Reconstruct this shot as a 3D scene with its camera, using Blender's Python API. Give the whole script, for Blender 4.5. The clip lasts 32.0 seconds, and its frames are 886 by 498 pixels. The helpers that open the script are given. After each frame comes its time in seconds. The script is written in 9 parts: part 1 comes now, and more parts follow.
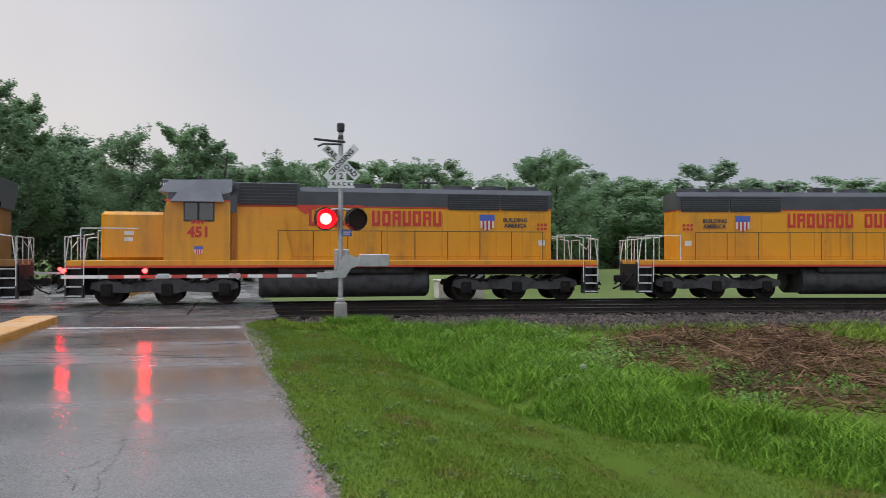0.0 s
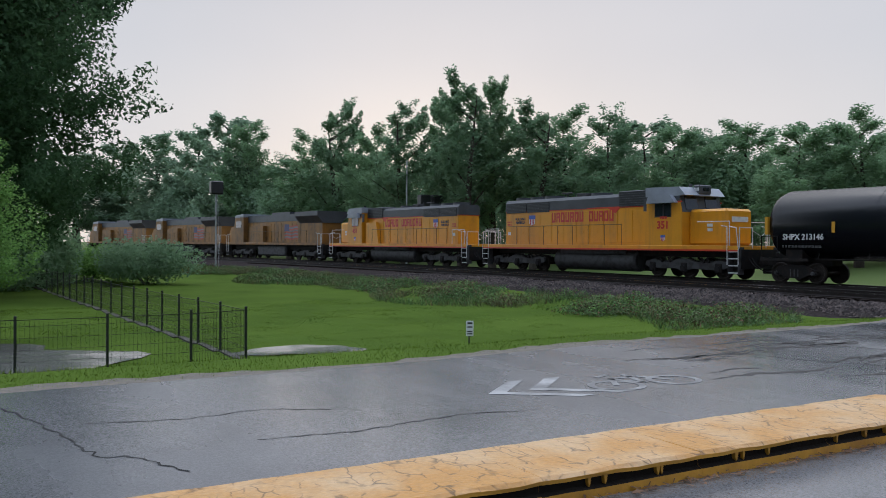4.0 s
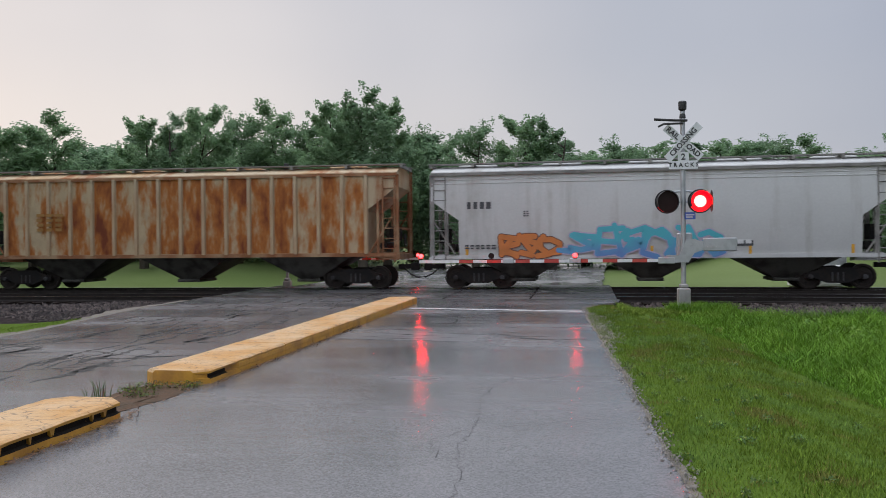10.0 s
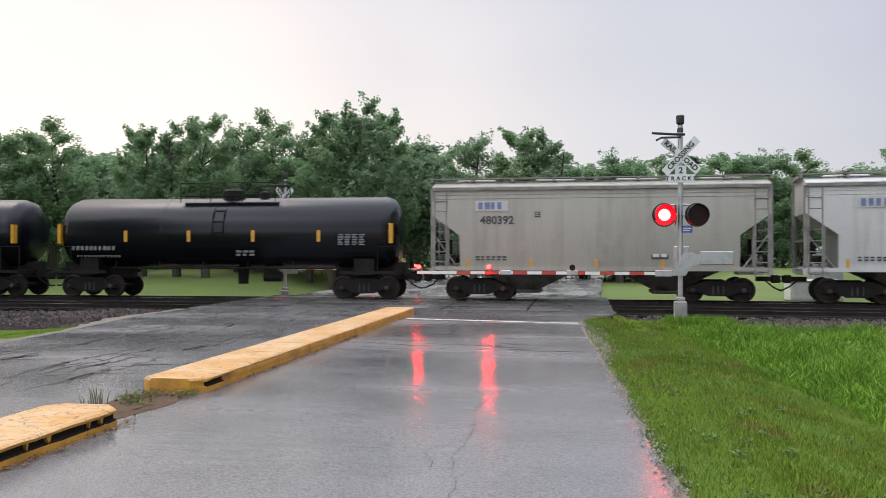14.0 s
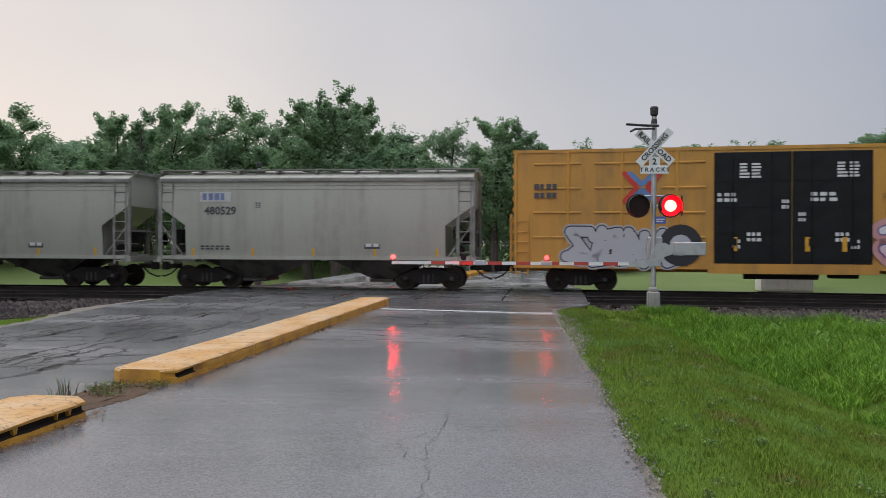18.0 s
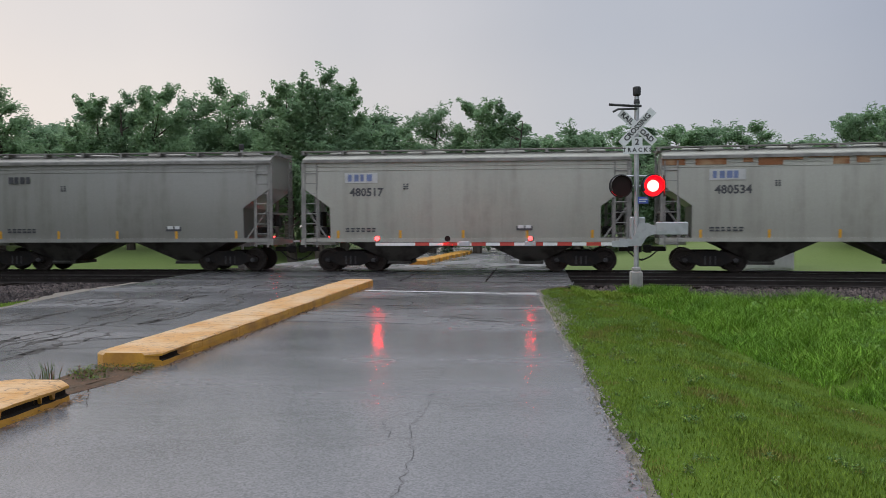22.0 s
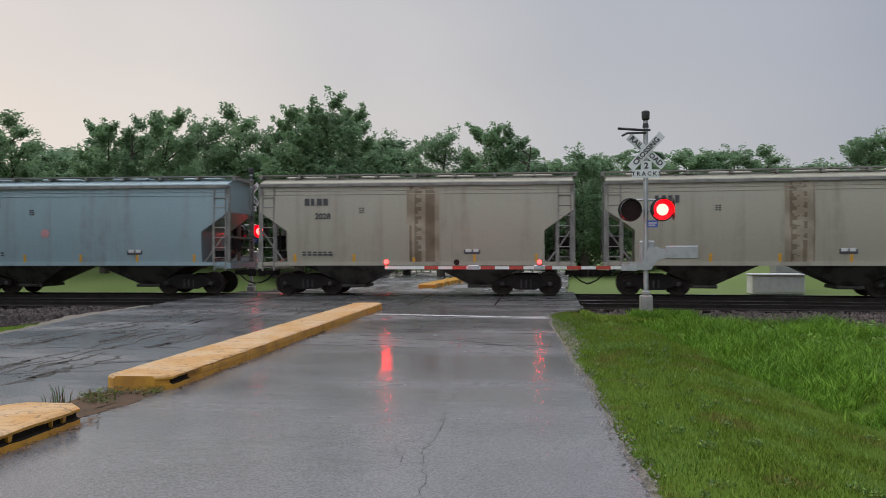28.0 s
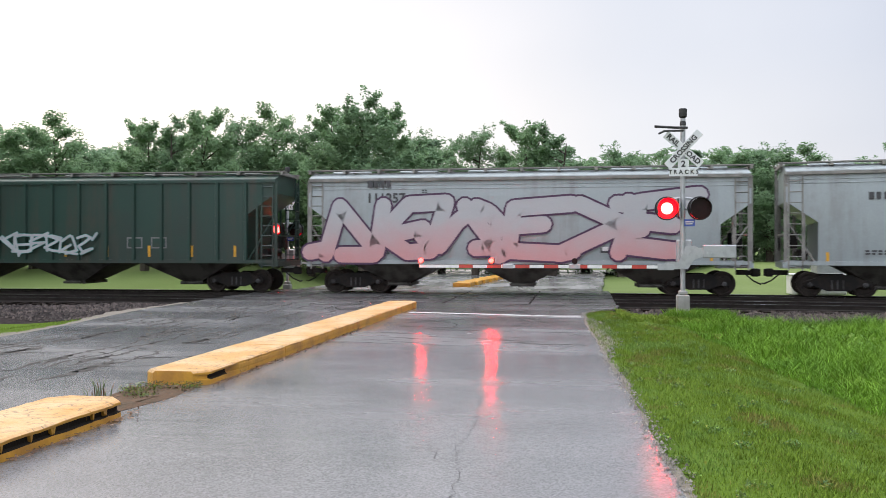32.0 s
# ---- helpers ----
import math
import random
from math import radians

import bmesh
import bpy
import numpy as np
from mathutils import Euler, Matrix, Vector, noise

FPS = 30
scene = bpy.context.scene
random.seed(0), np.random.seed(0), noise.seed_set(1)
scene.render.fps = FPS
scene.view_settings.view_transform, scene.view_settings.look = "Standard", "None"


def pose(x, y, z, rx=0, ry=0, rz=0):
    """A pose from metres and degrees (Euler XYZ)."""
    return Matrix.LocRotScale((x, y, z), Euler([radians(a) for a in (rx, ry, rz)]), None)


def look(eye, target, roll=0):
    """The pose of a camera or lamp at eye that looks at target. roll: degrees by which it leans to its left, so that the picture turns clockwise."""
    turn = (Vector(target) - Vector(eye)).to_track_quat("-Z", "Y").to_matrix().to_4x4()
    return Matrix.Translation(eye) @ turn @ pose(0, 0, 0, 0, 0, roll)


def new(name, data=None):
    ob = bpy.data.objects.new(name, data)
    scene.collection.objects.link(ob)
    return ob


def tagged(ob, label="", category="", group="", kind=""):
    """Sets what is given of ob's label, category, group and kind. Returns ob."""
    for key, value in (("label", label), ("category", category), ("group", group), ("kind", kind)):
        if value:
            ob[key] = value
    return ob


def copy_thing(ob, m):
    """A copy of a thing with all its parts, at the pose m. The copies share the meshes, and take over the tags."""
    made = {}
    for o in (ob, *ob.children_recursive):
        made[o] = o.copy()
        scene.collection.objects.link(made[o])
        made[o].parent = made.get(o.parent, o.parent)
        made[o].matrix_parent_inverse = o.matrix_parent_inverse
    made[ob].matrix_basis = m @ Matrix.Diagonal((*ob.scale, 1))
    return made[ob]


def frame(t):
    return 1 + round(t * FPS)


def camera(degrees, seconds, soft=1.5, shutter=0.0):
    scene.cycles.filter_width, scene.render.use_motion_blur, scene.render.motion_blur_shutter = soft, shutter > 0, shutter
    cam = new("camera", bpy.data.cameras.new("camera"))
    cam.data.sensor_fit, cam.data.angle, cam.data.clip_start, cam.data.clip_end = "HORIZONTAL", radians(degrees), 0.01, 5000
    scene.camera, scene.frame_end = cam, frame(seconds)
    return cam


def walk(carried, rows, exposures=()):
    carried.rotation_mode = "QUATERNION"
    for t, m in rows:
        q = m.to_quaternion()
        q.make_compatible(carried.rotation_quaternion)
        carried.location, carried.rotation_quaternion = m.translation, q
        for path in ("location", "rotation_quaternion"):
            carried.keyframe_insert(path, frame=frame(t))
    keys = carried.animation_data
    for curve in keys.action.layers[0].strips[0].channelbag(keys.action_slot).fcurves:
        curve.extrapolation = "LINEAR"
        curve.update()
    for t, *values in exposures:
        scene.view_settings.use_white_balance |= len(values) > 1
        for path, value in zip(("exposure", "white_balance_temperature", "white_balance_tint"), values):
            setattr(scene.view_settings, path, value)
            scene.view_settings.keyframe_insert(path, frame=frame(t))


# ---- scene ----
import itertools

FOV = 56.8
cam = camera(FOV, 32.0, soft=0.85, shutter=0.12)
EYE = 1.725
# seconds, eye offset x y z, yaw, pitch, roll
ROWS = [
    (0.0, 0.093, -0.197, 0.048, -14.36, 0.50, 0.01),
    (0.5, 0.068, -0.174, 0.026, -3.08, 0.48, 0.11),
    (1.0, -0.010, -0.107, -0.035, 7.31, 0.55, 0.25),
    (1.5, -0.071, -0.114, -0.053, 16.48, 0.40, 0.08),
    (2.0, -0.106, -0.077, -0.040, 25.39, 0.05, 0.13),
    (2.5, -0.088, -0.118, -0.046, 35.71, -0.01, -0.00),
    (3.0, -0.160, -0.101, -0.060, 46.21, -0.12, 0.12),
    (3.5, -0.234, -0.087, -0.072, 54.14, -0.22, 0.28),
    (4.0, -0.295, -0.073, -0.080, 60.90, -0.38, 0.32),
    (4.5, -0.318, -0.070, -0.086, 66.28, -0.53, 0.28),
    (5.3, -0.300, -0.070, -0.085, 69.60, -0.75, 0.15),
    (6.5, -0.230, -0.030, -0.061, 42.97, -0.99, -0.08),
    (7.0, -0.082, -0.079, -0.009, 21.66, -0.95, -0.15),
    (7.5, 0.006, -0.022, -0.008, 9.70, -0.92, -0.49),
    (8.0, 0.005, -0.016, -0.007, 8.26, -0.68, -0.56),
    (8.5, 0.004, -0.008, -0.008, 8.43, -0.63, -0.62),
    (9.0, 0.004, -0.000, -0.010, 8.29, -0.50, -0.57),
    (9.5, 0.003, 0.005, -0.008, 8.74, -0.42, -0.58),
    (10.0, 0.006, 0.006, -0.009, 8.85, -0.33, -0.51),
    (10.5, 0.007, 0.005, -0.011, 9.03, -0.27, -0.51),
    (11.0, 0.008, -0.000, -0.011, 9.15, -0.15, -0.49),
    (11.5, 0.012, -0.007, -0.011, 9.18, -0.09, -0.42),
    (12.0, 0.014, -0.014, -0.008, 9.24, -0.01, -0.33),
    (12.5, 0.016, -0.027, -0.007, 9.28, 0.09, -0.27),
    (13.0, 0.021, -0.039, -0.007, 9.23, 0.16, -0.09),
    (13.5, 0.026, -0.048, -0.006, 8.96, 0.31, 0.07),
    (14.0, 0.027, -0.054, -0.005, 8.72, 0.42, 0.06),
    (14.5, 0.030, -0.059, -0.008, 8.50, 0.49, -0.01),
    (16.5, 0.040, -0.036, -0.006, 8.33, -0.37, 0.11),
    (17.0, 0.038, -0.028, -0.005, 8.32, -0.24, 0.10),
    (17.5, 0.035, -0.022, -0.006, 8.10, -0.19, 0.20),
    (18.0, 0.033, -0.017, -0.006, 6.98, -0.26, 0.21),
    (18.5, 0.035, -0.022, -0.005, 6.65, -0.34, -0.02),
    (19.0, 0.036, -0.022, -0.007, 6.77, -0.52, -0.13),
    (19.5, 0.042, -0.034, -0.009, 6.70, -0.92, -0.12),
    (20.0, 0.045, -0.041, -0.008, 6.32, -1.42, -0.34),
    (20.5, 0.048, -0.041, -0.010, 6.04, -1.82, -0.31),
    (21.0, 0.050, -0.046, -0.012, 6.14, -1.73, -0.20),
    (21.5, 0.050, -0.045, -0.011, 6.07, -1.70, -0.24),
    (22.0, 0.049, -0.044, -0.009, 5.89, -1.56, -0.18),
    (22.5, 0.048, -0.038, -0.010, 5.72, -1.49, -0.11),
    (23.0, 0.045, -0.040, -0.008, 5.67, -1.25, -0.19),
    (23.5, 0.041, -0.038, -0.006, 5.59, -1.02, -0.15),
    (24.0, 0.038, -0.041, -0.009, 5.57, -0.72, 0.00),
    (24.5, 0.032, -0.047, -0.011, 5.59, -0.44, -0.14),
    (25.0, 0.032, -0.059, -0.011, 5.57, -0.21, -0.16),
    (25.5, 0.031, -0.069, -0.014, 5.57, -0.12, -0.13),
    (27.5, 0.004, -0.033, -0.010, 6.12, 0.11, -0.17),
    (28.0, 0.006, -0.038, -0.013, 6.42, 0.10, -0.12),
    (28.5, 0.010, -0.046, -0.014, 6.82, 0.12, -0.03),
    (29.0, 0.013, -0.052, -0.016, 7.44, 0.14, -0.05),
    (29.5, 0.013, -0.060, -0.018, 7.87, 0.20, -0.06),
    (30.0, 0.014, -0.068, -0.021, 8.01, 0.25, -0.02),
    (30.5, 0.013, -0.066, -0.020, 8.19, 0.17, 0.11),
    (31.0, 0.012, -0.062, -0.022, 8.37, 0.21, 0.11),
    (31.5, 0.012, -0.059, -0.024, 8.62, 0.03, 0.10),
    (32.0, 0.015, -0.054, -0.027, 8.85, 0.03, 0.04),
]

# seconds, stops, kelvin, tint
EXPOSURES = [(0, 0.05, 6700, 10), (1.0, 0.06, 6750, 10), (2.0, -0.1, 6550, 10), (3.5, -0.23, 6000, 8), (5.5, -0.27, 5900, 7), (7.0, -0.16, 6500, 10), (9.0, -0.08, 6530, 10), (10.0, -0.1, 6530, 10),
             (12.0, -0.03, 6600, 10), (13.0, 0.06, 6750, 11), (14.0, 0.38, 6850, 11), (14.5, 0.4, 6850, 11), (16.0, 0.05, 6850, 10), (17.0, -0.05, 6800, 10), (20.0, -0.12, 6530, 9), (25.0, -0.04, 6700, 9), (27.0, -0.18, 6750, 9), (28.4, -0.19, 6750, 9), (29.0, 0.1, 6800, 9),
             (30.5, 0.12, 6800, 9), (31.2, 0.46, 6800, 9), (32.0, 0.63, 6800, 9)]
walk(cam, [(t, pose(x, y, EYE + z, 90 + p, 0, yaw) @ pose(0, 0, 0, 0, 0, r)) for t, x, y, z, yaw, p, r in ROWS], EXPOSURES)

# ---- sky and light: a closed rain sky at dusk, brightest low in the west ----
world = bpy.data.worlds.new("rain_sky")
scene.world = world
world.use_nodes = True
wt = world.node_tree
wt.nodes.clear()


def wnode(kind, **kw):
    n = wt.nodes.new(kind)
    for k, v in kw.items():
        n.inputs[k].default_value = v
    return n


tc = wt.nodes.new("ShaderNodeTexCoord")
GLOW = Vector((-math.sin(radians(55)), math.cos(radians(55)), 0.1)).normalized()


def sky_ramp(axis, stops):
    dot = wt.nodes.new("ShaderNodeVectorMath")
    dot.operation = "DOT_PRODUCT"
    dot.inputs[1].default_value = axis
    wt.links.new(tc.outputs["Generated"], dot.inputs[0])
    ramp = wt.nodes.new("ShaderNodeValToRGB")
    ramp.color_ramp.elements.remove(ramp.color_ramp.elements[0])
    ramp.color_ramp.interpolation = "EASE"
    for i, (p, c) in enumerate(stops):
        e = ramp.color_ramp.elements[0] if i == 0 else ramp.color_ramp.elements.new(p)
        e.position, e.color = p, (*c, 1)
    m = wt.nodes.new("ShaderNodeMath")
    m.operation = "MULTIPLY_ADD"
    m.inputs[1].default_value, m.inputs[2].default_value = 0.5, 0.5
    wt.links.new(dot.outputs["Value"], m.inputs[0])
    wt.links.new(m.outputs[0], ramp.inputs[0])
    return ramp


base = sky_ramp(GLOW, [(0.0, (0.32, 0.35, 0.42)), (0.34, (0.34, 0.38, 0.47)), (0.55, (0.36, 0.40, 0.50)), (0.74, (0.53, 0.56, 0.64)), (0.86, (0.66, 0.655, 0.695)), (0.94, (0.80, 0.76, 0.76)), (1.0, (0.88, 0.81, 0.79))])
high = sky_ramp(Vector((0, 0, 1)), [(0.0, (0.75, 0.75, 0.75)), (0.5, (1.22, 1.14, 1.06)), (0.57, (1.06, 1.04, 1.02)), (0.62, (0.99, 0.99, 1.0)), (0.68, (0.90, 0.92, 0.96)), (0.76, (1.5, 1.5, 1.52)), (0.88, (3.9, 3.85, 3.8)), (1.0, (4.6, 4.55, 4.5))])
mul = wt.nodes.new("ShaderNodeMix")
mul.data_type, mul.blend_type = "RGBA", "MULTIPLY"
mul.inputs[0].default_value = 1.0
behind = sky_ramp(Vector((-math.sin(radians(150)), math.cos(radians(150)), 0.0)), [(0.0, (1.0, 1.0, 1.0)), (0.78, (1.0, 1.0, 1.0)), (0.92, (2.5, 2.45, 2.3)), (1.0, (3.0, 2.9, 2.7))])
both = wt.nodes.new("ShaderNodeMix")
both.data_type, both.blend_type = "RGBA", "MULTIPLY"
both.inputs[0].default_value = 1.0
wt.links.new(base.outputs[0], both.inputs[6])
wt.links.new(behind.outputs[0], both.inputs[7])
wt.links.new(both.outputs[2], mul.inputs[6])
wt.links.new(high.outputs[0], mul.inputs[7])
sky = wt.nodes.new("ShaderNodeTexSky")
sky.sky_type, sky.sun_disc = "NISHITA", False
sky.sun_elevation, sky.sun_rotation = radians(4), radians(-62)
cloud = wt.nodes.new("ShaderNodeTexNoise")
cloud.inputs["Scale"].default_value, cloud.inputs["Detail"].default_value = 2.2, 4
wt.links.new(tc.outputs["Generated"], cloud.inputs["Vector"])
cl = wt.nodes.new("ShaderNodeMapRange")
cl.inputs["From Min"].default_value, cl.inputs["From Max"].default_value = 0.3, 0.7
cl.inputs["To Min"].default_value, cl.inputs["To Max"].default_value = 0.955, 1.045
wt.links.new(cloud.outputs[0], cl.inputs[0])
mul2 = wt.nodes.new("ShaderNodeVectorMath")
mul2.operation = "SCALE"
wt.links.new(mul.outputs[2], mul2.inputs[0])
wt.links.new(cl.outputs[0], mul2.inputs["Scale"])
bg1, bg2, add = wnode("ShaderNodeBackground", Strength=0.97), wnode("ShaderNodeBackground", Strength=0.01), wt.nodes.new("ShaderNodeAddShader")
wt.links.new(mul2.outputs[0], bg1.inputs[0])
wt.links.new(sky.outputs[0], bg2.inputs[0])
wt.links.new(bg1.outputs[0], add.inputs[0])
wt.links.new(bg2.outputs[0], add.inputs[1])
wout = wt.nodes.new("ShaderNodeOutputWorld")
wt.links.new(add.outputs[0], wout.inputs[0])

sun_data = bpy.data.lights.new("sun", "SUN")
sun_data.energy, sun_data.angle, sun_data.color = 0.5, radians(25), (1.0, 0.9, 0.82)
sun = new("sun", sun_data)
sun.matrix_world = look((-28, 16, 60), (0, 0, 0))


# ---- materials ----
def mat(name, color, rough=0.6, metal=0.0, var=0.25, scale=4.0, bump=0.0, bscale=40.0, second=None, mix=(0.45, 0.65), per=0.0, stretch=None,
        coat=0.0, emit=None, power=0.0, spec=0.5, wet=None, fine=False, flake=0.0, ripple=0.0):
    """Two colours mixed by a broad noise, a fine grain in value, bump, and a random shade for each object or island."""
    m = bpy.data.materials.new(name)
    m.use_nodes = True
    nt = m.node_tree
    p = nt.nodes["Principled BSDF"]
    p.inputs["Roughness"].default_value, p.inputs["Metallic"].default_value = rough, metal
    p.inputs["Specular IOR Level"].default_value = spec
    if coat:
        p.inputs["Coat Weight"].default_value, p.inputs["Coat Roughness"].default_value = coat, 0.1
    if emit:
        p.inputs["Emission Color"].default_value, p.inputs["Emission Strength"].default_value = (*emit, 1), power
    tcn = nt.nodes.new("ShaderNodeTexCoord")
    vec = tcn.outputs["Object"]
    if stretch:
        mp = nt.nodes.new("ShaderNodeMapping")
        mp.inputs["Scale"].default_value = stretch
        nt.links.new(vec, mp.inputs[0])
        vec = mp.outputs[0]
    n1 = nt.nodes.new("ShaderNodeTexNoise")
    n1.inputs["Scale"].default_value, n1.inputs["Detail"].default_value = scale, 5
    nt.links.new(vec, n1.inputs["Vector"])
    r1 = nt.nodes.new("ShaderNodeMapRange")
    r1.inputs["From Min"].default_value, r1.inputs["From Max"].default_value = mix
    nt.links.new(n1.outputs[0], r1.inputs[0])
    mx = nt.nodes.new("ShaderNodeMix")
    mx.data_type = "RGBA"
    mx.inputs[6].default_value = (*color, 1)
    mx.inputs[7].default_value = (*(second or [c * (1 - var) for c in color]), 1)
    nt.links.new(r1.outputs[0], mx.inputs[0])
    n2 = nt.nodes.new("ShaderNodeTexNoise")
    n2.inputs["Scale"].default_value, n2.inputs["Detail"].default_value = bscale, 3
    nt.links.new(tcn.outputs["Object"], n2.inputs["Vector"])
    hsv = nt.nodes.new("ShaderNodeHueSaturation")
    r2 = nt.nodes.new("ShaderNodeMapRange")
    r2.inputs["To Min"].default_value, r2.inputs["To Max"].default_value = 1 - var * 0.7, 1 + var * 0.7
    nt.links.new(n2.outputs[0], r2.inputs[0])
    value = r2.outputs[0]
    if per:
        info = nt.nodes.new("ShaderNodeNewGeometry")
        r3 = nt.nodes.new("ShaderNodeMapRange")
        r3.inputs["To Min"].default_value, r3.inputs["To Max"].default_value = 1 - per, 1 + per
        nt.links.new(info.outputs["Random Per Island"], r3.inputs[0])
        mm = nt.nodes.new("ShaderNodeMath")
        mm.operation = "MULTIPLY"
        nt.links.new(value, mm.inputs[0])
        nt.links.new(r3.outputs[0], mm.inputs[1])
        value = mm.outputs[0]
    nt.links.new(value, hsv.inputs["Value"])
    nt.links.new(mx.outputs[2], hsv.inputs["Color"])
    nt.links.new(hsv.outputs[0], p.inputs["Base Color"])
    if fine:
        # pale and dark chips of stone in the surface
        vo = nt.nodes.new("ShaderNodeTexVoronoi")
        vo.inputs["Scale"].default_value = 75
        nt.links.new(tcn.outputs["Object"], vo.inputs["Vector"])
        sep = nt.nodes.new("ShaderNodeSeparateColor")
        nt.links.new(vo.outputs["Color"], sep.inputs[0])
        r5 = nt.nodes.new("ShaderNodeMapRange")
        r5.inputs["To Min"].default_value, r5.inputs["To Max"].default_value = 0.72, 1.28
        nt.links.new(sep.outputs[0], r5.inputs[0])
        m5 = nt.nodes.new("ShaderNodeVectorMath")
        m5.operation = "SCALE"
        nt.links.new(hsv.outputs[0], m5.inputs[0])
        nt.links.new(r5.outputs[0], m5.inputs["Scale"])
        nt.links.new(m5.outputs[0], p.inputs["Base Color"])
    if flake:
        # paint broken into flakes: dark lines between irregular cells
        vo = nt.nodes.new("ShaderNodeTexVoronoi")
        vo.feature = "DISTANCE_TO_EDGE"
        vo.inputs["Scale"].default_value = flake
        wob = nt.nodes.new("ShaderNodeTexNoise")
        wob.inputs["Scale"].default_value = 5
        add = nt.nodes.new("ShaderNodeVectorMath")
        nt.links.new(tcn.outputs["Object"], wob.inputs["Vector"])
        nt.links.new(tcn.outputs["Object"], add.inputs[0])
        sc = nt.nodes.new("ShaderNodeVectorMath")
        sc.operation = "SCALE"
        sc.inputs["Scale"].default_value = 0.16
        nt.links.new(wob.outputs["Color"], sc.inputs[0])
        nt.links.new(sc.outputs[0], add.inputs[1])
        sq = nt.nodes.new("ShaderNodeMapping")
        sq.inputs["Scale"].default_value = (1.1, 2.4, 1.0)
        nt.links.new(add.outputs[0], sq.inputs[0])
        nt.links.new(sq.outputs[0], vo.inputs["Vector"])
        gap = nt.nodes.new("ShaderNodeTexNoise")
        gap.inputs["Scale"].default_value, gap.inputs["Detail"].default_value = 7.0, 3
        nt.links.new(tcn.outputs["Object"], gap.inputs["Vector"])
        low = nt.nodes.new("ShaderNodeMapRange")
        low.inputs["From Min"].default_value, low.inputs["From Max"].default_value = 0.42, 0.56
        low.inputs["To Min"].default_value, low.inputs["To Max"].default_value = 0.38, 1.0
        nt.links.new(gap.outputs[0], low.inputs[0])
        r5 = nt.nodes.new("ShaderNodeMapRange")
        r5.inputs["From Min"].default_value, r5.inputs["From Max"].default_value = 0.012, 0.055
        nt.links.new(low.outputs[0], r5.inputs["To Min"])
        nt.links.new(vo.outputs["Distance"], r5.inputs[0])
        m5 = nt.nodes.new("ShaderNodeVectorMath")
        m5.operation = "SCALE"
        nt.links.new(hsv.outputs[0], m5.inputs[0])
        nt.links.new(r5.outputs[0], m5.inputs["Scale"])
        nt.links.new(m5.outputs[0], p.inputs["Base Color"])
    if wet:
        # wet film: smooth where water lies, by a broad noise
        n3 = nt.nodes.new("ShaderNodeTexNoise")
        n3.inputs["Scale"].default_value, n3.inputs["Detail"].default_value = wet[0], 6
        mp3 = nt.nodes.new("ShaderNodeMapping")
        mp3.inputs["Scale"].default_value = wet[3]
        nt.links.new(tcn.outputs["Object"], mp3.inputs[0])
        nt.links.new(mp3.outputs[0], n3.inputs["Vector"])
        r4 = nt.nodes.new("ShaderNodeMapRange")
        r4.inputs["From Min"].default_value, r4.inputs["From Max"].default_value = 0.38, 0.62
        r4.inputs["To Min"].default_value, r4.inputs["To Max"].default_value = wet[1], wet[2]
        nt.links.new(n3.outputs[0], r4.inputs[0])
        nt.links.new(r4.outputs[0], p.inputs["Roughness"])
    if bump:
        b = nt.nodes.new("ShaderNodeBump")
        b.inputs["Strength"].default_value, b.inputs["Distance"].default_value = bump, 0.02
        nt.links.new(n2.outputs[0], b.inputs["Height"])
        nt.links.new(b.outputs[0], p.inputs["Normal"])
        if ripple:
            # long shallow waves across the road, as rollers and tyres leave them
            mp4 = nt.nodes.new("ShaderNodeMapping")
            mp4.inputs["Scale"].default_value = (0.7, 4.5, 1.0)
            n4 = nt.nodes.new("ShaderNodeTexNoise")
            n4.inputs["Scale"].default_value, n4.inputs["Detail"].default_value = 1.3, 4
            nt.links.new(tcn.outputs["Object"], mp4.inputs[0])
            nt.links.new(mp4.outputs[0], n4.inputs["Vector"])
            b2 = nt.nodes.new("ShaderNodeBump")
            b2.inputs["Strength"].default_value, b2.inputs["Distance"].default_value = ripple, 0.02
            nt.links.new(n4.outputs[0], b2.inputs["Height"])
            nt.links.new(b2.outputs[0], b.inputs["Normal"])
    return m


def foliage(name, dark, light, per=0.45):
    m = mat(name, light, rough=0.6, second=dark, scale=0.35, mix=(0.35, 0.65), var=0.25, bscale=3.0, per=per, spec=0.03)
    p = m.node_tree.nodes["Principled BSDF"]
    nt = m.node_tree
    tr = nt.nodes.new("ShaderNodeBsdfTranslucent")
    ms = nt.nodes.new("ShaderNodeMixShader")
    ms.inputs[0].default_value = 0.55
    nt.links.new(p.inputs["Base Color"].links[0].from_socket, tr.inputs[0])
    nt.links.new(p.outputs[0], ms.inputs[1])
    nt.links.new(tr.outputs[0], ms.inputs[2])
    nt.links.new(ms.outputs[0], nt.nodes["Material Output"].inputs[0])
    return m


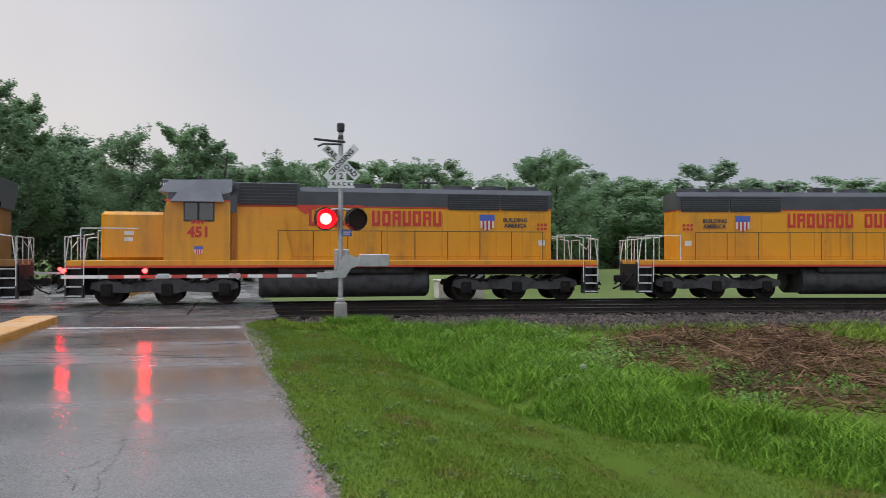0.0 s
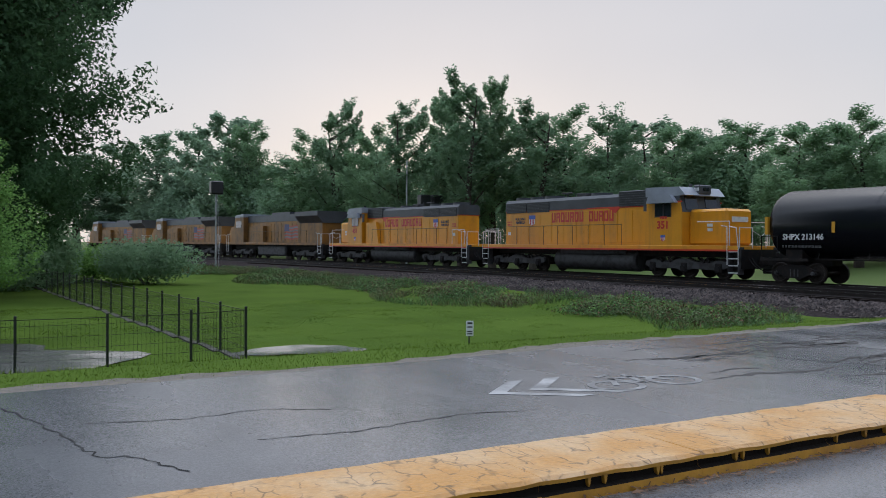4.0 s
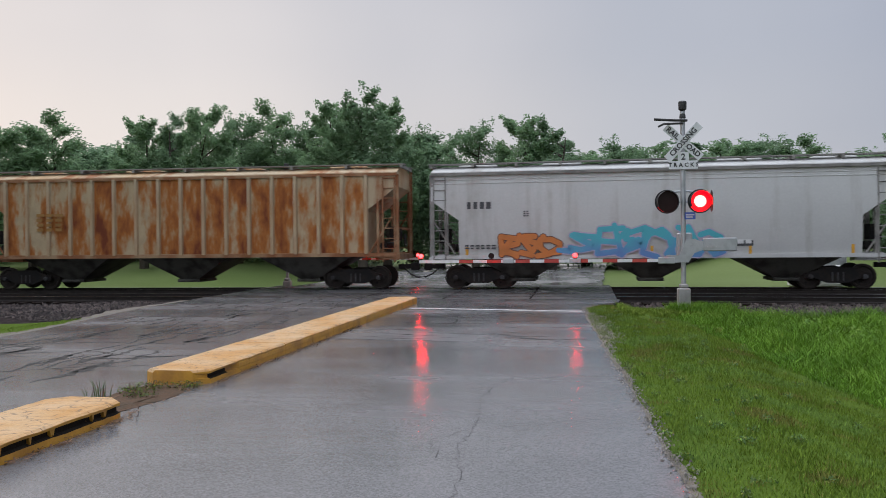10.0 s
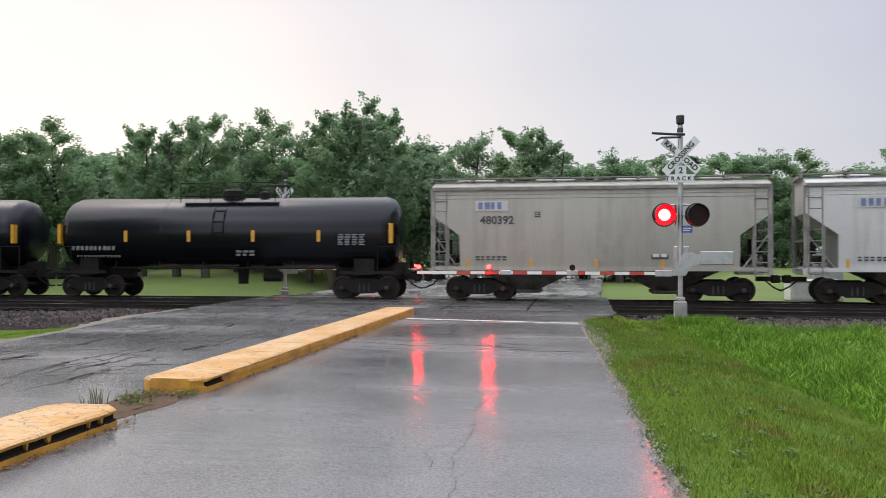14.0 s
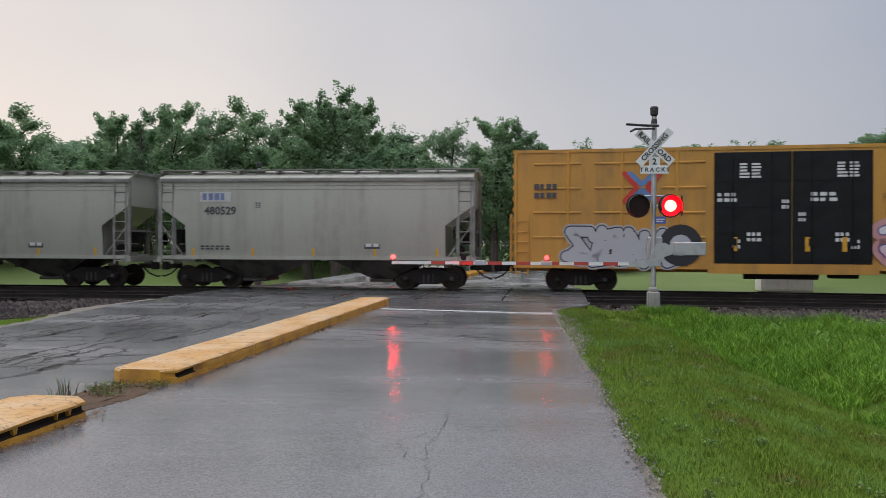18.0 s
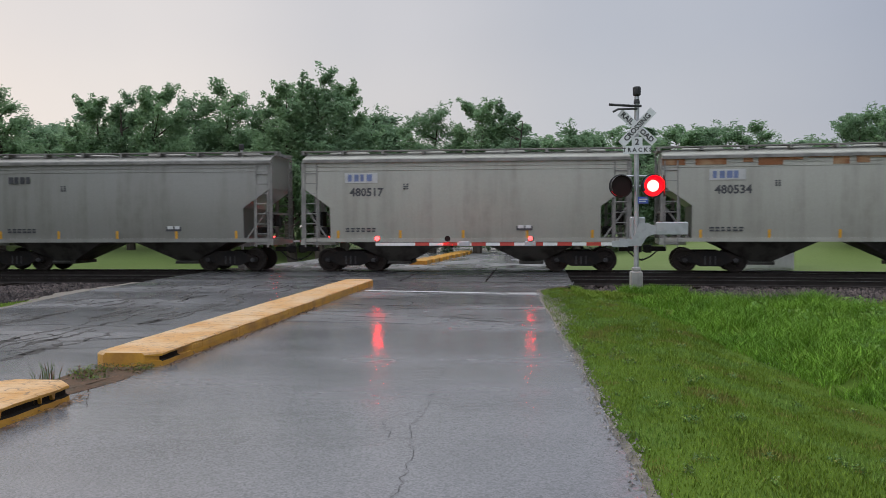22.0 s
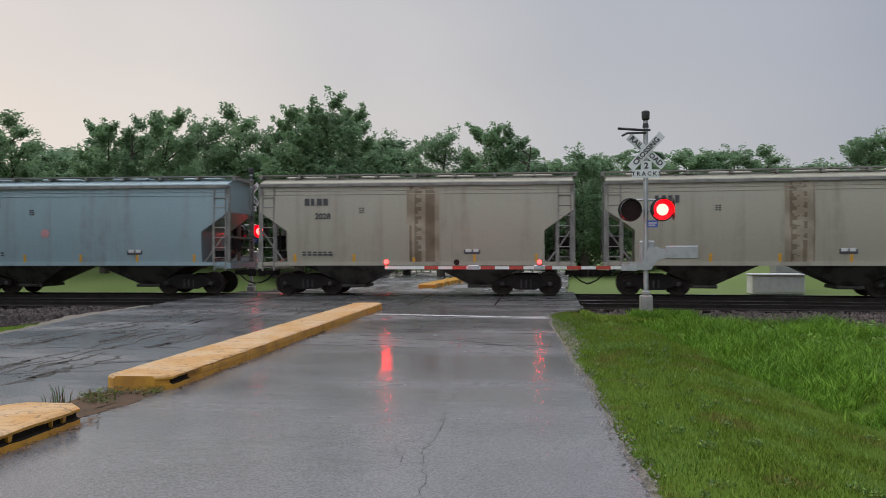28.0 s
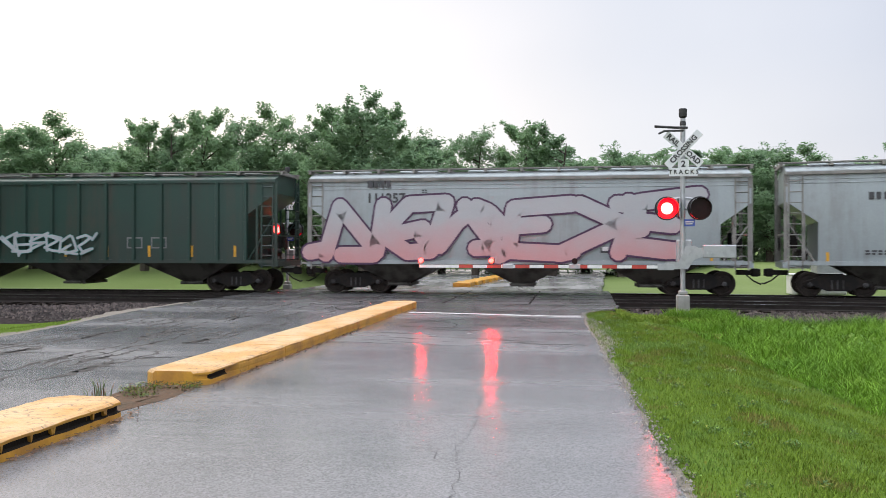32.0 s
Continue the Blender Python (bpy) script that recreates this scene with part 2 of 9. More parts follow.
def weathered(name, paint, streak, amount=(0.45, 0.62), rough=0.6, sx=1.6, sz=0.16, second=None, grime=0.35, spec=0.5):
    """Car paint with stains that run down the sides, and patches of a second tone."""
    m = mat(name, paint, rough=rough, second=second, var=0.12, scale=0.35, bscale=14, bump=0.05)
    nt = m.node_tree
    p = nt.nodes["Principled BSDF"]
    p.inputs["Specular IOR Level"].default_value = spec
    old = p.inputs["Base Color"].links[0].from_socket
    tcn = nt.nodes.new("ShaderNodeTexCoord")
    mp = nt.nodes.new("ShaderNodeMapping")
    mp.inputs["Scale"].default_value = (sx, 0.4, sz)
    nt.links.new(tcn.outputs["Object"], mp.inputs[0])
    n = nt.nodes.new("ShaderNodeTexNoise")
    n.inputs["Scale"].default_value, n.inputs["Detail"].default_value, n.inputs["Roughness"].default_value = 1.0, 7, 0.62
    nt.links.new(mp.outputs[0], n.inputs["Vector"])
    r = nt.nodes.new("ShaderNodeMapRange")
    r.inputs["From Min"].default_value, r.inputs["From Max"].default_value = amount
    nt.links.new(n.outputs[0], r.inputs[0])
    n2 = nt.nodes.new("ShaderNodeTexNoise")
    n2.inputs["Scale"].default_value, n2.inputs["Detail"].default_value = 2.5, 6
    nt.links.new(tcn.outputs["Object"], n2.inputs["Vector"])
    mm = nt.nodes.new("ShaderNodeMath")
    mm.operation = "MULTIPLY"
    r2 = nt.nodes.new("ShaderNodeMapRange")
    r2.inputs["From Min"].default_value, r2.inputs["From Max"].default_value, r2.inputs["To Min"].default_value = 0.3, 0.6, grime
    nt.links.new(n2.outputs[0], r2.inputs[0])
    nt.links.new(r.outputs[0], mm.inputs[0])
    nt.links.new(r2.outputs[0], mm.inputs[1])
    mx = nt.nodes.new("ShaderNodeMix")
    mx.data_type = "RGBA"
    nt.links.new(mm.outputs[0], mx.inputs[0])
    nt.links.new(old, mx.inputs[6])
    mx.inputs[7].default_value = (*streak, 1)
    nt.links.new(mx.outputs[2], p.inputs["Base Color"])
    return m


ASPHALT = mat("wet_asphalt", (0.135, 0.135, 0.138), var=0.25, scale=0.6, second=(0.112, 0.112, 0.115), bump=0.05, bscale=130, wet=(0.45, 0.09, 0.30, (0.35, 1, 1)), spec=0.4, fine=True, ripple=0.12)
# Base colour lightened to stand for the sky mirrored in this wet road.
SKY_SHEEN_ROAD = mat("road_beyond_sky_sheen", (0.24, 0.238, 0.23), rough=0.3, second=(0.13, 0.128, 0.125), scale=0.7, var=0.3, bump=0.08, spec=0.6, wet=(0.5, 0.10, 0.4, (1, 0.5, 1)))
PATCH = mat("dark_patch_asphalt", (0.085, 0.084, 0.084), var=0.3, scale=2, bump=0.3, bscale=60, wet=(0.8, 0.15, 0.4, (0.4, 1, 1)), spec=0.6)
CRACK = mat("crack_filler", (0.04, 0.039, 0.038), rough=0.8, spec=0.12, bscale=20)
SOIL = mat("damp_soil", (0.10, 0.062, 0.038), rough=0.9, second=(0.075, 0.055, 0.036), scale=6, var=0.5, bump=0.8, bscale=40, spec=0.2)
CRUMB = mat("gravel_crumbs", (0.20, 0.18, 0.15), rough=0.7, second=(0.11, 0.10, 0.09), scale=3, per=0.5, var=0.2)
DAMP = mat("broken_damp_asphalt", (0.062, 0.059, 0.055), rough=0.6, spec=0.12, scale=3, var=0.4, bscale=25)
CONCRETE = mat("wet_concrete", (0.3, 0.29, 0.27), rough=0.45, var=0.3, scale=2, bump=0.15)
GRAVEL_EDGE = mat("pale_gravel", (0.12, 0.106, 0.085), rough=0.8, var=0.5, scale=8, bump=0.6, bscale=35, second=(0.16, 0.135, 0.10))
WHITE_LINE = mat("worn_white_paint", (0.5, 0.5, 0.49), rough=0.45, second=(0.18, 0.18, 0.18), scale=3, mix=(0.48, 0.7), var=0.2)
YELLOW_CURB = mat("yellow_kerb_paint", (0.52, 0.26, 0.028), rough=0.42, second=(0.36, 0.17, 0.025), scale=2.5, var=0.25, bump=0.2, bscale=30)
CURB_TOP = mat("worn_yellow_kerb_top", (0.47, 0.235, 0.055), rough=0.5, second=(0.52, 0.34, 0.17), scale=1.6, mix=(0.4, 0.64), var=0.35, bump=0.45, bscale=26, flake=3.4)
# Bare concrete of the kerb recess, with the lip's shade in the colour.
CURB_BARE_SHADE = mat("bare_kerb_painted_shade", (0.02, 0.016, 0.012), rough=0.8, spec=0.1, scale=3, bump=0.4)
LAWN = mat("mown_grass", (0.082, 0.13, 0.02), rough=0.9, second=(0.06, 0.10, 0.015), scale=0.35, mix=(0.35, 0.65), var=0.5, bump=0.5, bscale=28, spec=0.02)
# Paler than the lawn: the sheen of wet grass is put into the colour.
FIELD = mat("field_grass_wet_sheen", (0.125, 0.165, 0.055), rough=0.8, second=(0.10, 0.14, 0.04), scale=0.08, mix=(0.4, 0.6), var=0.3, bump=0.4, bscale=9, spec=0.1)
CLOVER = mat("clover_leaves", (0.13, 0.215, 0.04), rough=0.6, second=(0.15, 0.235, 0.042), scale=0.6, per=0.4, var=0.2, spec=0.2)
THATCH = mat("yellowed_grass", (0.17, 0.18, 0.042), rough=0.7, second=(0.16, 0.15, 0.042), scale=0.6, per=0.4, var=0.2, spec=0.1)
MARKING = mat("faded_road_paint", (0.34, 0.34, 0.335), rough=0.5, second=(0.15, 0.15, 0.15), scale=2.6, mix=(0.36, 0.62), var=0.3, bscale=30)
MARKING_FAINT = mat("almost_worn_road_paint", (0.24, 0.24, 0.238), rough=0.5, second=(0.13, 0.13, 0.13), scale=3.2, mix=(0.38, 0.58), var=0.3, bscale=30)
BLADES = mat("grass_blades", (0.142, 0.212, 0.03), rough=0.65, second=(0.108, 0.16, 0.022), scale=0.4, per=0.4, var=0.2, spec=0.06)
TALL = mat("tall_grass_blades", (0.125, 0.24, 0.026), rough=0.6, second=(0.088, 0.185, 0.022), scale=0.9, per=0.5, var=0.2, spec=0.06)
WEEDS = mat("weed_leaves", (0.085, 0.155, 0.05), rough=0.7, second=(0.115, 0.125, 0.055), scale=0.25, per=0.25, var=0.2, spec=0.2)
DRYBRUSH = mat("dry_brush", (0.17, 0.098, 0.056), rough=0.8, second=(0.075, 0.042, 0.026), scale=0.8, per=0.5, var=0.3, spec=0.2)
BALLAST = mat("ballast_stone", (0.07, 0.054, 0.048), rough=0.65, spec=0.25, second=(0.038, 0.029, 0.026), scale=0.7, per=0.8, var=0.3, bump=0.3, bscale=12)
BED = mat("ballast_bed", (0.022, 0.0175, 0.0165), rough=0.9, spec=0.04, second=(0.04, 0.032, 0.031), scale=9, var=0.5, bump=1.0, bscale=14)
RAIL = mat("rail_steel", (0.03, 0.025, 0.022), rough=0.6, spec=0.15, metal=0.1, scale=3, var=0.3)
RAILTOP = mat("polished_rail_head", (0.5, 0.5, 0.52), rough=0.22, metal=1.0, var=0.1)
TIE = mat("creosoted_tie", (0.018, 0.014, 0.0115), spec=0.05, rough=0.85, scale=3, var=0.4, bump=0.3)
# Grey base colour stands for sky glare on the water.
WATER = mat("standing_water_glare", (0.16, 0.16, 0.14), rough=0.12, var=0.1, scale=1, bump=0.03, bscale=5, spec=0.8)
# Rain haze is put into LEAF_A, LEAF_B and LEAF_FAR as paler leaf colours.
LEAF_A = foliage("leaves_mid_green_hazed", (0.20, 0.31, 0.17), (0.24, 0.36, 0.195), 0.1)
LEAF_B = foliage("leaves_dark_green_hazed", (0.185, 0.285, 0.165), (0.22, 0.33, 0.19), 0.1)
LEAF_OAK = foliage("leaves_deep_green", (0.055, 0.105, 0.05), (0.09, 0.16, 0.075), 0.25)
LEAF_C = foliage("leaves_bright_green", (0.16, 0.29, 0.075), (0.21, 0.36, 0.11), 0.3)
LEAF_FAR = foliage("leaves_far_green_hazed", (0.22, 0.315, 0.205), (0.26, 0.36, 0.235), 0.1)
BARK = mat("bark", (0.07, 0.055, 0.042), rough=0.85, scale=3, var=0.4, bump=0.5, stretch=(1, 1, 0.2))
GALV = mat("galvanised_steel", (0.42, 0.43, 0.44), rough=0.42, metal=0.55, scale=5, var=0.15)
ALUM = mat("white_sign_sheet", (0.66, 0.67, 0.66), rough=0.4, var=0.08, scale=3)
BLACK = mat("black_paint", (0.014, 0.014, 0.015), rough=0.4, var=0.3)
RED_PAINT = mat("red_reflective", (0.45, 0.05, 0.035), rough=0.45, var=0.15)
WHITE_PAINT = mat("white_paint", (0.7, 0.7, 0.68), rough=0.45, var=0.1)
BLUE_SIGN = mat("blue_sign", (0.06, 0.11, 0.4), rough=0.4, var=0.1)
LENS_ON = mat("lit_red_lens", (0.6, 0.02, 0.02), rough=0.3, emit=(1.0, 0.0024, 0.0026), power=210)
LENS_STEADY = mat("steady_red_lens", (0.6, 0.02, 0.02), rough=0.3, emit=(1.0, 0.0045, 0.005), power=85)
LENS_WEAK = mat("dimmer_red_lens", (0.6, 0.02, 0.02), rough=0.3, emit=(1.0, 0.009, 0.01), power=34)
LENS_HOT = mat("lamp_heart", (0.9, 0.5, 0.5), rough=0.3, emit=(1.0, 0.0085, 0.0075), power=130)
LENS_FAR = mat("far_lamp_heart", (0.9, 0.5, 0.5), rough=0.3, emit=(1.0, 0.02, 0.018), power=32)
# Bloom and red light inside the hood, put into a glowing disc.
HALO = mat("lamp_bloom_disc", (0.5, 0.01, 0.01), rough=0.4, emit=(1.0, 0.0, 0.012), power=1.3)
HEADLAMP = mat("lit_headlamp", (0.9, 0.85, 0.7), rough=0.3, emit=(1.0, 0.85, 0.6), power=25)
# Face of the added shutter discs, coloured as an unlit lens.
SHUTTER_FACE = mat("shutter_as_unlit_lens", (0.02, 0.004, 0.004), rough=0.35, var=0.2, spec=0.2)
FENCE_MAT = mat("black_coated_fence", (0.012, 0.014, 0.013), rough=0.4)


# ---- mesh building ----
class Shape:
    """Vertices and faces of one part, with a material slot for each face."""

    def __init__(self):
        self.v, self.f, self.m = [], [], []

    def add(self, verts, faces, slot=0):
        n = len(self.v)
        self.v += [tuple(p) for p in verts]
        self.f += [tuple(i + n for i in f) for f in faces]
        self.m += [slot] * len(faces)
        return self

    def box(self, x0, x1, y0, y1, z0, z1, slot=0):
        return self.add(list(itertools.product((x0, x1), (y0, y1), (z0, z1))),
                        [(0, 1, 3, 2), (4, 6, 7, 5), (0, 4, 5, 1), (2, 3, 7, 6), (0, 2, 6, 4), (1, 5, 7, 3)], slot)

    def cbox(self, x0, x1, y0, y1, z0, z1, c=0.02, slot=0):
        """A box with chamfered edges."""
        lo, hi = (x0, y0, z0), (x1, y1, z1)
        v, at = [], {}
        for s in itertools.product((0, 1), repeat=3):
            for a in range(3):
                p = [(hi[i] if s[i] else lo[i]) if i == a else (hi[i] - c if s[i] else lo[i] + c) for i in range(3)]
                at[s, a] = len(v)
                v.append(p)
        f = []
        for a in range(3):
            b, d = (a + 1) % 3, (a + 2) % 3
            for side in (0, 1):
                q = []
                for sb, sd in ((0, 0), (1, 0), (1, 1), (0, 1)):
                    s = [0, 0, 0]
                    s[a], s[b], s[d] = side, sb, sd
                    q.append(at[tuple(s), a])
                f.append(q if side else q[::-1])
            for sb, sd in itertools.product((0, 1), repeat=2):
                s0, s1 = [0, 0, 0], [0, 0, 0]
                s0[b] = s1[b] = sb
                s0[d] = s1[d] = sd
                s1[a] = 1
                q = [at[tuple(s0), b], at[tuple(s1), b], at[tuple(s1), d], at[tuple(s0), d]]
                f.append(q if sb != sd else q[::-1])
        for s in itertools.product((0, 1), repeat=3):
            q = [at[s, 0], at[s, 1], at[s, 2]]
            f.append(q if sum(s) % 2 else q[::-1])
        return self.add(v, f, slot)

    def prism(self, poly, axis, a, b, slot=0):
        """A polygon in the plane across the axis, pushed from a to b. For 'y' the polygon is (x, z), for 'x' (y, z), for 'z' (x, y)."""
        def at(p, d):
            return {"x": (d, p[0], p[1]), "y": (p[0], d, p[1]), "z": (p[0], p[1], d)}[axis]
        n = len(poly)
        v = [at(p, a) for p in poly] + [at(p, b) for p in poly]
        f = [tuple(range(n))[::-1], tuple(range(n, 2 * n))] + [(i, (i + 1) % n, n + (i + 1) % n, n + i) for i in range(n)]
        return self.add(v, f, slot)

    def tube(self, p, q, r, n=8, r2=None, slot=0, caps=True):
        p, q = Vector(p), Vector(q)
        r2 = r if r2 is None else r2
        d = (q - p).normalized()
        u = d.orthogonal().normalized()
        w = d.cross(u)
        v = [e + rr * (math.cos(t) * u + math.sin(t) * w) for e, rr in ((p, r), (q, r2)) for t in [2 * math.pi * i / n for i in range(n)]]
        f = [(i, (i + 1) % n, n + (i + 1) % n, n + i) for i in range(n)]
        if caps:
            f += [tuple(range(n))[::-1], tuple(range(n, 2 * n))]
        return self.add(v, f, slot)

    def path(self, pts, r, n=6, slot=0):
        for a, b in zip(pts, pts[1:]):
            self.tube(a, b, r, n, slot=slot)
        return self

    def lathe(self, prof, axis="x", n=20, slot=0, centre=(0, 0, 0)):
        """A profile of (along, radius) turned about an axis."""
        v, f = [], []
        for a, r in prof:
            for i in range(n):
                t = 2 * math.pi * i / n
                c, s = r * math.cos(t), r * math.sin(t)
                p = {"x": (a, c, s), "y": (s, a, c), "z": (c, s, a)}[axis]
                v.append([p[k] + centre[k] for k in range(3)])
        for k in range(len(prof) - 1):
            f += [(k * n + i, k * n + (i + 1) % n, (k + 1) * n + (i + 1) % n, (k + 1) * n + i) for i in range(n)]
        f += [tuple(range(n))[::-1], tuple(range((len(prof) - 1) * n, len(prof) * n))]
        return self.add(v, f, slot)

    def mesh(self, name, mats, smooth=False):
        me = bpy.data.meshes.new(name)
        me.from_pydata(self.v, [], self.f)
        for m in (mats if isinstance(mats, (list, tuple)) else [mats]):
            me.materials.append(m)
        me.polygons.foreach_set("material_index", self.m)
        if smooth:
            me.polygons.foreach_set("use_smooth", [True] * len(self.f))
        me.update()
        bm = bmesh.new()
        bm.from_mesh(me)
        bmesh.ops.recalc_face_normals(bm, faces=bm.faces)
        bm.to_mesh(me)
        bm.free()
        if smooth:
            me.set_sharp_from_angle(angle=radians(38))
        return me


def part(name, shape, mats, parent=None, label="", m=None, smooth=False):
    """One mesh object from a Shape or a ready mesh, under a thing or a part."""
    data = shape.mesh(name, mats, smooth) if isinstance(shape, Shape) else shape
    ob = new(name, data)
    ob.parent = parent
    if m is not None:
        ob.matrix_basis = m
    return tagged(ob, label)


def thing(name, label, category, m=None, group=""):
    ob = new(name)
    ob.empty_display_size = 0.3
    if m is not None:
        ob.matrix_basis = m
    return tagged(ob, label, category, group)


def cloud_mesh(name, quads, mats, slots=None):
    """Many loose leaves or blades of k corners each, from an array (n, k, 3)."""
    q = np.asarray(quads, dtype=np.float32)
    n, k = q.shape[:2]
    me = bpy.data.meshes.new(name)
    me.vertices.add(k * n)
    me.vertices.foreach_set("co", q.reshape(-1))
    me.loops.add(k * n)
    me.loops.foreach_set("vertex_index", np.arange(k * n, dtype=np.int32))
    me.polygons.add(n)
    me.polygons.foreach_set("loop_start", np.arange(0, k * n, k, dtype=np.int32))
    for m in (mats if isinstance(mats, (list, tuple)) else [mats]):
        me.materials.append(m)
    if slots is not None:
        me.polygons.foreach_set("material_index", np.asarray(slots, dtype=np.int32))
    me.update(calc_edges=True)
    return me


WORDS = {}


def words(text, size, weight=0.0):
    """Raised lettering in the x-z plane, facing -y, its middle at the origin; one mesh for each text and size."""
    if (text, size) not in WORDS:
        c = bpy.data.curves.new("lettering", "FONT")
        c.body, c.size, c.align_x, c.align_y, c.extrude, c.offset, c.resolution_u = text, size, "CENTER", "CENTER", 0.003, weight, 2
        ob = new("lettering", c)
        dg = bpy.context.evaluated_depsgraph_get()
        me = bpy.data.meshes.new_from_object(ob.evaluated_get(dg))
        bpy.data.objects.remove(ob)
        me.transform(Matrix.Rotation(radians(90), 4, "X"))
        WORDS[text, size] = me
    me = WORDS[text, size].copy()
    return me


def lettering(name, text, size, material, parent, x, y, z, turn=0, label="", weight=0.0, face=0):
    me = words(text, size, weight)
    me.materials.clear()
    me.materials.append(material)
    ob = part(name, me, None, parent, label)
    ob.matrix_basis = pose(x, y, z, 0, turn, face)
    return ob


# ---- the two tracks ----
Y_RAIL, C_LEFT, C_RIGHT, X_LEFT, X_RIGHT = 31.06, 0.00099, 0.0047, -150.0, 26.0
GAUGE, SPACING = 1.435, 4.3


def rail_y(x):
    """The near rail of the far track: nearly straight past the road, bent to the viewer's side at both ends, then straight on."""
    if x < X_LEFT:
        return rail_y(X_LEFT) + 2 * C_LEFT * -X_LEFT * (x - X_LEFT)
    if x > X_RIGHT:
        return rail_y(X_RIGHT) - 2 * C_RIGHT * X_RIGHT * (x - X_RIGHT)
    return Y_RAIL - (C_LEFT if x < 0 else C_RIGHT) * x * x


TRACK_X = np.arange(-760.0, 680.0, 1.0)
TRACK_Y = np.array([rail_y(x) for x in TRACK_X]) + GAUGE / 2 + 0.035
TRACK_S = np.concatenate([[0], np.cumsum(np.hypot(np.diff(TRACK_X), np.diff(TRACK_Y)))])
TRACK_S -= np.interp(0, TRACK_X, TRACK_S)


def on_track(s, off=0.0):
    """A point and heading (degrees) on the far track's centre line at s metres along it; off to its far side."""
    x, y = np.interp(s, TRACK_S, TRACK_X), np.interp(s, TRACK_S, TRACK_Y)
    x2, y2 = np.interp(s + 6, TRACK_S, TRACK_X), np.interp(s + 6, TRACK_S, TRACK_Y)
    x1, y1 = np.interp(s - 6, TRACK_S, TRACK_X), np.interp(s - 6, TRACK_S, TRACK_Y)
    h = math.atan2(y2 - y1, x2 - x1)
    return x - off * math.sin(h), y + off * math.cos(h), math.degrees(h)


def smooth01(t):
    t = min(max(t, 0.0), 1.0)
    return t * t * (3 - 2 * t)


def land_z(x, y):
    """Height of the ground: the road lies level with the rails; a low lawn to the west, a shallow ditch to the east."""
    yr = rail_y(min(max(x, -400), 200))
    d = y - (yr - 2.85)          # 0 at the middle between the tracks
    bed = smooth01((12.5 - abs(d)) / 7.5)
    west = smooth01((-11.3 - x) / 4.5)
    east = smooth01((x - 1.2) / 3.0)
    low = -0.82 * west * smooth01((70 - y) / 30.0)
    if d < 0:
        low += -0.42 * east * smooth01((x - 0.5) / 4.0)
    else:
        low += -0.1 * smooth01(d / 8.0)
        # the field climbs gently to the foot of the wood, but for the road's cut
        low += 1.0 * smooth01((d - 12.5) / 10.0) * smooth01(max(x - 5.0, -15.0 - x) / 7.0)
    low *= (1 - bed)
    crown = -0.22 * bed * (1 if (x < -12.6 or x > 1.9) else smooth01((max(x - 1.0, -11.7 - x)) / 0.9))
    if -12.2 < x < 1.0:
        crown = min(crown, 0.0)
        low = 0.0 if d < 8 else low * 0.5
    bump = 0.05 * noise.noise((x * 0.25, y * 0.25, 0)) + 0.03 * noise.noise((x * 0.9, y * 0.9, 3))
    road = smooth01(max(x - 0.8, -11.4 - x) / 1.5)
    return low + crown + bump * road - 0.03


def ground():
    xs = [-2500, -1500, -900, -600, -400, -280, -200, -150, -120, -95, -75, -60, -50, -42, -36, -31, -27] + list(np.arange(-24, 30.1, 0.75)) + [33, 37, 42, 50, 60, 75, 95, 120, 160, 220, 300, 420, 600, 900, 1500, 2500]
    ys = [-2500, -1500, -800, -400, -200, -100, -60, -40, -28, -20, -14, -10] + list(np.arange(-7, 46.1, 0.75)) + [49, 53, 58, 65, 75, 90, 110, 150, 200, 300, 450, 700, 1200, 2500]
    s = Shape()
    nx = len(xs)
    s.v = [(x, y, land_z(x, y)) for y in ys for x in xs]
    for j in range(len(ys) - 1):
        for i in range(nx - 1):
            cx, cy = (xs[i] + xs[i + 1]) / 2, (ys[j] + ys[j + 1]) / 2
            d = cy - (rail_y(min(max(cx, -600), 600)) - 2.85)
            s.f.append((j * nx + i, j * nx + i + 1, (j + 1) * nx + i + 1, (j + 1) * nx + i))
            corner = 0.5 < cx < 4.2 and d < -3.6
            s.m.append(1 if abs(d) < 7.3 and not corner else 2 if d > 0 else 0)
    ob = part("ground", s, [LAWN, BED, FIELD], None, "mown green lawn and paler field with a dark ballast bed", smooth=True)
    return tagged(ob, category="ground", kind="structure")


ground()


def sweep(shape, xs, off, prof, slot=0):
    """A closed profile of (across, up) swept along the track at an offset from the far track's centre."""
    n = len(prof)
    pts = []
    for x in xs:
        s = np.interp(x, TRACK_X, TRACK_S)
        px, py, h = on_track(s)
        h = radians(h)
        for a, z in prof:
            pts.append((px - (off + a) * math.sin(h), py + (off + a) * math.cos(h), z))
    f = []
    for k in range(len(xs) - 1):
        f += [(k * n + i, k * n + (i + 1) % n, (k + 1) * n + (i + 1) % n, (k + 1) * n + i) for i in range(n)]
    shape.add(pts, f, slot)


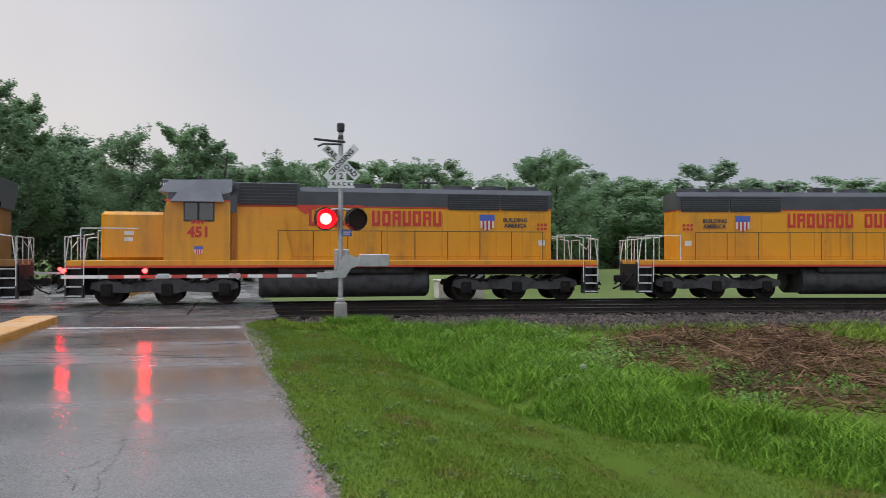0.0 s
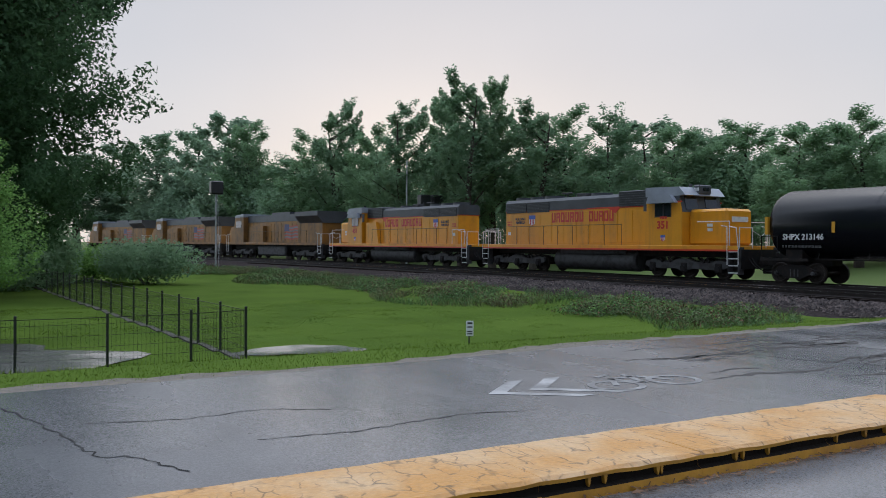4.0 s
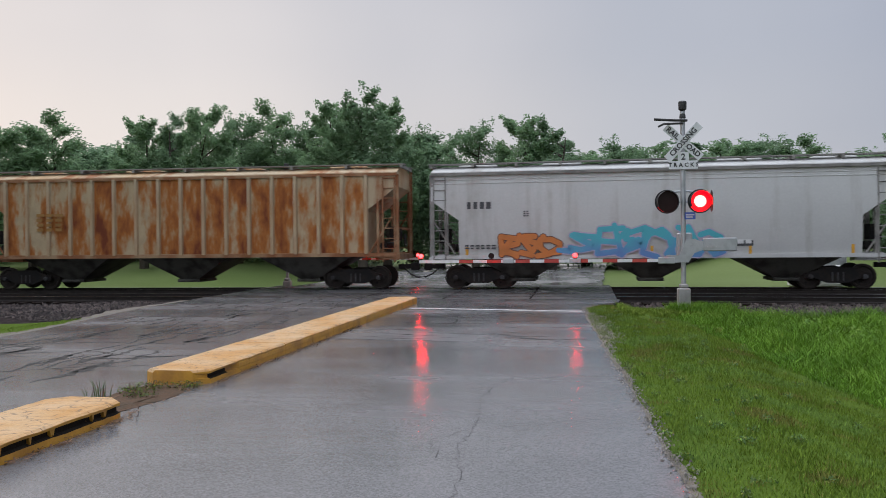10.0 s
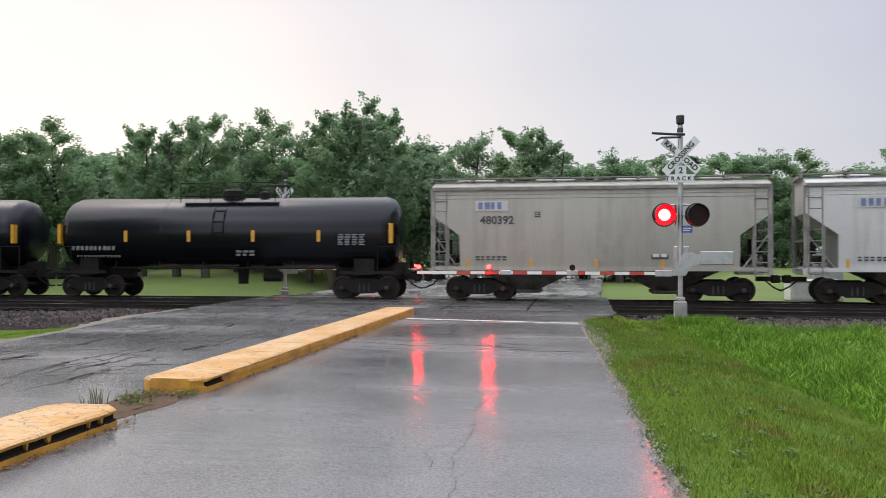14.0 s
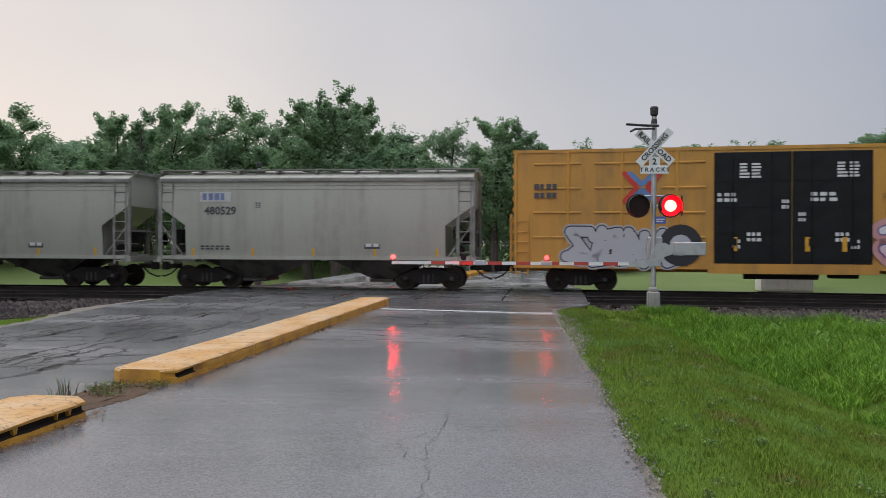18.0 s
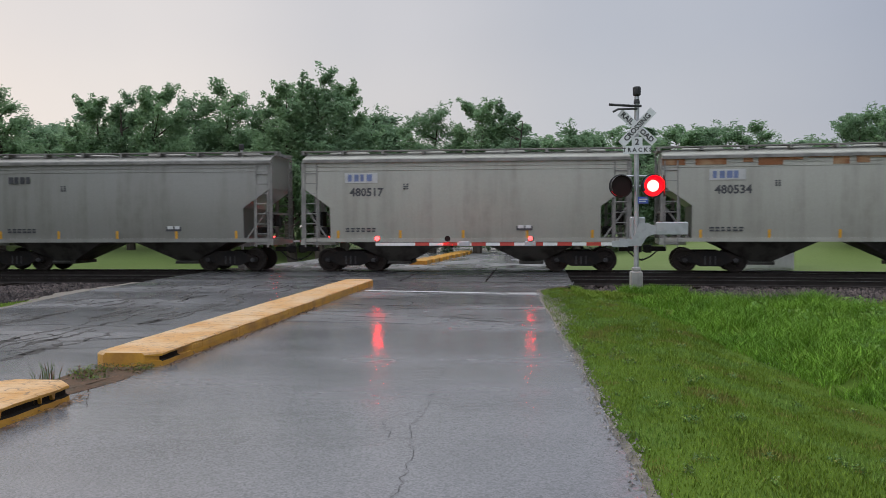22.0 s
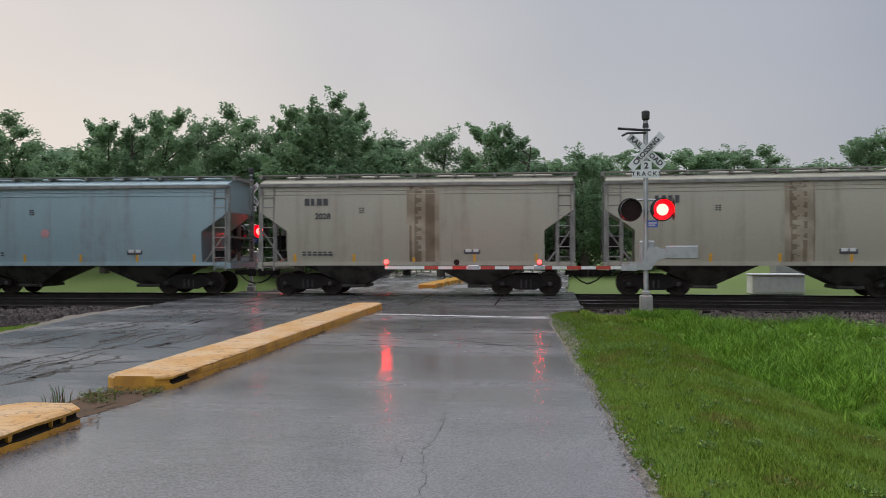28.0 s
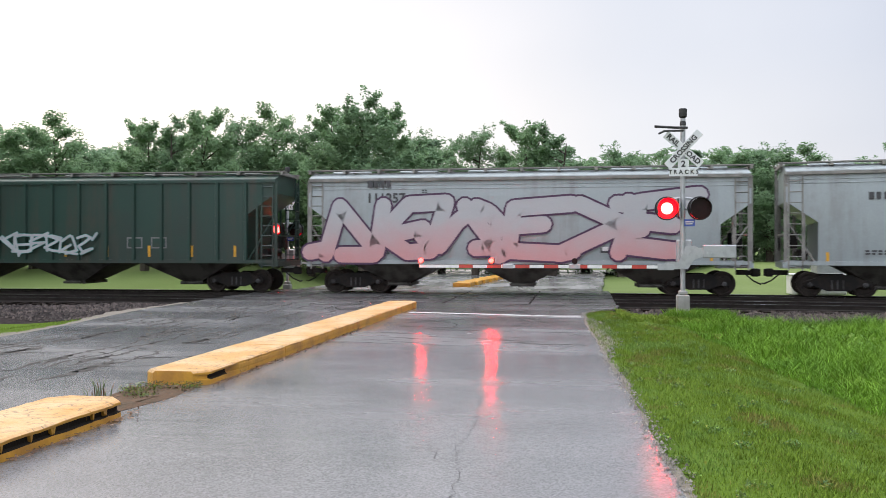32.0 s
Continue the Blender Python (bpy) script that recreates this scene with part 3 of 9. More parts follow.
def tracks():
    xs = np.concatenate([np.arange(-755, -150, 25.0), np.arange(-150, 40, 2.0), np.arange(40, 676, 25.0)])
    prof = [(-0.07, -0.18), (0.07, -0.18), (0.07, -0.165), (0.012, -0.13), (0.012, -0.045), (0.036, -0.03), (0.036, -0.002), (0.028, 0.0),
            (-0.028, 0.0), (-0.036, -0.002), (-0.036, -0.03), (-0.012, -0.045), (-0.012, -0.13), (-0.07, -0.165)]
    for k, (name, off) in enumerate((("near_track", -SPACING), ("far_track", 0.0))):
        t = thing(name, "railway track with worn steel rails on wooden ties", "railway track")
        t["kind"] = "structure"
        for side in (-1, 1):
            s = Shape()
            sweep(s, xs, off + side * (GAUGE / 2 + 0.035), prof)
            s.m = [1 if (i % 14) in (6, 7, 8) else 0 for i in range(len(s.f))]
            part("rail", s, [RAIL, RAILTOP], t)
        tie = Shape().cbox(-0.115, 0.115, -1.3, 1.3, -0.36, -0.185, 0.012).mesh("tie", TIE)
        n = 0
        for x in np.arange(-75, 34, 0.62):
            if -12.3 < x < 1.7:
                continue
            px, py, h = on_track(np.interp(x, TRACK_X, TRACK_S), off)
            part("tie", tie, None, t, m=pose(px, py, random.uniform(-0.012, 0.0), 0, 0, h + random.uniform(-1, 1)))
            n += 1


tracks()


# ---- the train ----
STEEL_DARK = mat("dirty_running_gear", (0.013, 0.012, 0.0115), rough=0.7, spec=0.15, scale=4, var=0.4, second=(0.022, 0.017, 0.014), bump=0.2)
STEEL_GREY = mat("grey_running_gear", (0.06, 0.06, 0.06), rough=0.65, spec=0.2, scale=3, var=0.35, second=(0.035, 0.033, 0.032), bump=0.15)
BAY_GREY = mat("dirty_grey_outlet", (0.07, 0.068, 0.06), rough=0.65, spec=0.2, scale=2, var=0.35, second=(0.03, 0.028, 0.024), bump=0.1)
WHEEL = mat("wheel_steel", (0.030, 0.024, 0.020), rough=0.6, metal=0.2, spec=0.2, var=0.3)
LOCO_YELLOW = weathered("armour_yellow", (0.66, 0.285, 0.008), (0.32, 0.15, 0.025), (0.5, 0.75), rough=0.35, second=(0.60, 0.25, 0.01))
DIRTY_YELLOW = weathered("dirty_armour_yellow", (0.27, 0.12, 0.013), (0.08, 0.045, 0.017), (0.4, 0.65), rough=0.5, second=(0.22, 0.10, 0.014))
LOCO_GREY = mat("harbour_mist_grey", (0.055, 0.06, 0.068), rough=0.45, scale=1, var=0.25)
LOCO_LIGHT = mat("cab_roof_grey", (0.26, 0.28, 0.31), rough=0.4, scale=1, var=0.2)
RED_BAND = mat("red_band", (0.55, 0.045, 0.02), rough=0.4, var=0.12)
LETTER_RED = mat("red_letter", (0.5, 0.03, 0.022), rough=0.4, var=0.12)
GRILLE = mat("radiator_grille", (0.02, 0.022, 0.025), rough=0.55, scale=12, var=0.5)
GLASS = mat("dark_cab_glass", (0.02, 0.025, 0.028), rough=0.05, var=0.1, spec=0.8)
RAILING = mat("white_handrail", (0.6, 0.6, 0.58), rough=0.45, var=0.2)
RAIL_DARK = mat("dark_handrail", (0.12, 0.07, 0.02), rough=0.5, var=0.2)
TANK_BLACK = weathered("tank_black", (0.004, 0.0055, 0.008), (0.012, 0.012, 0.013), (0.55, 0.85), rough=0.24, sx=0.8, spec=0.32)
YELLOW_TAPE = mat("yellow_reflector", (0.6, 0.30, 0.02), rough=0.4, var=0.15)
MARK_WHITE = mat("white_stencil", (0.62, 0.62, 0.6), rough=0.5, var=0.15)
MARK_DIM = mat("dull_white_stencil", (0.17, 0.17, 0.17), rough=0.5, var=0.2)
MARK_BROWN = mat("brown_stencil", (0.30, 0.15, 0.035), rough=0.5, var=0.2)
MARK_OXIDE = mat("oxide_red_mark", (0.36, 0.065, 0.03), rough=0.5, var=0.2)
MARK_DARK = mat("dark_stencil", (0.05, 0.05, 0.055), rough=0.5, var=0.2)
PATCH_PAINT = mat("pale_paint_patch", (0.45, 0.45, 0.43), rough=0.45, var=0.15)
MARK_BLUE = mat("blue_stencil", (0.14, 0.18, 0.32), rough=0.5, var=0.2)
RUST_A = weathered("cream_paint_rusting", (0.44, 0.38, 0.29), (0.30, 0.095, 0.02), (0.44, 0.58), rough=0.7, sx=0.9, sz=0.10, second=(0.40, 0.27, 0.15), grime=0.45)
RUST_B = weathered("orange_rust_panels", (0.46, 0.24, 0.085), (0.17, 0.05, 0.016), (0.44, 0.62), rough=0.75, sx=1.0, sz=0.12, second=(0.42, 0.30, 0.17), grime=0.45)
RUST_C = weathered("pale_grey_paint_with_rust_runs", (0.40, 0.39, 0.32), (0.36, 0.15, 0.035), (0.50, 0.66), rough=0.65, sx=0.8, sz=0.07, second=(0.42, 0.37, 0.27), grime=0.35)
RUST_D = weathered("heavily_rusted_cream", (0.42, 0.33, 0.21), (0.26, 0.085, 0.02), (0.47, 0.62), rough=0.75, sx=1.5, sz=0.3, second=(0.40, 0.24, 0.10), grime=0.5)


def rust_panel(name, paint, rust, dark, spread, low, high):
    """A pressed side panel: each panel rusts by its own amount, in runs from the top and in blotches."""
    m = mat(name, paint, rough=0.72, second=[c * 0.82 for c in paint], scale=1.2, var=0.18, bscale=12, bump=0.1, spec=0.25)
    nt = m.node_tree
    p = nt.nodes["Principled BSDF"]
    old = p.inputs["Base Color"].links[0].from_socket
    tcn, info = nt.nodes.new("ShaderNodeTexCoord"), nt.nodes.new("ShaderNodeObjectInfo")
    off = nt.nodes.new("ShaderNodeVectorMath")
    off.operation = "SCALE"
    off.inputs[0].default_value = (37.0, 11.0, 91.0)
    nt.links.new(info.outputs["Random"], off.inputs["Scale"])
    mp = nt.nodes.new("ShaderNodeMapping")
    mp.inputs["Scale"].default_value = (2.3, 0.5, 0.75)
    nt.links.new(tcn.outputs["Object"], mp.inputs[0])
    add = nt.nodes.new("ShaderNodeVectorMath")
    nt.links.new(mp.outputs[0], add.inputs[0])
    nt.links.new(off.outputs[0], add.inputs[1])
    n = nt.nodes.new("ShaderNodeTexNoise")
    n.inputs["Scale"].default_value, n.inputs["Detail"].default_value, n.inputs["Roughness"].default_value = 1.0, 7, 0.6
    nt.links.new(add.outputs[0], n.inputs["Vector"])
    own = nt.nodes.new("ShaderNodeMapRange")
    own.inputs["To Min"].default_value, own.inputs["To Max"].default_value = -spread, spread
    nt.links.new(info.outputs["Random"], own.inputs[0])
    total = nt.nodes.new("ShaderNodeMath")
    nt.links.new(n.outputs[0], total.inputs[0])
    nt.links.new(own.outputs[0], total.inputs[1])
    last = old
    for a, b, colour in ((low, low + 0.14, rust), (high, high + 0.16, dark)):
        r = nt.nodes.new("ShaderNodeMapRange")
        r.inputs["From Min"].default_value, r.inputs["From Max"].default_value = a, b
        nt.links.new(total.outputs[0], r.inputs[0])
        mx = nt.nodes.new("ShaderNodeMix")
        mx.data_type = "RGBA"
        nt.links.new(r.outputs[0], mx.inputs[0])
        nt.links.new(last, mx.inputs[6])
        mx.inputs[7].default_value = (*colour, 1)
        last = mx.outputs[2]
    nt.links.new(last, p.inputs["Base Color"])
    return m


PANEL_A = rust_panel("cream_panel_with_rust", (0.42, 0.37, 0.27), (0.34, 0.14, 0.03), (0.16, 0.05, 0.02), 0.12, 0.50, 0.66)
PANEL_B = rust_panel("orange_rust_panel", (0.40, 0.27, 0.13), (0.36, 0.125, 0.025), (0.15, 0.045, 0.018), 0.12, 0.35, 0.53)
PANEL_C = rust_panel("pale_panel_with_rust_runs", (0.40, 0.385, 0.31), (0.36, 0.17, 0.04), (0.22, 0.08, 0.025), 0.08, 0.52, 0.72)
PANEL_D = rust_panel("blotched_rust_panel", (0.43, 0.33, 0.20), (0.33, 0.115, 0.025), (0.15, 0.036, 0.013), 0.06, 0.38, 0.53)
GREY_HOPPER = weathered("grey_hopper_paint", (0.34, 0.335, 0.285), (0.23, 0.22, 0.18), (0.48, 0.75), rough=0.36, second=(0.31, 0.305, 0.26))
DULL_HOPPER = weathered("dull_grey_hopper_paint", (0.24, 0.235, 0.21), (0.16, 0.15, 0.125), (0.48, 0.75), rough=0.34, second=(0.22, 0.215, 0.19))
WHITE_HOPPER = weathered("off_white_hopper_paint", (0.50, 0.50, 0.48), (0.28, 0.25, 0.21), (0.52, 0.8), rough=0.5, second=(0.45, 0.45, 0.43))
BEIGE_HOPPER = weathered("beige_hopper_paint", (0.34, 0.32, 0.25), (0.22, 0.19, 0.14), (0.5, 0.78), rough=0.36, second=(0.34, 0.32, 0.255))
BLUE_HOPPER = weathered("pale_blue_hopper_paint", (0.24, 0.33, 0.355), (0.19, 0.21, 0.2), (0.5, 0.75), rough=0.45, second=(0.26, 0.345, 0.365))
SILVER_HOPPER = weathered("silver_grey_hopper_paint", (0.30, 0.335, 0.34), (0.18, 0.18, 0.17), (0.5, 0.78), rough=0.34, second=(0.27, 0.305, 0.31))
GREEN_HOPPER = weathered("black_green_hopper_paint", (0.010, 0.042, 0.031), (0.042, 0.038, 0.028), (0.47, 0.72), rough=0.42, second=(0.018, 0.032, 0.026))
RED_BOX = weathered("oxide_red_boxcar_paint", (0.145, 0.029, 0.024), (0.07, 0.03, 0.025), (0.45, 0.7), rough=0.6, second=(0.10, 0.03, 0.025))
TTX_YELLOW = weathered("boxcar_yellow_paint", (0.50, 0.245, 0.036), (0.28, 0.15, 0.04), (0.46, 0.72), rough=0.5, second=(0.43, 0.21, 0.036))
TTX_BLACK = mat("boxcar_black_door_paint", (0.009, 0.010, 0.011), spec=0.2, rough=0.45, scale=2, var=0.4)
RUST_EDGE = mat("rusty_edge", (0.22, 0.085, 0.03), rough=0.75, scale=1.2, second=(0.34, 0.22, 0.12), var=0.3)
GALV_END = mat("weathered_end_frame", (0.22, 0.21, 0.19), rough=0.6, scale=2, var=0.35)
SPRAY_RGB = {
    "pink": (0.55, 0.20, 0.27), "cyan": (0.06, 0.36, 0.42), "white": (0.62, 0.60, 0.62), "black": (0.015, 0.015, 0.018), "orange": (0.52, 0.16, 0.03),
    "lilac": (0.42, 0.36, 0.48), "navy": (0.03, 0.03, 0.11), "red": (0.42, 0.05, 0.05), "teal": (0.10, 0.32, 0.28), "grey": (0.40, 0.41, 0.43),
    "salmon": (0.48, 0.20, 0.15), "blue": (0.10, 0.20, 0.42), "rose": (0.50, 0.25, 0.25), "yellow": (0.62, 0.46, 0.06), "tan": (0.34, 0.27, 0.16),
    "magenta": (0.40, 0.10, 0.22), "plum": (0.06, 0.02, 0.06), "pale": (0.38, 0.385, 0.395), "violet": (0.10, 0.07, 0.22), "brown": (0.11, 0.045, 0.03)}
SPRAY = {k: mat("spray_" + k, c, rough=0.45, var=0.18, scale=1.5) for k, c in SPRAY_RGB.items()}

TRAIN_D = [(0.0, 0.0), (1.0, 15.55), (2.0, 31.19), (3.0, 46.72), (4.5, 69.85), (6.5, 100.35), (7.0, 107.95), (8.0, 123.2), (9.0, 138.63), (10.0, 154.13),
           (11.0, 169.66), (12.0, 185.05), (13.0, 200.5), (14.0, 216.05), (14.5, 223.85), (16.5, 255.2), (17.0, 263.05), (18.0, 278.93), (19.0, 294.77),
           (20.0, 310.55), (21.0, 326.32), (22.0, 342.1), (23.0, 357.94), (24.0, 373.77), (25.0, 389.57), (25.5, 397.43), (27.5, 428.7), (28.0, 436.47),
           (29.0, 452.14), (30.0, 467.83), (31.0, 483.58), (32.0, 499.37)]


def travelled(t):
    return float(np.interp(t, [a for a, b in TRAIN_D], [b for a, b in TRAIN_D]))


MESHES = {}


def once(key, make):
    if key not in MESHES:
        MESHES[key] = make()
    return MESHES[key]


WHEELS = {}


def wheelset_mesh(r):
    s = Shape()
    for side in (-1, 1):
        y = side * 0.76
        s.lathe([(y - 0.07, r - 0.02), (y - 0.065, r), (y + 0.05, r - 0.005), (y + 0.07, r - 0.03), (y + 0.07, r - 0.09), (y + 0.03, r - 0.12), (y + 0.03, 0.17), (y + 0.075, 0.14),
                 (y + 0.075, 0.0)] if side > 0 else
                [(y - 0.075, 0.0), (y - 0.075, 0.14), (y - 0.03, 0.17), (y - 0.03, r - 0.12), (y - 0.07, r - 0.09), (y - 0.07, r - 0.03), (y - 0.05, r - 0.005), (y + 0.065, r), (y + 0.07, r - 0.02)], "y", 18)
        # lightening marks that show the turning
        for k in range(3):
            a = 2 * math.pi * k / 3
            s.lathe([(y + side * 0.028, 0.045), (y + side * 0.042, 0.03)], "y", 8, slot=1, centre=(0.24 * math.cos(a), 0, 0.24 * math.sin(a)))
    s.tube((0, -0.95, 0), (0, 0.95, 0), 0.085, 10)
    return s.mesh("wheelset", [WHEEL, STEEL_DARK], smooth=True)


def side_frame(sh, y, wb):
    """A cast freight side frame with journal boxes and springs."""
    h = wb / 2
    out = [(-h - 0.2, 0.40), (-h - 0.2, 0.56), (-h + 0.12, 0.66), (-0.45, 0.80), (0.45, 0.80), (h - 0.12, 0.66), (h + 0.2, 0.56), (h + 0.2, 0.40), (h - 0.16, 0.40),
           (0.36, 0.24), (-0.36, 0.24), (-h + 0.16, 0.40)]
    sh.prism(out, "y", y - 0.06, y + 0.06)
    for k in (-1, 1):
        sh.lathe([(y - 0.13, 0.05), (y - 0.12, 0.085), (y + 0.12, 0.085), (y + 0.13, 0.05)], "y", 10, slot=1, centre=(k * h, 0, 0.457))
    for k in (-0.18, 0.0, 0.18):
        sh.tube((k, y, 0.3), (k, y, 0.62), 0.07, 8, slot=1)


def truck(car, x, name="truck", wb=1.78, r=0.457, axles=2, material=None):
    def make():
        sh = Shape()
        for y in (-1.02, 1.02):
            side_frame(sh, y, wb)
        sh.box(-0.2, 0.2, -1.0, 1.0, 0.42, 0.72)
        for k in (-1, 1):
            sh.box(k * (wb / 2 - 0.28) - 0.05, k * (wb / 2 - 0.28) + 0.05, -0.8, 0.8, 0.35, 0.5)
        return sh.mesh(name, [STEEL_DARK, STEEL_GREY])
    t = part(name, once(("truck", wb), make), None, car, m=pose(x, 0, 0))
    for k in (-1, 1):
        wheel_at(t, k * wb / 2, r)
    return t


def wheel_at(t, x, r):
    w = part("wheelset", once(("wheels", r), lambda: wheelset_mesh(r)), None, t, m=pose(x, 0, r))
    WHEELS.setdefault((round(x, 3), r), []).append(w)


def coupler(car, x, sign):
    def make():
        s = Shape().box(-0.55, 0.0, -0.09, 0.09, 0.76, 0.94)
        s.cbox(-0.02, 0.24, -0.15, 0.12, 0.70, 1.0, 0.03)
        s.cbox(0.18, 0.30, -0.14, -0.02, 0.72, 0.98, 0.02)
        s.path([(-0.3, -0.3, 0.82), (0.0, -0.32, 0.55), (0.28, -0.22, 0.42), (0.32, -0.1, 0.45)], 0.03, 6)
        return s.mesh("coupler", STEEL_DARK)
    part("coupler", once("coupler", make), None, car, m=pose(x, 0, 0, 0, 0, 0 if sign > 0 else 180))


def ladder(sh, x, y, z0, z1, w=0.45, along="x", r=0.02, step=0.38):
    a, b = ((x - w / 2, y), (x + w / 2, y)) if along == "x" else ((x, y - w / 2), (x, y + w / 2))
    for p in (a, b):
        sh.box(p[0] - 0.025, p[0] + 0.025, p[1] - 0.02, p[1] + 0.02, z0, z1)
    z = z0 + 0.12
    while z < z1:
        sh.tube((*a, z), (*b, z), r, 5)
        z += step


def bars(name, x, z, w, h, rows, cols, material, parent, y, seed=0, label="unreadable stencilled lettering"):
    """Small writing that cannot be read: plain bars."""
    rnd = random.Random(seed)
    s = Shape()
    for i in range(rows):
        zz = z - i * h * 1.6
        xx = x
        for j in range(cols):
            ww = w / cols * rnd.uniform(0.55, 0.85)
            s.box(xx, xx + ww, -0.003, 0.003, zz - h / 2, zz + h / 2)
            xx += w / cols
    return tagged(part(name, s, material, parent, label, m=pose(0, y, 0)), kind="stuff")


def stroke(s, pts, width, y, slot):
    """A thick painted line with round joints, laid flat on a car's side."""
    for a, b in zip(pts, pts[1:]):
        d = Vector((b[0] - a[0], b[1] - a[1]))
        if d.length < 1e-4:
            continue
        n = Vector((-d.y, d.x)).normalized() * width / 2
        s.add([(a[0] + n.x, y, a[1] + n.y), (b[0] + n.x, y, b[1] + n.y), (b[0] - n.x, y, b[1] - n.y), (a[0] - n.x, y, a[1] - n.y)], [(0, 1, 2, 3)], slot)
    for a in pts:
        v = [(a[0] + width / 2 * math.cos(t), y - 0.0004, a[1] + width / 2 * math.sin(t)) for t in [k * math.pi / 5 for k in range(10)]]
        s.add(v, [tuple(range(10))], slot)


GLYPHS = []
GLYPHS.append([[(0, 0), (0.05, 1), (0.9, 0.95)], [(0.05, 0.5), (0.75, 0.55)]])
GLYPHS.append([[(0, 0), (0.05, 1), (0.9, 0.05), (0.95, 1)]])
GLYPHS.append([[(0.5, 1), (0.08, 0.75), (0.08, 0.25), (0.5, 0), (0.92, 0.25), (0.92, 0.75), (0.5, 1)]])
GLYPHS.append([[(0.05, 0), (0.05, 1), (0.6, 0.95), (0.95, 0.6), (0.9, 0.25), (0.5, 0), (0.05, 0)]])
GLYPHS.append([[(0.05, 1), (0.08, 0.3), (0.4, 0), (0.75, 0.1), (0.9, 0.45), (0.95, 1)]])
GLYPHS.append([[(0.95, 1), (0.05, 0.95), (0.05, 0.05), (0.95, 0)], [(0.05, 0.5), (0.7, 0.5)]])
GLYPHS.append([[(0.05, 0), (0.05, 1)], [(0.9, 1), (0.1, 0.5), (0.95, 0)]])
GLYPHS.append([[(0.95, 0.85), (0.5, 1), (0.1, 0.75), (0.5, 0.5), (0.9, 0.3), (0.5, 0), (0.05, 0.12)]])
GLYPHS.append([[(0, 0), (0.5, 1), (1, 0)], [(0.25, 0.35), (0.75, 0.35)]])
GLYPHS.append([[(0.05, 0), (0.05, 1), (0.8, 0.9), (0.8, 0.6), (0.1, 0.5), (0.95, 0)]])
GLYPHS.append([[(0.05, 1), (0.95, 1), (0.1, 0), (1, 0.02)]])
GLYPHS.append([[(0, 1), (0.25, 0), (0.5, 0.7), (0.75, 0), (1, 1)]])
FADES = {}


def faded_spray(low, high, z0, z1):
    """Spray paint that fades from one colour to another with the height on the car, in a cloudy edge."""
    key = (low, high, round(z0, 2), round(z1, 2))
    if key not in FADES:
        m = mat("spray_" + low + "_to_" + high, (1, 1, 1), rough=0.45, var=0.15, scale=1.5)
        nt = m.node_tree
        mx = [n for n in nt.nodes if n.bl_idname == "ShaderNodeMix"][0]
        tcn, sep, no = nt.nodes.new("ShaderNodeTexCoord"), nt.nodes.new("ShaderNodeSeparateXYZ"), nt.nodes.new("ShaderNodeTexNoise")
        no.inputs["Scale"].default_value, no.inputs["Detail"].default_value = 1.6, 3
        add, r = nt.nodes.new("ShaderNodeMath"), nt.nodes.new("ShaderNodeMapRange")
        r.inputs["From Min"].default_value, r.inputs["From Max"].default_value = z0 + 0.5, z1 + 0.5
        nt.links.new(tcn.outputs["Object"], sep.inputs[0])
        nt.links.new(tcn.outputs["Object"], no.inputs["Vector"])
        nt.links.new(sep.outputs["Z"], add.inputs[0])
        nt.links.new(no.outputs[0], add.inputs[1])
        nt.links.new(add.outputs[0], r.inputs[0])
        nt.links.new(r.outputs[0], mx.inputs[0])
        mx.inputs[6].default_value, mx.inputs[7].default_value = (*SPRAY_RGB[low], 1), (*SPRAY_RGB[high], 1)
        FADES[key] = m
    return FADES[key]


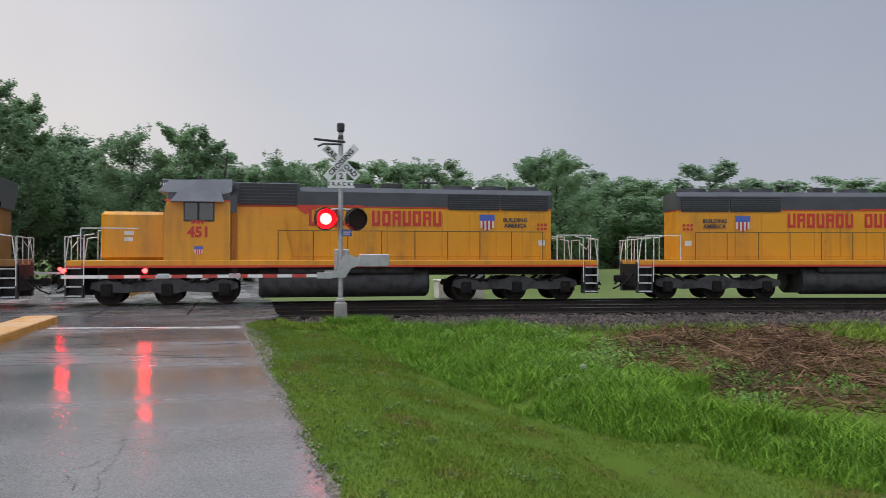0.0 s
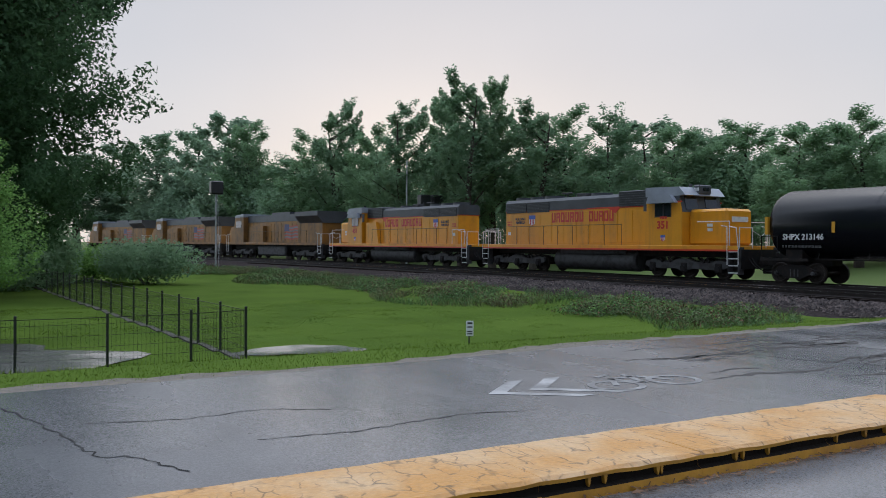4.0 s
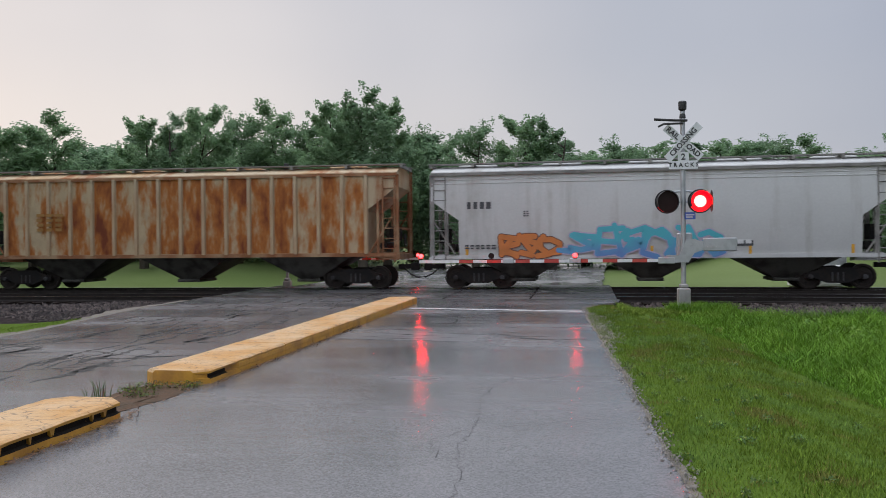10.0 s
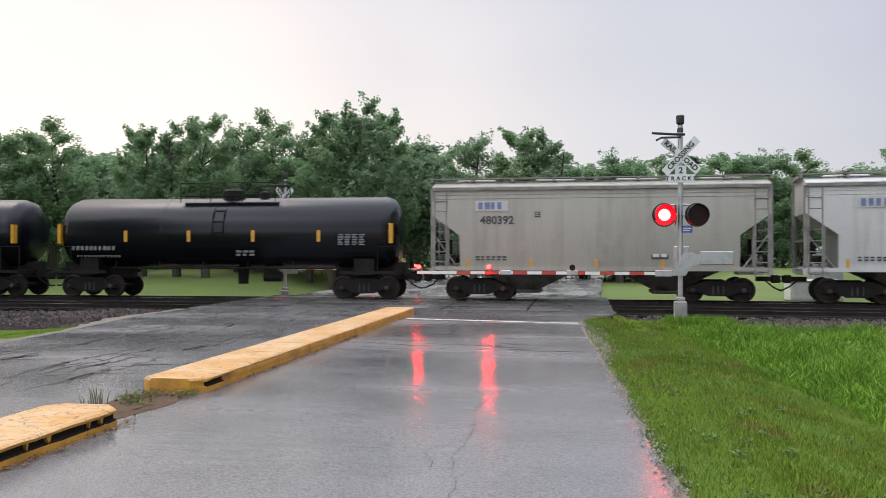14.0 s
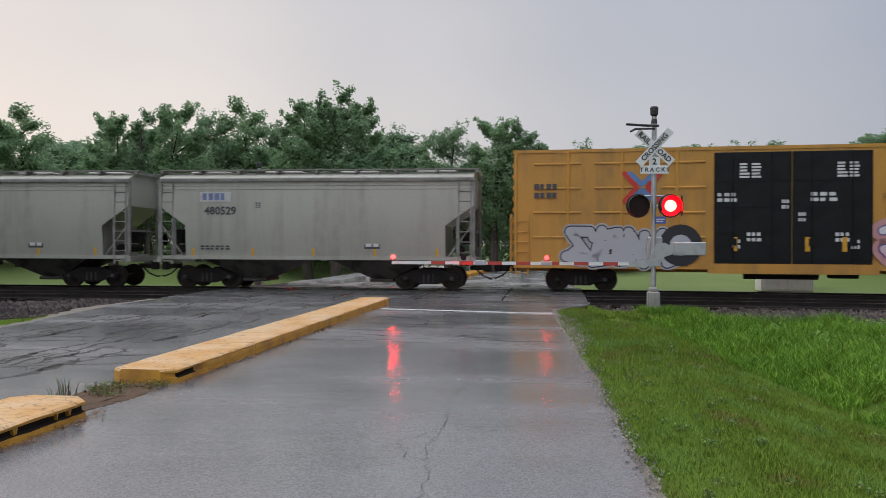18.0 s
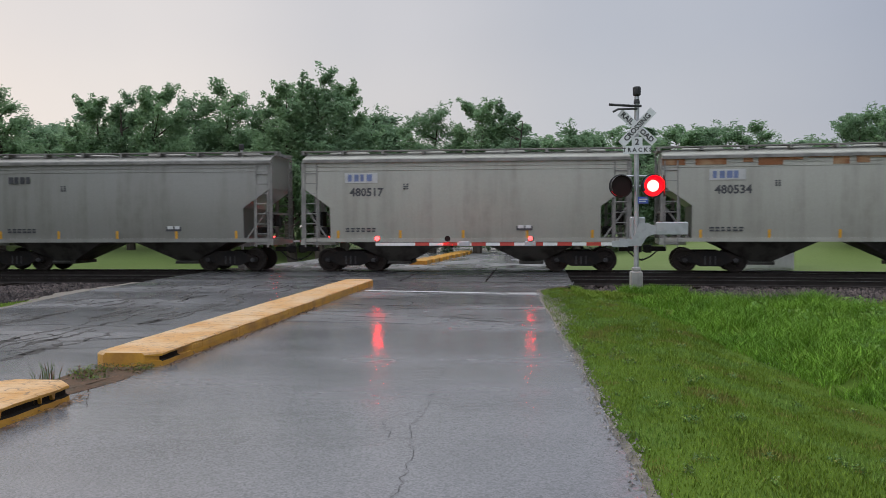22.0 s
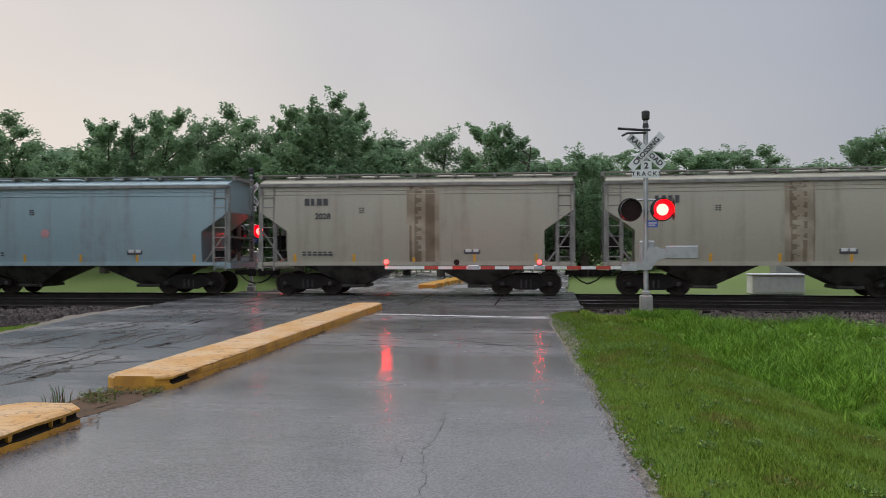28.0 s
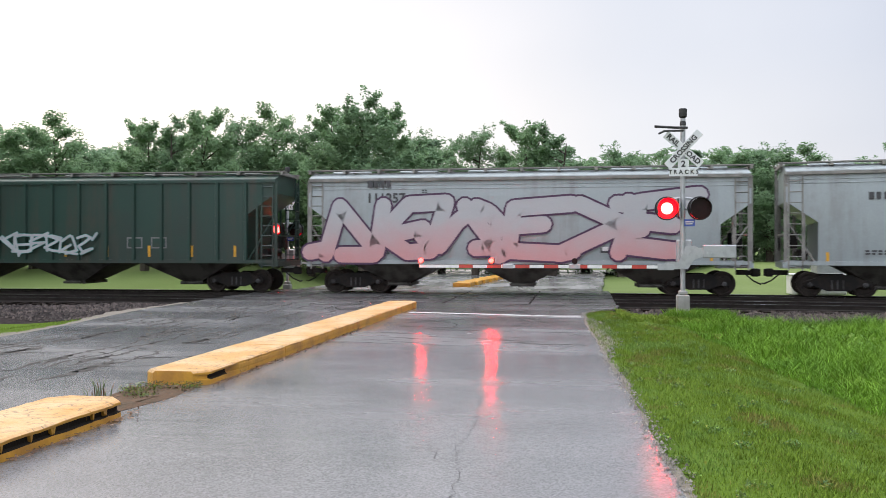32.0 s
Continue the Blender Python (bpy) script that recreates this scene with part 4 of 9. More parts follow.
def graffiti(parent, y, x0, x1, z0, z1, forms, seed, fill, line, back=None, stroke_w=0.24, label="", low=None, slant=0.12, edge=0.045, glow=0.22, wild=1.0):
    """A sprayed piece: interlocking letter-like shapes, each outlined, with an optional halo and a fade towards the foot."""
    rnd = random.Random(seed)
    s = Shape()
    n = len(forms)
    w, h = (x1 - x0) / n, z1 - z0
    pad = stroke_w / 2 + edge
    layers = ([(stroke_w + 2 * edge + 2 * glow, 2)] if back else []) + [(stroke_w + 2 * edge, 1), (stroke_w, 0)]
    for k, g in enumerate(forms):
        lines = []
        lo, hi = z0 + pad + rnd.uniform(0, 0.06) * h, z1 - pad - rnd.uniform(0, 0.10) * h
        a, b = x0 + k * w + pad * 0.75, x0 + (k + 1) * w - pad * 0.75
        # turned, stretched over its neighbours, with spurs: a shape that is no letter any more
        turn, tip = rnd.choice((1, -1)), rnd.choice((1, 1, -1))
        runs = list(GLYPHS[g % len(GLYPHS)])
        end = runs[0][-1]
        runs.append([end, (end[0] + rnd.choice((-0.55, 0.55)) * wild, min(max(end[1] + rnd.uniform(-0.6, 0.6), 0.0), 1.05))])
        spur = rnd.choice(runs[0][1:])
        runs.append([spur, (0.5 + rnd.uniform(-0.75, 0.75), rnd.choice((-0.04, 1.08, 0.5)))])
        for run in runs:
            run = [(0.5 + turn * (px - 0.5) * (1.0 + 0.4 * wild), 0.5 + tip * (pz - 0.5)) for px, pz in run]
            lines.append([(a + (b - a) * px + slant * (pz - 0.5) * h * 0.5 + rnd.uniform(-0.15, 0.15) * w * wild, lo + (hi - lo) * pz + rnd.uniform(-0.10, 0.10) * h * wild) for px, pz in run])
        for d, (width, slot) in enumerate(layers):
            for q, run in enumerate(lines):
                stroke(s, run, width, y - (0.0 if slot == 2 else 0.004 * d + 0.0015 * (k % 2)) - 0.0004 * q, slot)
    top = faded_spray(low, fill, z0 + 0.05 * h, z0 + 0.65 * h) if low else SPRAY[fill]
    return part("graffiti", s, [top, SPRAY[line], SPRAY[back or fill]], parent, label or f"sprayed {fill} graffiti with {line} outlines")


def make_car(name, label, category, group="cars of the freight train"):
    c = thing(name, label, category, group=group)
    return c


def hopper(label, L, H, paint, bays=2, ribs=0, rust=False, cut=(1.35, 1.15), trim=None, curved=True, sill=1.26, roof=None, hatch=8):
    """A covered hopper car: sloped ends, outlet bays below, roof with running boards, end frames with ladders."""
    c = make_car("hopper_car", label, "hopper car")
    W, e = 1.56, L / 2 - 0.62          # half width, half body length
    top = H - 0.42
    high, low, b = cut if len(cut) == 3 else ((top - 0.45, 3.0, 1.2) if ribs else (H - 1.4, H - 2.15, 1.05))
    x1 = e - b
    # body: side outline pushed across, the sides swelling a little
    out = [(-e, top), (-e, high), (-x1, low), (-x1, sill), (x1, sill), (x1, low), (e, high), (e, top)]
    s = Shape()
    ys = [-W, -W * 0.985, W * 0.985, W]
    if curved:
        n = len(out)
        levels = 14
        for side in (-1, 1):
            grid, zs = [], sorted([sill + (top - sill) * k / levels for k in range(levels + 1)] + [low, high])
            for z in zs:
                if z < low:
                    xa = x1
                elif z < high:
                    xa = x1 + (e - x1) * (z - low) / (high - low)
                else:
                    xa = e
                yy = side * (W - 0.10 * ((z - (sill + top) / 2) / ((top - sill) / 2)) ** 2)
                grid.append([(-xa, yy, z), (xa, yy, z)])
            for k in range(len(zs) - 1):
                s.add([grid[k][0], grid[k][1], grid[k + 1][1], grid[k + 1][0]], [(0, 1, 2, 3)])
        for sx in (-1, 1):
            zz = [(e, top), (e, high), (x1, low), (x1, sill)]
            for (xa, za), (xb, zb) in zip(zz, zz[1:]):
                s.add([(sx * xa, -W + 0.09, za), (sx * xa, W - 0.09, za), (sx * xb, W - 0.09, zb), (sx * xb, -W + 0.09, zb)], [(0, 1, 2, 3)])
        s.box(-e, e, -W + 0.1, W - 0.1, top - 0.02, top)
    else:
        s.prism(out, "y", -W + 0.06, W - 0.06)
    part("body", s, paint, c, smooth=curved)
    if rust:
        panel_mat = {RUST_A: PANEL_A, RUST_B: PANEL_B, RUST_C: PANEL_C, RUST_D: PANEL_D}[paint]
        step = 2 * x1 / (ribs - 1)
        panel = Shape().box(-step / 2 + 0.095, step / 2 - 0.095, -0.008, 0.004, sill + 0.04, top - 0.06).mesh("side_panel", panel_mat)
        for k in range(ribs - 1):
            for side in (-1, 1):
                part("side_panel", panel, None, c, m=pose(-x1 + step * (k + 0.5), side * (W - 0.062), 0, 0, 0, 0 if side < 0 else 180))
    if ribs:
        rib = once(("rib", round(top - sill, 2)), lambda: Shape().prism([(-0.09, 0.0), (-0.05, -0.09), (0.05, -0.09), (0.09, 0.0)], "z", sill, top).mesh("side_post", paint)).copy()
        rib.materials[0] = paint
        for k in range(ribs):
            x = -x1 + 2 * x1 * k / (ribs - 1)
            for side in (-1, 1):
                part("side_post", rib, None, c, m=pose(x, side * (W - 0.06), 0, 0, 0, 0 if side < 0 else 180))
    if curved:
        s = Shape()
        for dz in (0.2, 0.34):
            z = top - dz
            yy = W - 0.10 * ((z - (sill + top) / 2) / ((top - sill) / 2)) ** 2
            for side in (-1, 1):
                s.prism([(side * (yy - 0.01), z - 0.03), (side * (yy + 0.018), z - 0.015), (side * (yy + 0.018), z + 0.005), (side * (yy - 0.01), z + 0.02)], "x", -e + 0.02, e - 0.02)
        part("side_crease", s, paint, c)
    # roof with raised edge, hatch trough and running board
    s = Shape().prism([(-W + 0.02, top), (-W + 0.06, top + 0.1), (-0.75, H - 0.08), (0.75, H - 0.08), (W - 0.06, top + 0.1), (W - 0.02, top)], "x", -e, e)
    for k in range(5):
        x = -e + 2 * e * (k + 0.5) / 5
        s.prism([(-W + 0.05, top + 0.1), (-0.75, H - 0.05), (0.75, H - 0.05), (W - 0.05, top + 0.1)], "x", x - 0.03, x + 0.03)
    part("roof", s, roof or paint, c)
    s = Shape()
    for side in (-1, 1):
        s.box(-e, e, side * (W - 0.05) - 0.05, side * (W - 0.05) + 0.05, top - 0.05, top + 0.06)
    part("roof_seam", s, trim or GALV_END, c)
    s = Shape()
    for yy in (-0.86, 0.86):
        s.box(-e - 0.2, e + 0.2, yy - 0.2, yy + 0.2, H - 0.01, H + 0.03)
    n = hatch
    for k in range(n + 1):
        x = -e - 0.1 + (2 * e + 0.2) * k / n
        s.box(x - 0.05, x + 0.05, -1.12, 1.12, H - 0.13, H - 0.01)
    part("running_board", s, GALV_END, c, "galvanised roof walk")
    cover = Shape().cbox(-0.75, 0.75, -0.35, 0.35, -0.08, 0.02, 0.03).mesh("hatch_cover", roof or paint)
    for k in range(n // 2):
        part("hatch_cover", cover, None, c, m=pose(-e + 2 * e * (k + 0.5) / (n // 2), 0, H))
    # side sill and end platform
    s = Shape()
    for side in (-1, 1):
        s.box(-e, e, side * (W - 0.06) - 0.04, side * (W - 0.06) + 0.04, sill - 0.11, sill + 0.03)
    for sx in (-1, 1):
        s.box(sx * e - 0.09, sx * e + 0.09, -W + 0.04, W - 0.04, sill - 0.22, sill - 0.02)
        s.box(sx * (x1 + 0.1), sx * e, -0.3, 0.3, sill - 0.25, sill + 0.05)
    part("side_sill", s, trim or paint, c)
    # end frames: corner posts, braces, ladders, brake gear
    for sx in (-1, 1):
        s = Shape()
        for side in (-1, 1):
            y = side * (W - 0.1)
            s.box(sx * e - 0.06, sx * e + 0.06, y - 0.05, y + 0.05, sill, top)
            s.box(sx * (x1 + 0.45) - 0.04, sx * (x1 + 0.45) + 0.04, y - 0.04, y + 0.04, sill, low + 0.45)
            ladder(s, sx * (e - 0.32), y + side * 0.08, sill - 0.3, top - 0.1)
            s.tube((sx * (x1 + 0.1), y, sill), (sx * e, y, low + 0.1), 0.035, 6)
        ladder(s, sx * (e + 0.12), 0.95, sill, H - 0.1, 0.42, "y")
        s.box(sx * e - 0.05, sx * e + 0.05, -W + 0.1, W - 0.1, sill + 0.95, sill + 1.02)
        part("end_frame", s, trim or GALV_END, c)
        s = Shape().box(sx * (e - 0.5), sx * (e - 0.1), -0.45, 0.15, sill + 0.5, sill + 1.05)
        s.lathe([(sx * (e + 0.14), 0.24), (sx * (e + 0.17), 0.24)], "x", 14, centre=(0, -0.7, 1.9))
        s.tube((sx * (e - 0.65), -0.9, sill + 0.3), (sx * (e - 0.65), 0.9, sill + 0.3), 0.16, 10)
        part("brake_gear", s, STEEL_DARK, c)
    # outlet bays
    bx = 2 * x1 / bays
    for k in range(bays):
        x = -x1 + bx * (k + 0.5)
        w0, w1 = bx * 0.37, 0.38
        s = Shape()
        v = [(x - w0, -1.42, sill - 0.1), (x + w0, -1.42, sill - 0.1), (x + w0, 1.42, sill - 0.1), (x - w0, 1.42, sill - 0.1),
             (x - w1, -0.75, 0.42), (x + w1, -0.75, 0.42), (x + w1, 0.75, 0.42), (x - w1, 0.75, 0.42)]
        s.add(v, [(0, 1, 5, 4), (1, 2, 6, 5), (2, 3, 7, 6), (3, 0, 4, 7), (4, 5, 6, 7)])
        s.box(x - w1 - 0.08, x + w1 + 0.08, -0.85, 0.85, 0.30, 0.42)
        s.tube((x - w1, -1.0, 0.36), (x + w1, -1.0, 0.36), 0.05, 6)
        part("outlet_bay", s, BAY_GREY, c)
    for sx in (-1, 1):
        truck(c, sx * (L / 2 - 2.35))
        coupler(c, sx * (L / 2 - 0.3), sx)
    c["e"], c["W"], c["top"], c["sill"], c["x1"] = e, W, top, sill, x1
    return c


def tank(label, L, R, mid, mark=""):
    c = make_car("tank_car", label, "tank car")
    e = L / 2 - 0.75
    s = Shape().lathe([(-e, 0.05), (-e + 0.03, R * 0.45), (-e + 0.14, R * 0.75), (-e + 0.34, R * 0.93), (-e + 0.62, R), (e - 0.62, R), (e - 0.34, R * 0.93), (e - 0.14, R * 0.75), (e - 0.03, R * 0.45), (e, 0.05)],
                      "x", 40, centre=(0, 0, mid))
    part("tank", s, TANK_BLACK, c, smooth=True)
    for k in (-e * 0.35, e * 0.35):
        part("weld_band", Shape().lathe([(k - 0.03, R + 0.006), (k + 0.03, R + 0.006)], "x", 40, centre=(0, 0, mid)), TANK_BLACK, c)
    s = Shape().lathe([(mid + R - 0.1, 0.45), (mid + R + 0.28, 0.45), (mid + R + 0.34, 0.36)], "z", 16)
    part("dome_fitting", s, STEEL_DARK, c, smooth=True)
    s = Shape().lathe([(mid + R - 0.1, 0.22), (mid + R + 0.22, 0.22), (mid + R + 0.26, 0.12)], "z", 12)
    part("relief_valve", s, STEEL_DARK, c, m=pose(1.3, 0, 0), smooth=True)
    s = Shape()
    s.box(-1.9, 2.1, -0.95, -0.6, mid + R + 0.03, mid + R + 0.05)
    s.box(-1.9, 2.1, 0.6, 0.95, mid + R + 0.03, mid + R + 0.05)
    for x in (-1.85, -0.6, 0.7, 2.05):
        for y in (-0.95, 0.95):
            s.tube((x, y, mid + R - 0.25), (x, y, mid + R + 0.55), 0.02, 5)
    for y in (-0.95, 0.95):
        s.tube((-1.85, y, mid + R + 0.55), (2.05, y, mid + R + 0.55), 0.02, 5)
    part("platform", s, STEEL_DARK, c)
    for side in (-1, 1):
        s = Shape()
        for x in (-0.35, 0.1):
            s.path([(x, side * (R * 0.5), mid + R * 0.87), (x, side * (R * 0.87 + 0.06), mid + R * 0.5), (x, side * (R + 0.09), mid - 0.1)], 0.022, 5)
        rails = part("side_ladder", s, STEEL_DARK, c)
        rung = once("tank_rung", lambda: Shape().tube((-0.35, 0, 0), (0.1, 0, 0), 0.018, 5).mesh("rung", STEEL_DARK))
        for k, (across, up) in enumerate(((R + 0.09, 0.0), (R * 0.96 + 0.08, 0.3 * R), (R * 0.79 + 0.05, 0.6 * R))):
            part("rung", rung, None, rails, m=pose(0, side * across, mid + up))
    for sx in (-1, 1):
        s = Shape()
        s.box(sx * (L / 2 - 3.4), sx * (L / 2 - 0.6), -0.35, 0.35, 0.78, mid - R + 0.25)
        s.box(sx * (L / 2 - 2.5), sx * (L / 2 - 1.7), -1.1, 1.1, 0.95, mid - R * 0.72)
        s.box(sx * (L / 2 - 0.75) - 0.08, sx * (L / 2 - 0.75) + 0.08, -1.45, 1.45, 0.95, 1.12)
        for side in (-1, 1):
            s.box(sx * (L / 2 - 0.75), sx * (L / 2 - 3.0), side * 1.42 - 0.04, side * 1.42 + 0.04, 0.98, 1.1)
            s.path([(sx * (L / 2 - 0.7), side * 1.42, 1.1), (sx * (L / 2 - 0.7), side * 1.42, 2.05), (sx * (L / 2 - 1.5), side * 1.42, 2.05), (sx * (L / 2 - 1.5), side * 1.42, 1.1)], 0.02, 5)
        part("stub_sill", s, STEEL_DARK, c)
    s = Shape()
    for side in (-1, 1):
        s.tube((-e + 2.3, side * 1.0, mid - R + 0.02), (e - 2.3, side * 1.0, mid - R + 0.02), 0.035, 6)
        for k in range(6):
            x = -e + 2.4 + (2 * e - 4.8) * k / 5
            s.tube((x, side * 1.0, mid - R + 0.02), (x, side * 0.8, mid - R + 0.4), 0.025, 5)
    s.lathe([(0.55, 0.2), (mid - R + 0.1, 0.24)], "z", 12, centre=(0.4, 0, 0))
    s.lathe([(-1.6, 0.2), (-0.9, 0.2)], "x", 12, centre=(3.0, -0.3, 0.85))
    part("pipework", s, STEEL_DARK, c)
    n = 5
    for k in range(n + 1):
        x = -e + 0.45 + (2 * e - 0.9) * k / n
        tall = k in (0, n)
        x += {0: -0.2, n: 0.2}.get(k, 0.0)
        s = Shape().box(-0.07, 0.07, -0.006, 0.22 if tall else 0.006, -0.38 if tall else -0.22, 0.38 if tall else 0.22)
        part("reflector", s, YELLOW_TAPE, c, "yellow reflective strip", m=pose(x, -R - 0.004, mid - (0.15 if not tall else 0.05)))
    if mark:
        lettering("lettering", mark, 0.34, MARK_WHITE, c, -e + 2.0, -R * 0.94 - 0.03, mid - 0.55, weight=0.008, label="white painted car number")
    else:
        bars("stencil", -e + 0.75, mid - 0.62, 1.9, 0.17, 1, 10, MARK_DIM, c, -R * 0.94 - 0.02, 3)
    bars("stencil", -e + 0.9, mid - 0.92, 1.9, 0.03, 2, 12, MARK_DIM, c, -R * 0.85 - 0.03, 4)
    bars("stencil", e - 2.3, mid - 0.1, 1.1, 0.04, 7, 4, MARK_DIM, c, -R - 0.008, 5)
    bars("stencil", 0.6, mid - 0.75, 0.8, 0.08, 2, 3, MARK_DIM, c, -R * 0.91 - 0.02, 6)
    for sx in (-1, 1):
        truck(c, sx * (L / 2 - 2.1))
        coupler(c, sx * (L / 2 - 0.3), sx)
    return c


def boxcar(label, L, H, paint, door, doors=1, posts=14):
    c = make_car("boxcar", label, "boxcar")
    W, e, z0 = 1.52, L / 2 - 0.95, 1.05
    s = Shape().cbox(-e, e, -W, W, z0, H - 0.12, 0.03)
    part("body", s, paint, c)
    s = Shape().prism([(-W - 0.03, H - 0.2), (-W - 0.03, H - 0.08), (0, H), (W + 0.03, H - 0.08), (W + 0.03, H - 0.2)], "x", -e - 0.04, e + 0.04)
    part("roof", s, paint, c)
    dw = 2.45 if doors == 1 else 2.62
    span = dw * doors / 2
    for k in range(posts):
        x = -e + 0.06 + (2 * e - 0.12) * k / (posts - 1)
        if abs(x) < span + 0.15:
            continue
        for side in (-1, 1):
            part("side_post", once(("post", H, paint.name), lambda: Shape().prism([(-0.07, 0), (-0.04, -0.045), (0.04, -0.045), (0.07, 0)], "z", z0, H - 0.2).mesh("side_post", paint)), None, c,
                 m=pose(x, side * (W - 0.003), 0, 0, 0, 0 if side < 0 else 180))
    s = Shape()
    for side in (-1, 1):
        s.box(-e, e, side * W - 0.05, side * W + 0.05, z0 - 0.16, z0 + 0.06)
        s.box(-span - 0.2, span + 0.2, side * (W + 0.05) - 0.04, side * (W + 0.05) + 0.04, z0 - 0.3, z0 + 0.02)
    s.box(-e, e, -0.3, 0.3, 0.75, z0)
    part("side_sill", s, paint, c)
    for k in range(doors):
        for side in (-1, 1):
            s = Shape()
            s.cbox(-dw / 2 + 0.02, dw / 2 - 0.02, -0.07, 0.05, z0 + 0.06, H - 0.3, 0.015)
            d = part("door", s, door, c, m=pose((k - (doors - 1) / 2) * dw, side * W, 0, 0, 0, 0 if side < 0 else 180))
            ph = (H - z0 - 0.6) / 4
            pressed = once(("door_panel", round(dw, 2), round(H, 2), door.name), lambda: Shape().box(-dw / 2 + 0.12, dw / 2 - 0.12, -0.085, -0.06, 0, ph - 0.14).mesh("door_panel", door))
            for j in range(4):
                part("door_panel", pressed, None, d, m=pose(0, 0, z0 + 0.2 + j * ph))
            s = Shape()
            for x in ((-dw * 0.25, dw * 0.25) if doors == 2 else (-dw * 0.3, dw * 0.3)):
                s.tube((x, -0.12, z0 + 0.1), (x, -0.12, H - 0.4), 0.022, 6)
                s.box(x - 0.12, x + 0.12, -0.14, -0.08, 1.75, 2.0)
            part("lock_rod", s, STEEL_GREY if doors == 1 else TTX_BLACK, d)
    for sx in (-1, 1):
        s = Shape()
        for j in range(9):
            z = z0 + 0.3 + j * (H - z0 - 0.6) / 9
            s.prism([(-W + 0.1, z), (W - 0.1, z), (W - 0.1, z + 0.14), (-W + 0.1, z + 0.14)], "x", sx * e, sx * (e + 0.08))
        part("end_rib", s, paint, c)
        for where in ((sx * (e - 0.3), -W - 0.06, 0.6, 2.9), (sx * (e - 0.3), W + 0.06, 0.6, 2.9), (sx * (e + 0.15), -1.1, 0.7, 2.9, 0.45, "y")):
            s = Shape()
            ladder(s, *where)
            part("ladder", s, paint, c)
        s = Shape().box(sx * e, sx * (L / 2 - 0.35), -0.25, 0.25, 0.72, 1.02)
        s.box(sx * e, sx * (e + 0.45), -1.4, 1.4, z0 - 0.12, z0 - 0.06)
        part("draft_gear", s, STEEL_DARK, c)
        truck(c, sx * (L / 2 - 3.4))
        coupler(c, sx * (L / 2 - 0.3), sx)
    s = Shape().tube((-1.5, -0.9, 0.72), (1.0, -0.9, 0.72), 0.18, 10)
    s.box(1.4, 2.3, -1.1, -0.5, 0.6, 0.95)
    part("brake_gear", s, STEEL_DARK, c)
    c["e"], c["W"] = e, W
    return c


def loco_truck(c, x):
    def make():
        s = Shape()
        for y in (-1.12, 1.12):
            out = [(-2.55, 0.62), (-2.5, 0.82), (-2.0, 0.92), (-1.35, 0.78), (-0.8, 0.78), (-0.2, 0.98), (0.4, 0.98), (0.9, 0.80), (1.4, 0.80), (2.0, 0.94), (2.5, 0.82), (2.55, 0.62), (2.2, 0.5), (1.35, 0.46),
                   (0.6, 0.5), (0.1, 0.36), (-0.5, 0.5), (-1.35, 0.46), (-2.2, 0.5)]
            s.prism(out, "y", y - 0.08, y + 0.08)
            for k in (-2.0, 0.05, 2.05):
                s.cbox(k - 0.2, k + 0.2, y - 0.14, y + 0.14, 0.30, 0.78, 0.04, 1)
                s.lathe([(y - 0.2 if y < 0 else y + 0.12, 0.15), (y - 0.12 if y < 0 else y + 0.2, 0.15)], "y", 12, slot=1, centre=(k, 0, 0.52))
            for k in (-1.2, 0.85, -1.5, 1.4):
                s.tube((k, y - 0.1 * (1 if y > 0 else -1) * -1, 0.82), (k + 0.25, y, 1.0), 0.06, 8, slot=1)
            for k in (-1.05, -0.85, 1.0, 1.2):
                s.tube((k, y, 0.5), (k, y, 0.78), 0.07, 8, slot=1)
        s.box(-1.8, 1.9, -0.9, 0.9, 0.55, 0.85)
        return s.mesh("truck", [STEEL_GREY, STEEL_DARK])
    t = part("truck", once("loco_truck", make), None, c, m=pose(x, 0, 0))
    for k in (-2.0, 0.05, 2.05):
        wheel_at(t, k, 0.508)


def loco_rails(c, xs, side, z0, z1, material):
    s = Shape()
    y = side * 1.5
    for x in xs:
        s.tube((x, y, z0), (x, y, z1), 0.018, 5)
    s.tube((xs[0], y, z1), (xs[-1], y, z1), 0.018, 5)
    part("handrail", s, material, c)


